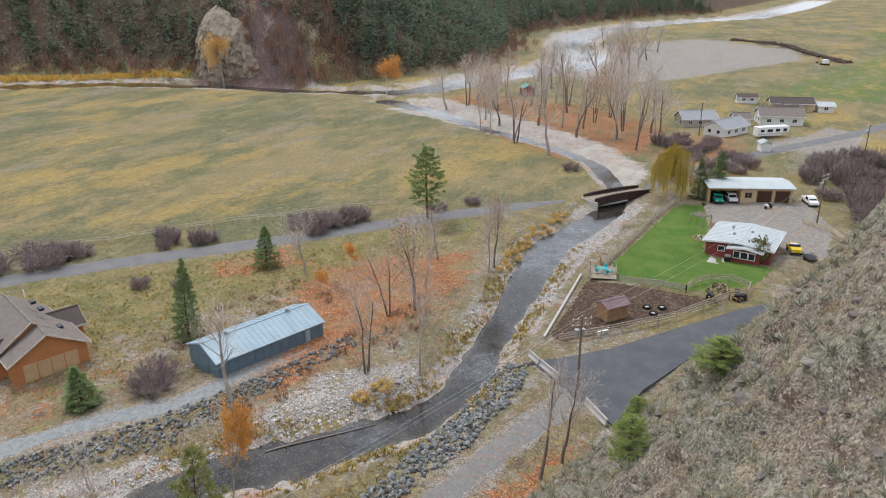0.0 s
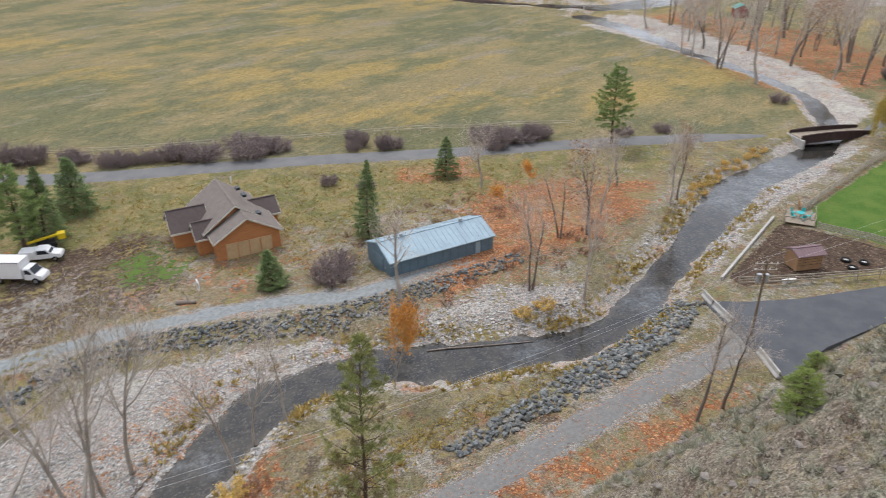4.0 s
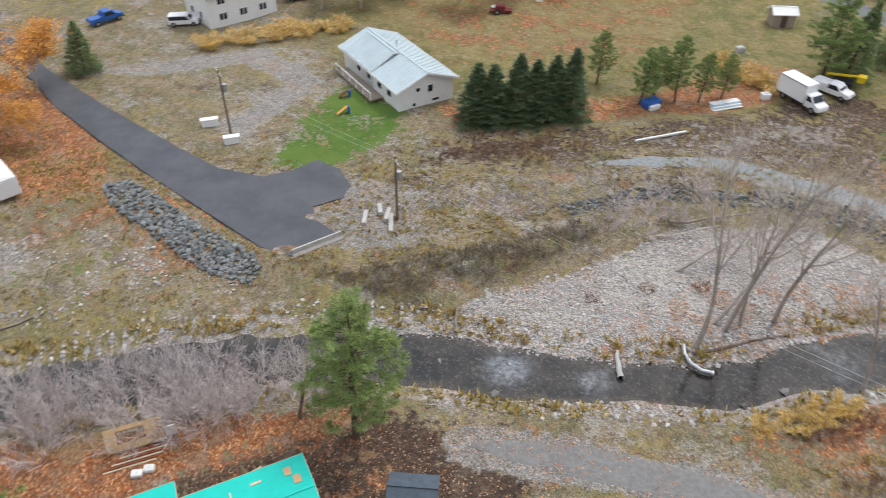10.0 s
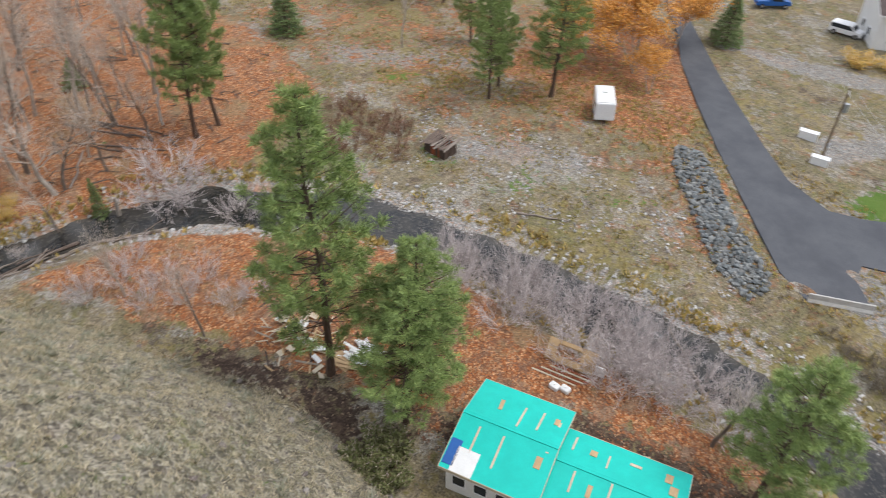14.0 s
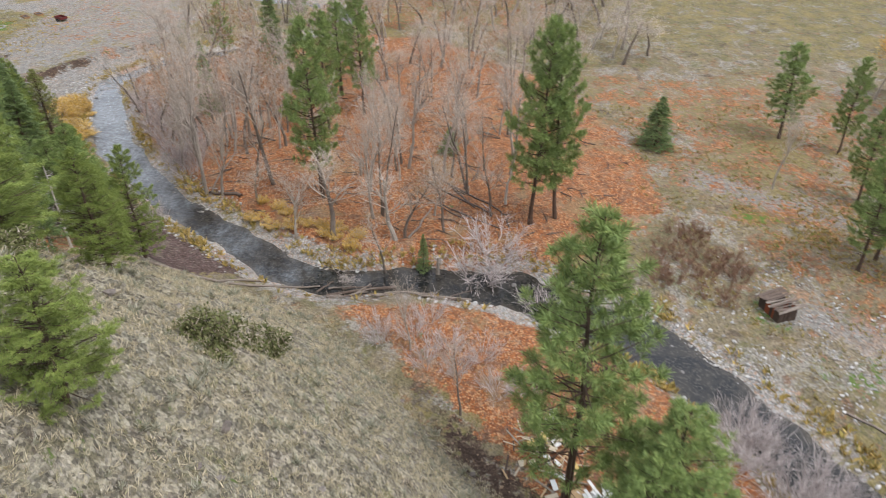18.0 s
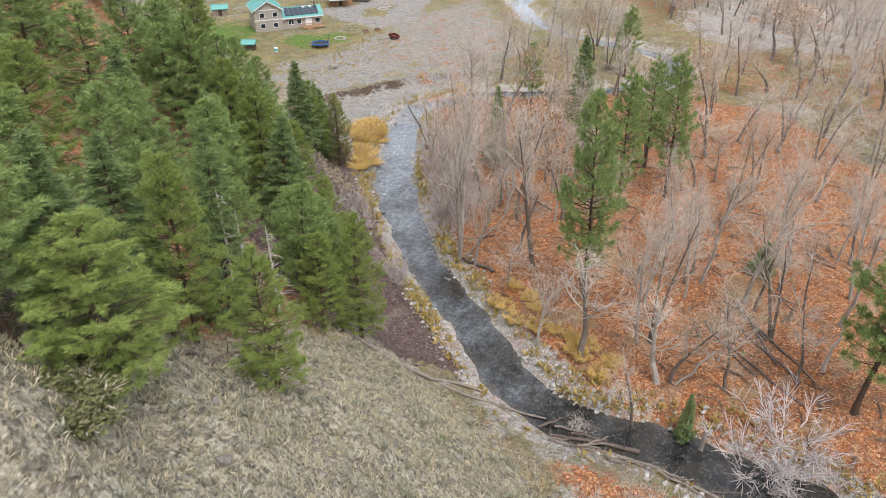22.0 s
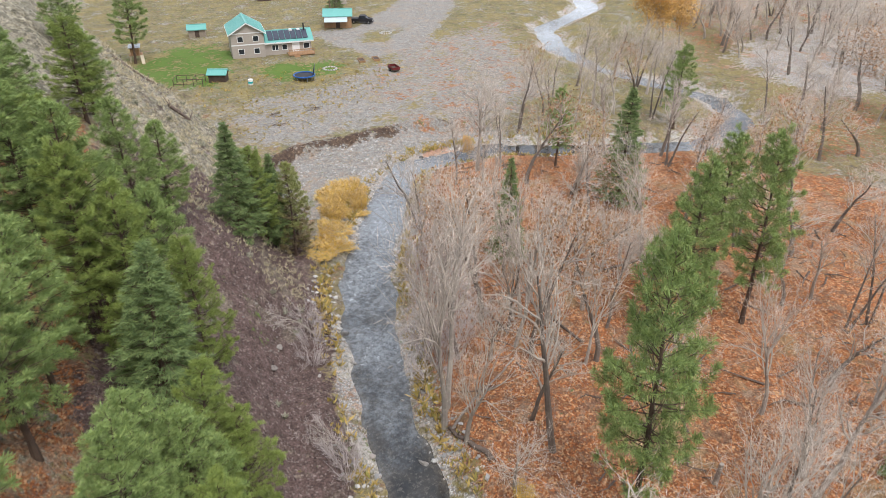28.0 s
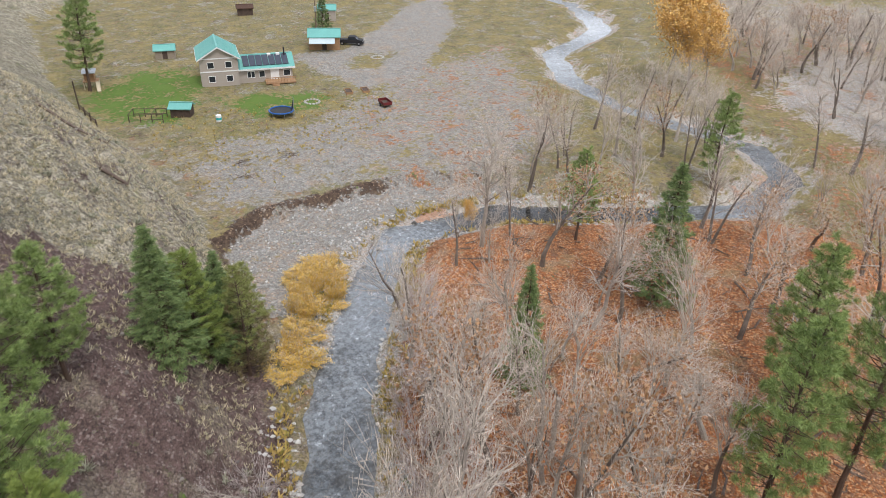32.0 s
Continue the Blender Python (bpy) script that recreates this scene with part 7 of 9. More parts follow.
for x in np.arange(-8.8, 9, 0.9):
    part("roof_seam", plate([(x, -4.6, 3.352), (x + 0.05, -4.6, 3.352), (x + 0.05, 0, 3.902), (x, 0, 3.902)], (0, 0, 0.04)), MAT_ROOF_WHITE, ob)

# red house on the lawn
ob = spot("red_house", "low red house with whitish metal roof", "house", 129.6, 1.6, -8.0)
gable(ob, 0.4, 0, 10.6, 10.4, 2.6, 0.5, MAT_RED, MAT_ROOF_WHITE, 0.6, seams=0.8, trim=MAT_WHITE_GLOSS)
gable(ob, -4.4, -1.4, 3.4, 4.8, 2.35, 0.3, MAT_RED, MAT_ROOF_WHITE, 0.5, seams=0.8, trim=MAT_WHITE_GLOSS)
for s, w in ((-2.6, 0.9), (-1.4, 1.0), (-0.2, 0.9)):
    pane_window(ob, "-x", s, 1.5, w, 1.1, 6.4)
pane_window(ob, "-x", 2.6, 1.6, 1.0, 0.8, 5.0)
part("patio_slab", box(-8.6, -5.2, 1.4, 4.0, -0.25, 0.06), MAT_CONCRETE, ob)
part("brick_edging", box(-8.0, -6.5, -4.6, -4.4, -0.2, 0.18), MAT_HUT, ob)
for x, y in ((-1, 1.5), (1.5, -1.0), (2.6, 2.4)):
    part("roof_vent", box(x - 0.2, x + 0.2, y - 0.2, y + 0.2, 2.9, 3.55), MAT_STEEL, ob)
pergola = spot("pergola", "small slatted wooden pergola beside the house", "pergola", 138.6, 9.2, -30)
for x in np.arange(0, 2.8, 0.4):
    part("slat", box(x, x + 0.09, 0, 3.2, 2.1, 2.22), MAT_WOOD, pergola)
for x, y in ((0.05, 0.1), (2.5, 0.1), (0.05, 3.0), (2.5, 3.0)):
    part("post", box(x, x + 0.1, y, y + 0.1, -0.3, 2.1), MAT_WOOD, pergola)

# little hut in the paddock
ob = spot("goat_hut", "small board hut with mauve metal roof", "hut", 93.6, 16.6, -38)
gable(ob, 0, 0, 3.6, 2.4, 1.7, 0.5, MAT_HUT, MAT_MAUVE_ROOF, 0.3, seams=0.45, z0=0.5)
for z in (0.75, 1.15, 1.55):
    part("board_line", box(-1.8, 1.8, -1.235, -1.2, 0.5 + z - 0.4, 0.53 + z - 0.4), MAT_DARK_WOOD, ob)
for x in (-1.6, 1.6):
    for y in (-1.0, 1.0):
        part("stilt", box(x - 0.08, x + 0.08, y - 0.08, y + 0.08, -0.4, 0.3), MAT_DARK_WOOD, ob)

# house being re-roofed, turquoise underlay
ob = spot("reroofed_house", "house being re-roofed under turquoise sheeting", "house", -18.2, 20.6, 37.5)
ob.matrix_basis = ob.matrix_basis @ Matrix.Diagonal((0.85, 0.87, 0.95, 1))
gable(ob, 1.3, -0.3, 9.4, 6.4, 2.7, 0.75, MAT_WHITE, MAT_UNDERLAY, 0.45, trim=MAT_PALE_WOOD)
gable(ob, -7.2, 0.2, 7.0, 8.2, 3.0, 0.95, MAT_WHITE, MAT_UNDERLAY, 0.45, trim=MAT_PALE_WOOD)


def on_roof(name, x, y, w, d, mat, cx, cy, W, h, rise, skew=0.0, label=""):
    """A board laid on one of the roof's slopes."""
    def z(yy):
        return h + rise * (1 - abs(yy - cy) / (W / 2)) + 0.175
    c, s = math.cos(skew), math.sin(skew)
    pts = []
    for a, b in ((-w / 2, -d / 2), (w / 2, -d / 2), (w / 2, d / 2), (-w / 2, d / 2)):
        px, py = x + a * c - b * s, y + a * s + b * c
        pts.append((px, py, z(py)))
    part(name, plate(pts, (0, 0, 0.045)), mat, ob, label)


for x, y, w, d, k in ((-2.4, 1.9, 0.16, 1.5, 0), (0.4, 1.3, 0.14, 1.4, 0), (2.4, 2.0, 0.9, 0.28, 0), (-0.8, 1.6, 0.55, 0.6, 0), (4.9, 2.0, 0.55, 0.9, 0), (5.4, 0.9, 0.6, 0.9, 0),
                      (1.2, -1.4, 0.16, 1.7, 0), (2.5, -1.6, 2.4, 0.16, 0.5), (-1.6, -1.5, 0.16, 1.6, 0), (3.9, -1.2, 0.4, 0.7, 0), (-0.2, -1.7, 0.35, 0.9, 0), (0.6, -2.4, 0.2, 0.9, 0)):
    on_roof("roof_board", x, y, w, d, MAT_PALE_WOOD if w < 0.3 or d < 0.3 else MAT_PLY, 1.3, -0.3, 6.4, 2.7, 0.75, k)
for x, y, w, d, k in ((-8.8, 2.4, 0.3, 1.2, 0.1), (-6.9, 1.9, 0.16, 2.4, 0), (-5.4, 2.2, 0.16, 2.2, 0), (-4.2, 2.8, 0.4, 0.7, 0), (-9.4, -1.6, 0.16, 2.2, 0), (-7.4, -1.8, 0.16, 2.6, 0), (-3.95, 1.2, 0.2, 3.4, 0), (-4.3, -1.4, 0.5, 0.9, 0)):
    on_roof("roof_board", x, y, w, d, MAT_PALE_WOOD if w < 0.3 else MAT_PLY, -7.2, 0.2, 8.2, 3.0, 0.95, k)
on_roof("roof_sheet", -9.4, -3.4, 1.8, 1.9, MAT_WHITE, -7.2, 0.2, 8.2, 3.0, 0.95, 0, "loose white house-wrap sheet")
on_roof("roof_sheet", -10.6, -3.0, 0.9, 2.0, MAT_BLUE, -7.2, 0.2, 8.2, 3.0, 0.95, 0, "blue tarpaulin")
for x in (-9.6, -7.8, -6.0, -2.0, 1.0, 3.8):
    pane_window(ob, "-y", x, 1.5, 1.0, 1.0, 3.9 if x < -3.8 else 3.5)
# small slate-roofed shed beside it
ob = spot("slate_shed", "small rust-red shed with slate-blue shingle roof", "shed", -7.6, 25.4, 8)
gable(ob, 0, 0, 2.9, 2.2, 1.9, 0.55, MAT_SHED_RED, MAT_SLATE, 0.25)
for s in (-1, 1):
    part("corner_trim", box(s * 1.47 - 0.07, s * 1.47 + 0.07, 1.05, 1.14, -0.1, 1.9), MAT_WHITE, ob)

# two-storey house in the far yard
ob = spot("farm_house", "two-storey beige house with teal metal roof", "house", -148.2, -119.6, 142.6)
gable(ob, -5.0, 4.4, 8.6, 6.4, 4.9, 1.9, MAT_GREIGE, MAT_ROOF_TEAL, 0.45, along="y", seams=0.6, trim=MAT_WHITE_GLOSS)
gable(ob, 2.9, 4.0, 9.4, 6.0, 2.6, 1.5, MAT_GREIGE, MAT_ROOF_TEAL, 0.45, seams=0.6, trim=MAT_WHITE_GLOSS)
part("belly_band", box(-8.26, -1.75, 0.05, 0.12, 2.55, 2.75), MAT_WHITE_GLOSS, ob)
part("belly_band", box(-8.26, -1.75, 0.05, 0.12, 4.8, 4.98), MAT_WHITE_GLOSS, ob)
for s in (-6.4, -3.4):
    for z in (3.75, 1.35):
        pane_window(ob, "-y", s, z, 1.0, 0.95, -0.1)
for s, w in ((0.3, 1.2), (2.2, 0.9), (6.6, 1.1)):
    pane_window(ob, "-y", s, 1.45, w, 1.0, -1.0)
part("french_door", box(3.7, 5.2, 0.9, 0.98, 0.35, 2.25), MAT_WHITE_GLOSS, ob)
for i in range(7):
    part("solar_panel", plate([(-0.9 + i * 1.15, 1.1, 2.96), (0.15 + i * 1.15, 1.1, 2.96), (0.15 + i * 1.15, 3.5, 4.16), (-0.9 + i * 1.15, 3.5, 4.16)], (0, 0, 0.06)), MAT_SOLAR, ob)
for x in (3.6, 5.2):
    part("skylight", box(x, x + 0.6, 3.2, 3.9, 3.9, 4.35), MAT_WHITE_GLOSS, ob)
part("chimney_pipe", rod((6.6, 3.2, 3.8), (6.6, 3.2, 5.4), 0.14), MAT_BLACK, ob)
deck = part("deck", box(2.6, 7.8, -1.6, 0.95, 0.25, 0.42), MAT_HUT, ob)
for x in np.arange(2.7, 7.9, 0.5):
    part("deck_baluster", box(x, x + 0.08, -1.58, -1.5, 0.42, 1.35), MAT_HUT, deck)
part("deck_rail", box(2.6, 7.8, -1.62, -1.48, 1.3, 1.4), MAT_HUT, deck)
for k in range(3):
    part("deck_step", box(3.6, 4.8, -1.9 - 0.3 * k, -1.6 - 0.3 * k, 0.0, 0.3 - 0.09 * k), MAT_HUT, deck)

for name, label, x, y, turn, L, W, h, wall, roof in (
        ("cabin", "brown cabin with teal metal roof and lean-to", -175.5, -126.5, 130, 6.2, 4.4, 2.6, MAT_HUT, MAT_ROOF_TEAL),
        ("field_shed", "dark open board shed in the paddock", -186.5, -162, 140, 3.6, 2.4, 1.7, MAT_DARK_WOOD, MAT_BROWN_DOOR),
        ("pump_house", "small grey shed with teal roof", -196, -144, 130, 4.0, 3.4, 2.6, MAT_GREIGE, MAT_ROOF_TEAL),
        ("boat_shelter", "low shelter with pale teal roof", -150, -145, 140, 3.6, 2.8, 1.7, MAT_WOOD, MAT_ROOF_TEAL),
        ("hen_house", "low dark hen house with teal roof", -130.5, -116, 125, 3.0, 2.2, 1.5, MAT_DARK_WOOD, MAT_ROOF_TEAL),
        ("small_shed", "small white-roofed shed in the pasture", 28.2, 119.5, 10, 3.4, 2.6, 2.1, MAT_WOOD, MAT_WHITE),
        ("red_cabin", "small red cabin among the poplars", 280, 92, 30, 6, 5, 3.0, MAT_RED, MAT_ROOF_TEAL),
        ("garden_shed", "pale blue garden shed on the gravel", 212, 1.5, 20, 3.2, 2.6, 2.2, MAT_WHITE, MAT_ROOF_WHITE)):
    ob = spot(name, label, "shed", x, y, turn)
    gable(ob, 0, 0, L, W, h, 0.25 * W, wall, roof, 0.3, seams=0.6)
    part("door", box(-0.45, 0.45, -W / 2 - 0.05, -W / 2 + 0.01, -0.05, min(1.9, h - 0.2)), MAT_DARK_WOOD, ob)
lean = part("lean_to_roof", plate([(-3.0, -4.4, 1.7), (2.2, -4.4, 1.7), (2.2, -2.3, 2.3), (-3.0, -2.3, 2.3)], (0, 0, 0.1)), MAT_ROOF_PALE, bpy.data.objects["cabin"])

# houses across the road and beyond the bridge
for label, x, y, turn, L, W, h, rise, wall, roof, wins in (
        ("white two-storey house with brown roof", -57.5, 103.5, 52, 11.5, 8.5, 5.0, 2.0, MAT_WHITE, MAT_SHINGLE_DARK, 3),
        ("grey bungalow with whitish roof", 243, 23, -60, 11, 7, 2.7, 1.9, MAT_GREIGE, MAT_GREY_SHINGLE, 3),
        ("white cottage with grey roof", 233, 13, -30, 12, 7, 2.7, 2.0, MAT_WHITE, MAT_GREY_SHINGLE, 3),
        ("cream house with grey shingle roof", 257, -1, -75, 13, 8, 3.0, 2.0, MAT_WHITE, MAT_SHINGLE, 3),
        ("long shed with rusty roof", 294, 11, -70, 7, 4, 2.2, 0.9, MAT_WHITE, MAT_SHINGLE_DARK, 2),
        ("brown-roofed barn behind the cream house", 283, -4, -75, 14, 6, 3.0, 1.6, MAT_TAN, MAT_SHINGLE_DARK, 2),
        ("small white outbuilding", 285, -15, -75, 5, 4, 2.4, 1.0, MAT_WHITE, MAT_ROOF_WHITE, 1),
        ("small white guest cottage", 248, 10, -70, 5, 4, 2.6, 1.3, MAT_WHITE, MAT_SHINGLE, 1),
        ("long white metal shed in the yard", -36, 160, 35, 22, 8, 3.2, 1.4, MAT_TAN, MAT_WHITE, 3)):
    ob = spot("neighbour_house", label + " across the valley" if len(label.split()) < 4 else label, "house", x, y, turn, group="neighbouring houses")
    gable(ob, 0, 0, L, W, h, rise, wall, roof, 0.5, trim=MAT_WHITE_GLOSS)
    for k in range(wins):
        s = (k - (wins - 1) / 2) * L / (wins + 0.4)
        for z in ((1.5, 3.9) if h > 4 else (1.5,)):
            pane_window(ob, "-y", s, z, 1.2, 1.0, W / 2)
            pane_window(ob, "+y", s, z, 1.2, 1.0, W / 2)
    for s in (-1.5, 1.5):
        pane_window(ob, "-x", s, 1.5, 1.0, 1.0, L / 2)
        pane_window(ob, "+x", s, 1.5, 1.0, 1.0, L / 2)

# paved roads
def paved(name, pts, material, label, lift=0.07, thick=0.25):
    """A paved area that follows the ground, with a real edge."""
    bm = bmesh.new()
    cx, cy = sum(p[0] for p in pts) / len(pts), sum(p[1] for p in pts) / len(pts)
    ring = []
    for a, b in zip(pts, pts[1:] + pts[:1]):
        n = max(1, int(math.hypot(b[0] - a[0], b[1] - a[1]) / 1.5))
        ring += [(a[0] + (b[0] - a[0]) * i / n, a[1] + (b[1] - a[1]) * i / n) for i in range(n)]
    lo = [bm.verts.new((x, y, ground(x, y) - 0.3)) for x, y in ring]
    hi = [bm.verts.new((x, y, 0.16 + lift)) for x, y in ring]
    for i in range(len(ring)):
        j = (i + 1) % len(ring)
        bm.faces.new((lo[i], lo[j], hi[j], hi[i]))
    bmesh.ops.triangulate(bm, faces=[bm.faces.new(hi)])
    bmesh.ops.recalc_face_normals(bm, faces=bm.faces)
    me = bpy.data.meshes.new(name)
    bm.to_mesh(me)
    bm.free()
    me.materials.append(material)
    return tagged(new(name, me), label, "road", kind="structure")


paved("road_paved", PAVED, MAT_ASPHALT, "new dark asphalt road with a turning stub")
paved("road_pad", [(77, 23), (80, 19), (84.5, 14.5), (92, 9), (104, 0), (112, -8), (120, -24), (114, -26), (104, -10), (95, -1), (86, 5), (76, 9), (67.5, 10.5), (71, 15.5)], MAT_ASPHALT, "dark asphalt lane end by the concrete barriers")


def barrier(x0, y0, x1, y1):
    ob = thing("concrete_barrier", "pale precast concrete road barrier on the asphalt end", "barrier", "concrete barriers")
    L = math.hypot(x1 - x0, y1 - y0)
    ob.matrix_basis = pose((x0 + x1) / 2, (y0 + y1) / 2, 0.16, 0, 0, math.degrees(math.atan2(y1 - y0, x1 - x0)))
    prof = [(-0.30, 0), (-0.30, 0.08), (-0.12, 0.33), (-0.08, 0.81), (0.08, 0.81), (0.12, 0.33), (0.30, 0.08), (0.30, 0)]
    part("block", plate([(-L / 2, a, b) for a, b in prof], (L, 0, 0)), MAT_CONCRETE, ob)
    for s in (-1, 1):
        part("lifting_loop", rod((s * (L / 2 + 0.02), 0, 0.4), (s * (L / 2 + 0.02), 0, 0.6), 0.03), MAT_RUST, ob)


barrier(-21.8, 52.2, -25.4, 48.4)
barrier(78.4, 23.6, 76.8, 21.8)
barrier(76.7, 21.6, 74.3, 18.6)
barrier(70.5, 14.3, 67.3, 11.2)

# bridge
ob = spot("steel_bridge", "dark rusty steel bridge with plank deck over the creek", "bridge", 154.0, 28.8, -38)
ob.location.z = 0.1
part("deck", box(-7.6, 7.6, -1.8, 1.8, 0.1, 0.3), MAT_WOOD, ob)
for s in (-1, 1):
    xs = np.linspace(-7.6, 7.6, 17)
    web = [(x, s * 1.8, 1.1 - 0.006 * x * x) for x in xs]
    gird = part("girder", plate(web + [(x, s * 1.8, -0.6 - 0.006 * x * x) for x in xs[::-1]], (0, s * 0.2, 0)), MAT_RUST, ob)
    part("flange", plate([(x, s * 1.7, z + 0.002) for x, _, z in web] + [(x, s * 1.7, z + 0.06) for x, _, z in web[::-1]], (0, s * 0.4, 0)), MAT_RUST, gird)
    for x in np.arange(-7.2, 7.4, 1.44):
        z = 1.05 - 0.006 * x * x
        part("stiffener", box(x, x + 0.07, s * 2.0, s * 2.1, z - 1.6, z), MAT_RUST, gird)
for x in (-7.9, 7.4):
    part("abutment", box(x, x + 0.5, -2.8, 2.8, -2.0, 0.1), MAT_CONCRETE, ob)

# vehicles
def wheel(parent, x, y, r, w=0.22):
    s = 1 if y > 0 else -1
    ty = part("tyre", rod((x, y - w / 2, r), (x, y + w / 2, r), r, sides=14), MAT_TYRE, parent)
    part("rim", rod((x, y + s * (w / 2 - 0.02), r), (x, y + s * (w / 2 + 0.02), r), r * 0.58, sides=10), MAT_RIM, ty)


def car(label, x, y, turn, paint_mat, kind="suv", name="car", lift=0.05, group="parked vehicles"):
    ob = spot(name, label, "vehicle", x, y, turn, lift, group)
    shapes = {"suv": ([(-2.3, .35), (-2.3, 1.0), (-2.2, 1.7), (0.6, 1.75), (1.25, 1.05), (2.2, .95), (2.3, .35)], [(-2.1, 1.05), (-2.05, 1.6), (0.5, 1.64), (1.1, 1.05)]),
              "pickup": ([(-2.7, .45), (-2.7, 1.1), (-0.6, 1.12), (-0.5, 1.8), (0.8, 1.82), (1.4, 1.15), (2.5, 1.05), (2.6, .45)], [(-0.4, 1.15), (-0.35, 1.7), (0.7, 1.7), (1.2, 1.15)]),
              "jeep": ([(-1.8, .5), (-1.8, 1.15), (0.4, 1.2), (1.7, 1.1), (1.75, .5)], [(-0.2, 1.15), (-0.1, 1.5), (0.1, 1.5), (0.3, 1.15)])}
    prof, glass = shapes[kind]
    bm = plate([(a, -0.88, b) for a, b in prof], (0, 1.76, 0))
    bmesh.ops.bevel(bm, geom=list(bm.edges), offset=0.07, segments=2, affect="EDGES")
    part("body", bm, paint_mat, ob)
    part("side_glass", plate([(a, -0.895, b) for a, b in glass], (0, 1.79, 0)), MAT_GLASS, ob)
    top = glass[2]
    part("windscreen", plate([(top[0] + 0.12, -0.72, top[1] - 0.02), (glass[3][0] + 0.12, -0.78, glass[3][1] + 0.04), (glass[3][0] + 0.12, 0.78, glass[3][1] + 0.04), (top[0] + 0.12, 0.72, top[1] - 0.02)], (0.05, 0, 0.03)), MAT_GLASS, ob)
    for a in (prof[0][0] * 0.66, prof[-1][0] * 0.66):
        for s in (-0.82, 0.82):
            wheel(ob, a, s, 0.36)
    for s in (-0.6, 0.6):
        part("headlight", box(prof[-1][0] - 0.06, prof[-1][0] + 0.02, s - 0.16, s + 0.16, 0.7, 0.86), MAT_WHITE_GLOSS, ob)
        part("tail_light", box(prof[0][0] - 0.02, prof[0][0] + 0.05, s - 0.1, s + 0.1, 0.8, 1.0), MAT_DARK_RED, ob)
    part("bumper", box(prof[-1][0] - 0.05, prof[-1][0] + 0.08, -0.8, 0.8, 0.4, 0.55), MAT_BLACK, ob)
    return ob


ob = spot("box_truck", "white box truck parked on bare earth", "truck", 27.2, 92.2, -52, 0.0)
box_body = part("cargo_box", box(-3.4, 1.0, -1.15, 1.15, 0.85, 3.15, bevel=0.06), MAT_WHITE_GLOSS, ob)
for s in (-1, 1):
    part("corner_rail", box(-3.4, 1.0, s * 1.16, s * 1.12, 3.0, 3.18), MAT_STEEL, box_body)
bm = plate([(a, -0.95, b) for a, b in [(1.05, .55), (1.05, 2.15), (1.9, 2.15), (2.5, 1.35), (3.4, 1.15), (3.5, .55)]], (0, 1.9, 0))
bmesh.ops.bevel(bm, geom=list(bm.edges), offset=0.08, segments=2, affect="EDGES")
part("cab", bm, MAT_WHITE_GLOSS, ob)
part("side_glass", plate([(a, -0.965, b) for a, b in [(1.3, 1.4), (1.3, 2.0), (1.85, 2.0), (2.3, 1.4)]], (0, 1.93, 0)), MAT_GLASS, ob)
part("windscreen", plate([(1.98, -0.8, 2.08), (2.52, -0.85, 1.42), (2.52, 0.85, 1.42), (1.98, 0.8, 2.08)], (0.05, 0, 0.03)), MAT_GLASS, ob)
for a in (-2.2, 2.5):
    for s in (-0.9, 0.9):
        wheel(ob, a, s, 0.45)
ob = car("white utility pickup with racks parked beside the truck", 31.5, 95.6, -38, MAT_WHITE_GLOSS, "pickup", "utility_truck")
part("tool_box", box(-2.6, -0.7, -0.95, 0.95, 1.1, 1.6, bevel=0.04), MAT_WHITE_GLOSS, ob)
ob = spot("yellow_lift", "yellow boom lift folded behind the trucks", "machine", 33.2, 98.2, -20)
part("boom", rod((-2.2, 0, 1.6), (1.8, 0, 2.1), 0.2), MAT_YELLOW, ob)
part("chassis", box(-1.2, 1.2, -0.8, 0.8, 0.4, 1.3, bevel=0.08), MAT_BLACK, ob)
part("platform", box(1.6, 2.6, -0.6, 0.6, 1.5, 2.3, bevel=0.04), MAT_YELLOW, ob)
for a in (-0.9, 0.9):
    for s in (-0.8, 0.8):
        wheel(ob, a, s, 0.4)
car("white pickup with dark hood parked by the garage", 164.5, -9.4, -160, MAT_WHITE_GLOSS, "pickup", "pickup_truck")
ob = car("bright yellow open jeep on the gravel drive", 132.3, -6.6, -165, MAT_YELLOW, "jeep", "jeep")
for s in (-0.8, 0.8):
    part("roll_bar", rod((-0.5, s, 1.1), (-0.5, s, 1.8), 0.05), MAT_YELLOW, ob)
part("roll_bar", rod((-0.5, -0.8, 1.8), (-0.5, 0.8, 1.8), 0.05), MAT_YELLOW, ob)
part("seat", box(-0.9, -0.3, -0.6, 0.6, 1.0, 1.5, bevel=0.08), MAT_WHITE, ob)
car("green car parked inside the open carport", 158.9, 8.6, -160, MAT_GREEN_CAR, "suv")
car("white car parked inside the open carport", 160.0, 5.9, -160, MAT_WHITE_GLOSS, "suv")
car("white suv parked beside the white house", -62.5, 97.2, 20, MAT_WHITE_GLOSS, "suv")
car("blue pickup parked on the grass", -74.5, 95, 60, MAT_BLUE, "pickup", "pickup_truck")
car("grey-white car parked near the houses", -49, 111.5, 30, MAT_STEEL, "suv")
car("old brown pickup rusting in the pasture", 1.5, 127, 30, MAT_DARK_WOOD, "pickup", "pickup_truck")
car("black pickup near the teal cabin", -180.5, -123.5, 120, MAT_BLACK, "pickup", "pickup_truck")
ob = spot("motorcycle", "dark touring motorcycle parked on the drive", "motorcycle", 157.2, -1.6, -40)
part("frame", box(-0.7, 0.7, -0.16, 0.16, 0.4, 0.85, bevel=0.08), MAT_BLACK, ob)
part("tank", box(-0.1, 0.5, -0.18, 0.18, 0.8, 1.1, bevel=0.08), MAT_BLACK, ob)
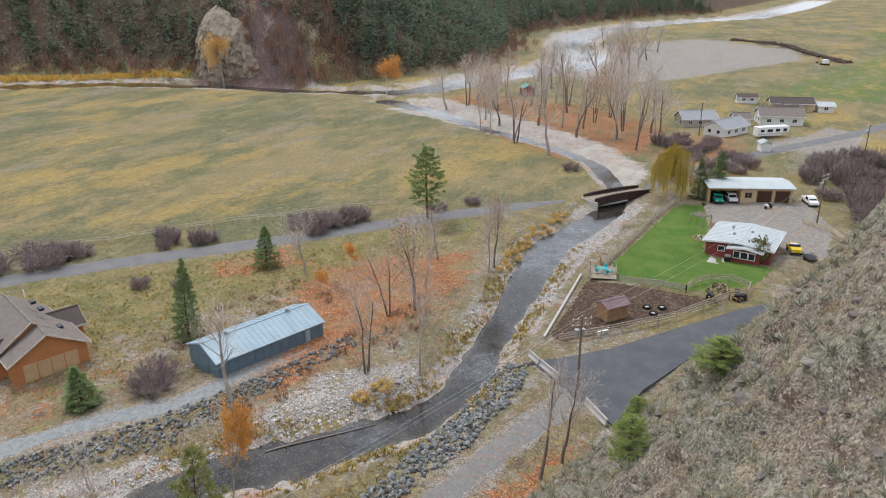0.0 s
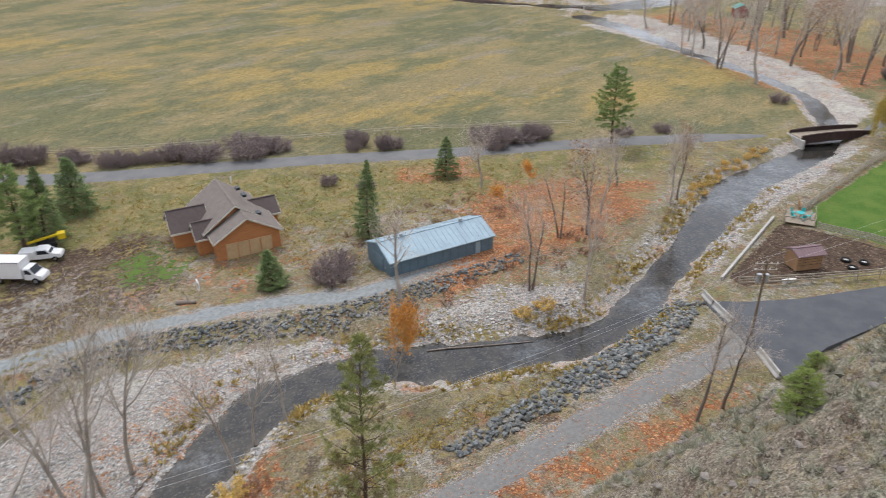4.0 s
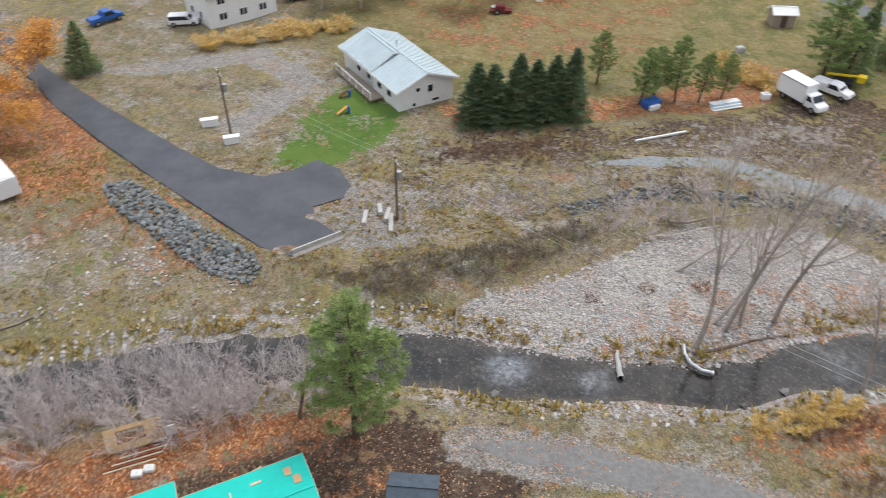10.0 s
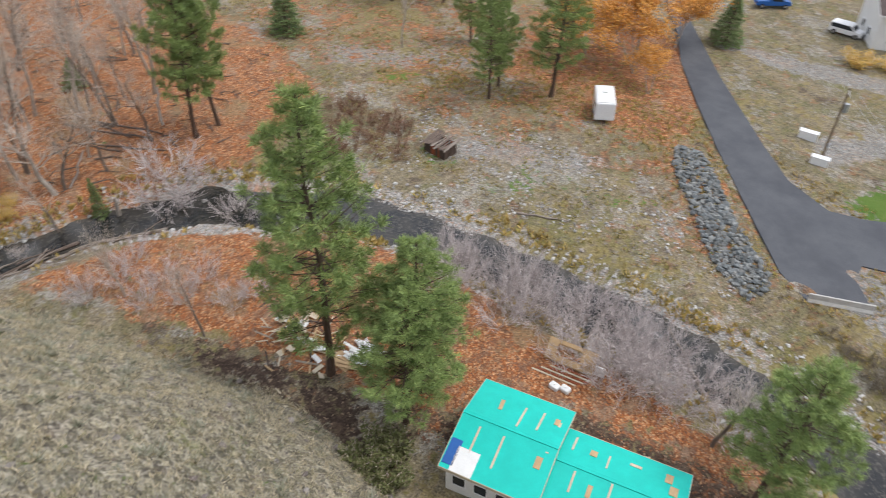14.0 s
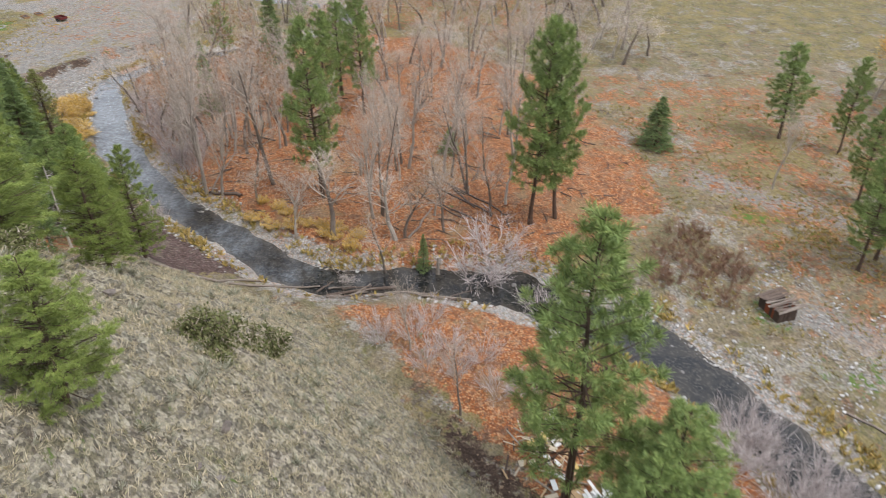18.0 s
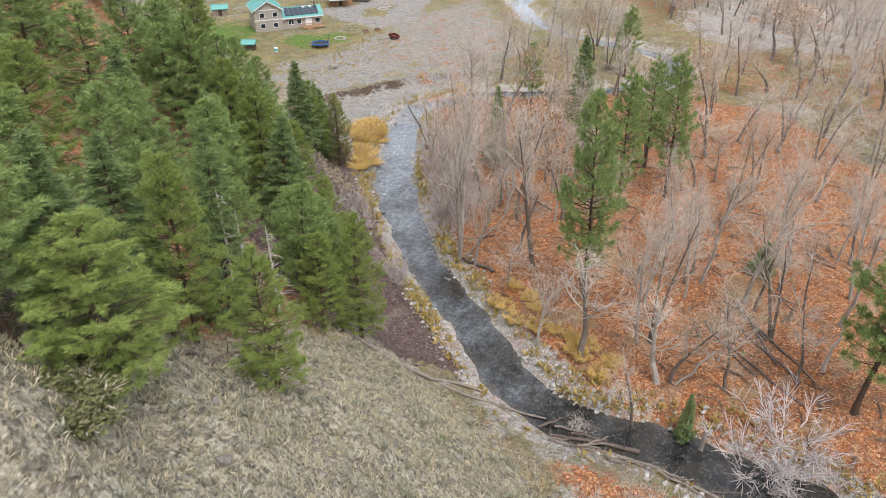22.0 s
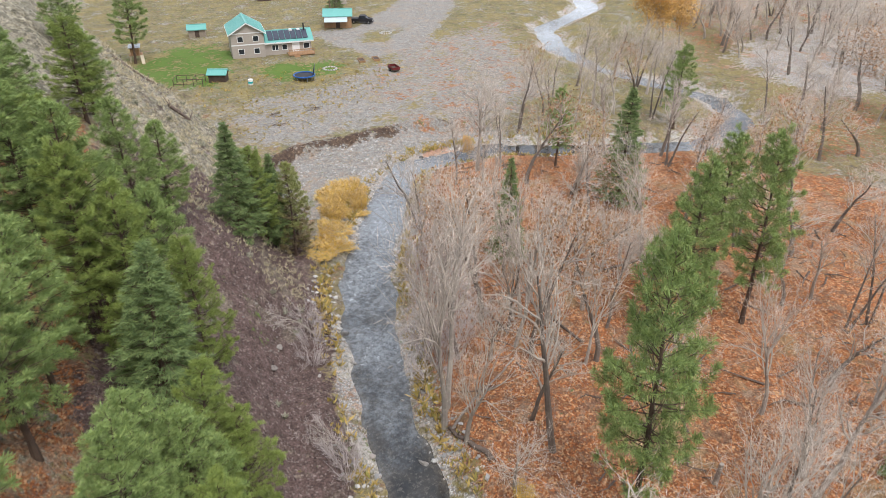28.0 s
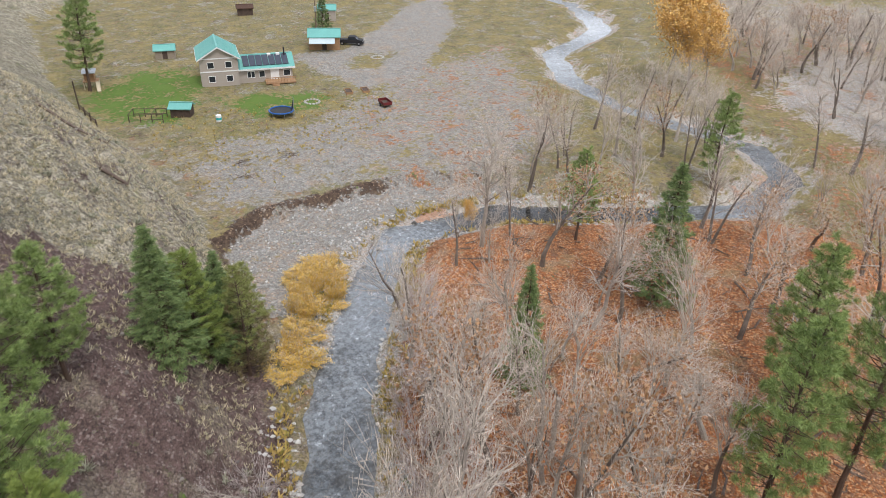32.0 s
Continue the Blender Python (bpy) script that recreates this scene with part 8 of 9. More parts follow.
part("handlebar", rod((0.55, -0.4, 1.15), (0.55, 0.4, 1.15), 0.03), MAT_STEEL, ob)
part("saddlebag", box(-0.8, -0.3, -0.4, 0.4, 0.6, 0.95, bevel=0.06), MAT_WHITE_GLOSS, ob)
for a in (-0.75, 0.8):
    part("tyre", rod((a, -0.08, 0.33), (a, 0.08, 0.33), 0.33, sides=14), MAT_TYRE, ob)

ob = spot("travel_trailer", "long white fifth-wheel travel trailer on gravel", "trailer", 233, 0.5, -52)
part("shell", box(-5.2, 3.0, -1.25, 1.25, 0.7, 3.4, bevel=0.2), MAT_WHITE_GLOSS, ob)
part("nose", box(2.9, 5.2, -1.2, 1.2, 1.5, 3.4, bevel=0.3), MAT_WHITE_GLOSS, ob)
for a, b in ((-4.4, -3.2), (-2.2, -0.4), (0.6, 2.0), (3.2, 4.4)):
    part("side_window", box(a, b, -1.27, 1.27, 1.9, 2.7), MAT_GLASS, ob)
part("stripe", box(-5.1, 2.9, -1.265, 1.265, 1.2, 1.45), MAT_STEEL, ob)
for a in (-2.0, -1.1):
    for s in (-1.1, 1.1):
        wheel(ob, a, s, 0.4)
ob = spot("camper_trailer", "small white camper trailer under orange trees", "trailer", -59.2, 51.6, 146)
part("shell", box(-2.3, 2.3, -1.15, 1.15, 0.5, 2.7, bevel=0.16), MAT_WHITE_GLOSS, ob)
part("roof_panel", box(-2.1, 2.1, -1.0, 1.0, 2.7, 2.76), MAT_WHITE, ob)
part("side_window", box(-1.4, -0.3, -1.17, 1.17, 1.6, 2.2), MAT_GLASS, ob)
part("rear_window", box(2.27, 2.33, -0.6, 0.6, 1.6, 2.2), MAT_GLASS, ob)
part("tail_light", box(2.28, 2.34, 0.7, 0.9, 0.8, 1.0), MAT_DARK_RED, ob)
part("hitch", rod((-2.3, 0, 0.5), (-3.4, 0, 0.45), 0.07), MAT_BLACK, ob)
part("roof_vent", box(0.2, 0.7, -0.25, 0.25, 2.74, 2.92), MAT_WHITE, ob)
for s in (-1.05, 1.05):
    wheel(ob, 0.2, s, 0.34)

# poles and wires
def pole(x, y, h, turn, label, cans=1, lean=0.0):
    ob = spot("utility_pole", label, "utility pole", x, y, turn, group="utility poles")
    part("shaft", rod((0, 0, -0.5), (lean, 0, h), 0.16, 0.1, 9), MAT_POLE, ob)
    for z in (h - 0.35, h - 1.1)[: 2 if cans > 1 else 1]:
        arm = part("crossarm", box(lean - 0.06, lean + 0.06, -1.2, 1.2, z - 0.07, z + 0.07), MAT_WOOD, ob)
        for s in (-1.1, -0.45, 0.45, 1.1):
            part("insulator", rod((lean, s, z + 0.07), (lean, s, z + 0.27), 0.06, 0.04, 7), MAT_WHITE_GLOSS, arm)
    for k in range(cans):
        part("transformer", rod((lean * 0.8 + 0.35, (k - (cans - 1) / 2) * 0.75, h - 2.7), (lean * 0.8 + 0.35, (k - (cans - 1) / 2) * 0.75, h - 1.75), 0.27, sides=12), MAT_STEEL, ob)
    part("meter_box", box(0.1, 0.3, -0.16, 0.16, 1.4, 1.9), MAT_STEEL, ob)
    return ob


POLES = [(73, 16, 9.5, 40, 2), (-17.2, 56.4, 7.6, 30, 1), (-41, 68, 8.5, 40, 1), (150.5, -10.5, 10, 60, 2), (208, -22, 10, 60, 1), (227, 20, 10, 60, 1), (-178, -131, 9, 40, 1)]
for x, y, h, turn, cans in POLES:
    pole(x, y, h, turn, "tall brown wooden utility pole with grey transformer", cans)


def wire(a, b, sag=0.8):
    cu = bpy.data.curves.new("overhead_wire", "CURVE")
    cu.dimensions, cu.bevel_depth = "3D", 0.011
    sp = cu.splines.new("POLY")
    sp.points.add(14)
    for i in range(15):
        t = i / 14
        p = Vector(a).lerp(Vector(b), t) - Vector((0, 0, 4 * sag * t * (1 - t)))
        sp.points[i].co = (*p, 1)
    cu.materials.append(MAT_STEEL)
    return tagged(new("overhead_wire", cu), "thin pale overhead power wire between poles", "wire", "overhead wires")


tops = [Vector((x, y, ground(x, y) + h - 0.1)) for x, y, h, _, _ in POLES]
for k in (-0.9, 0.9):
    wire(tops[0] + Vector((k, 0, 0)), tops[1] + Vector((k, 0, 0)), 3.0)
    wire(tops[1] + Vector((k, 0, 0)), tops[2] + Vector((k, 0, 0)), 0.6)
    wire(tops[0] + Vector((0, k, 0)), tops[3] + Vector((0, k, 0)), 1.6)
    wire(tops[3] + Vector((k, 0, 0)), tops[4] + Vector((k, 0, 0)), 1.0)

# fences
def fence(line, label, post_gap=2.6, rails=(0.45, 0.85, 1.2), mat=None, post=0.07, h=1.35, thick=0.03):
    ob = thing("fence", label, "fence", "wooden fences")
    mat = mat or MAT_PALE_WOOD
    pts = []
    for a, b in zip(line[:-1], line[1:]):
        n = max(1, int(math.hypot(b[0] - a[0], b[1] - a[1]) / post_gap))
        pts += [(a[0] + (b[0] - a[0]) * i / n, a[1] + (b[1] - a[1]) * i / n) for i in range(n)]
    pts.append(line[-1])
    pts = [Vector((x, y, ground(x, y))) for x, y in pts]
    for p in pts:
        part("post", box(p.x - post, p.x + post, p.y - post, p.y + post, p.z - 0.3, p.z + h), mat, ob)
    for p, q in zip(pts[:-1], pts[1:]):
        side = (q - p).cross(Vector((0, 0, 1))).normalized() * thick
        for z in rails:
            up = Vector((0, 0, z))
            w = Vector((0, 0, 0.16))
            part("rail", plate([p + up + side, q + up + side, q + up + w + side, p + up + w + side], -2 * side), mat, ob)


fence([(83.5, 21.2), (90, 14.4), (97, 8.2), (107, 2.0)], "pale weathered three-rail wooden fence round the paddock", mat=MAT_RAIL)
fence([(106.5, 18.2), (107, 12), (107.2, 8.2)], "weathered wooden fence between lawn and paddock", rails=(0.35, 0.6, 0.85, 1.1), mat=MAT_RAIL)
fence([(107.2, 8.2), (110, 7.6), (113, 5.2), (114, 2.2), (112.5, -0.6), (109, -0.4), (107, 2.0)], "rounded wooden fence round the firewood yard", 1.6, mat=MAT_RAIL)
fence([(112, 22), (122, 20.8), (138, 19), (153, 16.6)], "long wooden fence along the creek side of the lawn", rails=(0.25, 0.5, 0.75, 1.0), mat=MAT_RAIL)
fence([(-45, 212), (0, 180), (39, 146), (60, 129), (84, 110.5), (108, 90), (128, 71)], "pale wooden rail fence along the hay field", 4.0, (0.6, 1.05), post=0.06, h=1.25)
fence([(-119, -121), (-122, -130), (-128, -141)], "rough dark wooden fence in the yard", 2.5, (0.5, 0.9), mat=MAT_DARK_WOOD)
curb = thing("timber_curb", "long pale timber curb along the paddock edge", "curb")
part("timber", plate([(84, 23.3, ground(84, 23) - 0.3), (107, 24.3, ground(107, 24) - 0.3), (107, 24.6, ground(107, 24) - 0.3), (84, 23.6, ground(84, 23) - 0.3)], (0, 0, 0.75)), MAT_CONCRETE, curb)
fence([(150, -8), (146, -13), (141, -15)], "curved pale retaining fence beside the drive", 1.2, (0.2, 0.4, 0.6, 0.8), h=1.0)

# ---- small things ----
MAT_LOG = paint("grey_driftwood", (0.30, 0.25, 0.21), 0.9, k=0.7, stretch=(1, 1, 4))
MAT_LOG_DARK = paint("rotting_log", (0.185, 0.14, 0.115), 0.95, k=0.7)
MAT_BIRCH = paint("pale_bark", (0.58, 0.53, 0.47), 0.85, k=0.75)


def log(x0, y0, x1, y1, r, mat, label, z0=0.0, z1=0.0, name="fallen_log", stubs=2, seed=1):
    rr = np.random.RandomState(int(abs(x0 * 13 + y1 * 7)) + seed)
    ob = thing(name, label, "log", "fallen logs" if name == "fallen_log" else "")
    n = 6
    pts = []
    for i in range(n):
        t = i / (n - 1)
        x, y = x0 + (x1 - x0) * t + rr.randn() * 0.08, y0 + (y1 - y0) * t + rr.randn() * 0.08
        pts.append((x, y, max(ground(x, y), -1.5) + r * 0.75 + z0 + (z1 - z0) * t))
    sh = Shape()
    sh.tube(pts, np.linspace(r, r * 0.6, n), 8)
    attach("trunk", sh.mesh("trunk", mat, True), ob)
    for _ in range(stubs):
        i = rr.randint(1, n)
        p = np.array(pts[i])
        q = p + np.array([rr.randn() * 0.5, rr.randn() * 0.5, 0.4 + 0.5 * rr.rand()]) * (0.6 + r * 3)
        b = Shape()
        b.tube([p, (p + q) / 2 + rr.randn(3) * 0.05, q], [r * 0.35, r * 0.25, r * 0.1], 5)
        attach("branch_stub", b.mesh("branch_stub", mat), ob)
    return ob


for row in ((-85, -6, -77, 2.6, .15), (-86, -4.6, -77.6, 3.8, .14), (-79.5, -4, -74, 3.4, .12), (-87, -5, -82, -1, .14), (-84, -3, -78.5, 0.5, .15), (-82, -7, -76, -1, .12)):
    log(*row, MAT_LOG_DARK, "dark rotting log lying in fallen leaves")
log(-71.2, -6.8, -77, -4.6, 0.15, MAT_LOG, "pale broken limb lying in fallen leaves", 0, 0.8)
log(-79.2, -28.8, -80.6, -33.6, 0.24, MAT_LOG_DARK, "short dark log at the creek bank")
log(-80.2, -33.4, -88, -32.2, 0.12, MAT_LOG, "thin grey leaning trunk over leaves", 0, 1.8)
log(-104, -46.4, -98.5, -43.0, 0.16, MAT_LOG_DARK, "dark log lying under bare trees")
log(-95.5, -29, -99, -36, 0.13, MAT_LOG_DARK, "dark log lying under bare trees")
log(-91, -22, -98, -26, 0.13, MAT_LOG_DARK, "dark log lying under bare trees")
log(-107, -33, -112, -30, 0.15, MAT_LOG_DARK, "dark log lying under bare trees")
log(-57, -31.5, -63, -21, 0.2, MAT_LOG, "long grey log on the knoll's edge")
log(-60.5, -24, -63, -15, 0.14, MAT_LOG, "grey log on the creek bank")
log(-63.5, -7, -61.5, -14, 0.2, MAT_LOG_DARK, "dark log along the pool's edge")
log(-61.8, 1.0, -62.6, -6, 0.16, MAT_LOG, "half-sunk log along the pool's edge")
log(-44, -28.5, -50, -30.5, 0.2, MAT_LOG_DARK, "dark log at the edge of the wood")
log(-37, -25.2, -43, -28, 0.16, MAT_LOG_DARK, "dark log at the edge of the wood")
log(-30, -21.5, -34.5, -24.6, 0.16, MAT_LOG_DARK, "dark log at the edge of the wood")
log(-79.3, 4.0, -80.2, 4.6, 0.17, MAT_BIRCH, "broken pale birch stump leaning", 0, 4.2, "birch_snag", 2)
log(50, 43.4, 59, 35.2, 0.1, MAT_LOG, "long dark log along the creek's edge")
log(6, 41.6, 5.6, 44.2, 0.28, MAT_CONCRETE, "pale squared timber at the water's edge", name="timber_block", stubs=0)
log(-8.4, 43.4, -8.8, 46, 0.2, MAT_LOG, "weathered grey stub post by the bank", name="post_stub", stubs=0)
log(36.6, 71.6, 38.0, 69.4, 0.3, MAT_LOG, "pale driftwood stump on bare ground", stubs=1)
log(10, 62.5, 20, 66, 0.15, MAT_LOG, "bleached driftwood trunk beside the rock bank", 0.3, 0.9)
log(9, 60.3, 15, 63, 0.09, MAT_BIRCH, "bleached fallen trunk with bare branches", 0.2, 0.9, stubs=6)
log(12, 45.4, 20, 49.6, 0.16, MAT_LOG_DARK, "dark driftwood log on the gravel bar", stubs=3)
log(8.6, 81.2, 4.5, 77.2, 0.12, MAT_LOG, "grey rail lying on bare ground", stubs=0)
log(-22, 34.5, -29, 36.5, 0.14, MAT_LOG, "pale log lying in the brush", 0, 0.4)
log(-48, 33, -44.5, 37, 0.12, MAT_LOG, "pale log on the flood plain", stubs=1)
log(-99, -97, -103, -92, 0.18, MAT_LOG_DARK, "dark log on the scree slope", stubs=3)
log(-97.6, -85.5, -99.8, -84.5, 0.25, MAT_LOG_DARK, "dark upturned stump on the scree slope", 0, 0.6, stubs=4)
for x, y, h in ((-91.4, -1.6, 3.6), (-86, -15, 2.2), (-66.4, -3, 2.6), (-100.6, -31.5, 6.5), (-96.4, -33.2, 7.5), (-98.8, -36.4, 6)):
    ob = spot("tree_snag", "grey broken tree snag standing in leaves", "snag", x, y)
    part("trunk", rod((0, 0, -0.3), (0.3, 0.15, h), 0.24, 0.15, 8), MAT_BARK_GREY, ob)
    part("branch_stub", rod((0.2, 0.1, h * 0.7), (0.8, 0.5, h * 0.85), 0.08, 0.04, 6), MAT_BARK_GREY, ob)
# dead silvery trees among the firs and fallen into the creek
for x, y, h in ((-46.5, -31.5, 11), (-48.6, -32.6, 9), (-51.6, -33.2, 8)):
    ob = spot("dead_fir", "dead silvery fir with bare branches", "tree", x, y)
    part("trunk", rod((0, 0, -0.3), (0.1, 0, h), 0.14, 0.03, 7), MAT_BIRCH, ob)
    rr = np.random.RandomState(int(-x))
    sh = Shape()
    for k in range(46):
        a, z = rr.rand() * 6.28, h * (0.2 + 0.75 * rr.rand())
        L = 1.5 * (1.05 - z / h) + 0.3
        sh.tube([(0.02, 0, z), (math.cos(a) * L * 0.6, math.sin(a) * L * 0.6, z + 0.05), (math.cos(a) * L, math.sin(a) * L, z - 0.2)], [0.025, 0.016, 0.006], 3)
    attach("branchwork", sh.mesh("branchwork", MAT_TWIG_PALE), ob)
rj = np.random.RandomState(311)
for k in range(26):
    x, y = -61.0 - 1.6 * rj.rand() ** 2 + 0.8 * rj.randn() * 0.4, -15.5 + 14.5 * rj.rand()
    a, L = radians(95 + 22 * rj.randn()), 1.0 + 2.6 * rj.rand()
    log(x, y, x + L * math.cos(a), y + L * math.sin(a), 0.04 + 0.07 * rj.rand(), MAT_LOG if rj.rand() < 0.6 else MAT_LOG_DARK, "grey driftwood log piled along the creek bank", 0.1 + 0.3 * rj.rand(), 0.1 + 0.3 * rj.rand(), name="driftwood_log", stubs=1, seed=312 + k)
fallen_w, fallen_l, fallen_t, _ = bare_tree(301, MAT_TWIG_PALE, spread=0.8)
for x, y, turn, tilt, s in ((-73.4, -36.2, -20, 62, 0.62), (-83.5, -50, 30, 55, 0.6), (-64.6, -12.5, 80, 50, 0.55), (14, 49.5, 110, 48, 1.1), (11, 56, 100, 65, 1.0)):
    ob = tree_thing("leaning_tree", (fallen_w, fallen_l, fallen_t), "pale dead tree leaning over the creek", "leaning dead trees")
    ob.matrix_basis = Matrix.LocRotScale((x, y, ground(x, y)), Euler((radians(tilt), 0, radians(turn))), (s, s, s))

# curved pipe on the gravel bar
ob = spot("curved_pipe", "bent pale metal culvert pipe by the water", "pipe", 11.4, 44.8, 0)
sh = Shape()
sh.tube([(-0.3, 1.2, 0.5), (-0.2, 0.3, 0.3), (0.3, -0.6, 0.25), (1.1, -1.2, 0.25), (2.0, -1.3, 0.25)], [0.2] * 5, 10)
attach("tube", sh.mesh("tube", MAT_STEEL, True), ob)
part("collar", rod((1.9, -1.3, 0.25), (2.1, -1.32, 0.25), 0.26, sides=12), MAT_STEEL, ob)
# long white beam and roofing sheets on the bare ground
ob = thing("white_beam", "long white steel beam lying on bare ground", "beam")
z0, z1 = ground(6.4, 77.6), ground(12.4, 81)
part("web", plate([(6.4, 77.6, z0 + 0.03), (12.4, 81, z1 + 0.03), (12.34, 81.1, z1 + 0.03), (6.34, 77.7, z0 + 0.03)], (0, 0, 0.24)), MAT_WHITE, ob)
part("flange", plate([(6.43, 77.54, z0 + 0.27), (12.43, 80.94, z1 + 0.27), (12.31, 81.16, z1 + 0.27), (6.31, 77.76, z0 + 0.27)], (0, 0, 0.03)), MAT_WHITE, ob)
ob = spot("sheet_stack", "stack of pale metal roofing sheets on grass", "roofing", 17.6, 89.4, 30)
for k in range(5):
    part("sheet", box(-2.2 + 0.1 * k, 2.2 + 0.05 * k, -0.8 + 0.24 * k, 0.1 + 0.24 * k, 0.1 + 0.07 * k, 0.14 + 0.07 * k), MAT_BARN_ROOF if k % 2 else MAT_WHITE, ob)
for x, y, m, label in ((23, 93.2, MAT_WHITE_GLOSS, "small white tank beside the shrubs"), (21, 107, MAT_CONCRETE, "grey concrete ring in the pasture"), (-10, 120, MAT_WHITE, "white crate in the pasture"), (-16.5, 114.2, MAT_WHITE_GLOSS, "small white trailer cap in the pasture")):
    ob = spot("pasture_tank", label, "tank", x, y, 20)
    part("shell", box(-0.6, 0.6, -0.45, 0.45, -0.05, 0.8, bevel=0.15), m, ob)
    part("lid", box(-0.3, 0.3, -0.25, 0.25, 0.8, 0.9, bevel=0.03), MAT_STEEL, ob)
ob = spot("swim_pool", "small round blue-grey garden pool ring", "pool", 3.2, 86.4)
ring = bmesh.new()
for k in range(20):
    a, b = k * math.pi / 10, (k + 1) * math.pi / 10
    rod((1.5 * math.cos(a), 1.5 * math.sin(a), 0.2), (1.5 * math.cos(b), 1.5 * math.sin(b), 0.2), 0.07, sides=6, bm=ring)
part("rim", ring, MAT_GRASS_GOLD, ob)
ob = spot("tarp_pile", "pile under blue and white tarpaulin by the pines", "tarpaulin", 8.2, 87.2, 40)
part("cover", box(-1.2, 1.2, -0.8, 0.8, -0.1, 1.1, bevel=0.4), MAT_BLUE, ob)
part("flap", box(-1.0, 0.6, -1.2, -0.7, 0.0, 0.7, bevel=0.2), MAT_WHITE, ob)

# concrete posts and barrier blocks beside the pole
for x, y, t, L in ((-20.4, 55.6, 100, 2.2), (-19.2, 57, 110, 1.6), (-17.6, 55.4, 105, 3.0), (-18.3, 56.6, 95, 2.0)):
    ob = spot("concrete_block", "pale concrete wheel stop lying in weeds", "block", x, y, t, group="concrete blocks")
    part("block", box(-L / 2, L / 2, -0.22, 0.22, -0.05, 0.4, bevel=0.06), MAT_CONCRETE, ob)
ob = spot("utility_cabinet", "white utility cabinet beside the road", "cabinet", -44.5, 69.6, 30)
part("cabinet_body", box(-1.0, 1.0, -0.35, 0.35, -0.05, 0.9, bevel=0.03), MAT_WHITE_GLOSS, ob)
part("cabinet_lid", box(-1.05, 1.05, -0.4, 0.4, 0.9, 1.0), MAT_WHITE_GLOSS, ob)
ob = spot("utility_cabinet", "white electric cabinet at the pole's foot", "cabinet", -40.2, 66.6, 30)
part("cabinet_body", box(-0.9, 0.9, -0.35, 0.35, -0.05, 0.8, bevel=0.03), MAT_WHITE_GLOSS, ob)
part("cabinet_lid", box(-0.95, 0.95, -0.4, 0.4, 0.8, 0.9), MAT_WHITE_GLOSS, ob)
for x, y, m, label in ((-29.6, 76.4, MAT_LEAF_ORANGE, "orange and blue toddler slide on the lawn"), (-30.8, 80.4, MAT_DARK_RED, "red plastic playhouse by the porch")):
    ob = spot("toddler_slide", label, "toy", x, y, 30)
    part("chute", plate([(-0.9, -0.25, 0.0), (-0.9, 0.25, 0.0), (0.4, 0.25, 0.9), (0.4, -0.25, 0.9)], (0, 0, 0.08)), m, ob)
    part("ladder", box(0.4, 0.7, -0.3, 0.3, -0.05, 0.95, bevel=0.05), MAT_BLUE, ob)

# old crate shed on the flood plain
ro = np.random.RandomState(402)
ob = spot("old_crate", "dark collapsing board shed on the flood plain", "shed", -61.6, 31.2, 20)
for k in range(9):
    x = -1.5 + 0.33 * k
    for s in (-1, 1):
        part("wall_board", plate([(x, s * 1.05, -0.3), (x + 0.3, s * 1.05, -0.3), (x + 0.3 + ro.randn() * 0.06, s * 1.1, 1.15 + 0.2 * ro.rand()), (x + ro.randn() * 0.06, s * 1.1, 1.15 + 0.2 * ro.rand())], (0, -s * 0.05, 0)), MAT_SHED_RED if ro.rand() < 0.4 else MAT_DARK_WOOD, ob)
for k in range(7):
    y = -1.05 + 0.3 * k
    for s in (-1, 1):
        part("end_board", plate([(s * 1.5, y, -0.3), (s * 1.5, y + 0.27, -0.3), (s * (1.5 + 0.1 * ro.randn()), y + 0.27, 1.1 + 0.2 * ro.rand()), (s * 1.5, y, 1.1 + 0.2 * ro.rand())], (-s * 0.05, 0, 0)), MAT_DARK_WOOD, ob)
for k in range(11):
    x = -1.8 + 0.33 * k
    a, b = 1.25 + 0.12 * ro.randn(), 1.65 + 0.12 * ro.randn()
    part("roof_board", plate([(x, -1.4 + 0.15 * ro.randn(), a), (x + 0.29, -1.4 + 0.15 * ro.randn(), a), (x + 0.29 + 0.08 * ro.randn(), 1.4 + 0.15 * ro.randn(), b), (x + 0.08 * ro.randn(), 1.4, b)], (0, 0, 0.05)), MAT_LOG if ro.rand() < 0.6 else MAT_LOG_DARK, ob)

# demolition debris under the big pine
MAT_FOAM = paint("tan_insulation", (0.60, 0.45, 0.17), 0.85)
rr = np.random.RandomState(404)
ob = spot("debris_pile", "heap of torn lumber, plywood and white panels", "debris", -41.3, 8.0, 0)
for k in range(110):
    x, y = rr.randn() * 2.1, rr.randn() * 1.3
    L, w = 0.5 + 1.7 * rr.rand(), 0.07 + 0.1 * rr.rand()
    bm = box(-L / 2, L / 2, -w / 2, w / 2, -0.025, 0.025)
    bmesh.ops.transform(bm, matrix=pose(x, y, 0.12 + 0.75 * rr.rand() * math.exp(-(x * x + y * y) / 5), rr.randn() * 10, rr.randn() * 16, rr.rand() * 360), verts=bm.verts)
    part("board", bm, (MAT_PALE_WOOD, MAT_WOOD, MAT_PLY, MAT_DARK_WOOD, MAT_PALE_WOOD, MAT_HUT)[rr.randint(6)], ob)
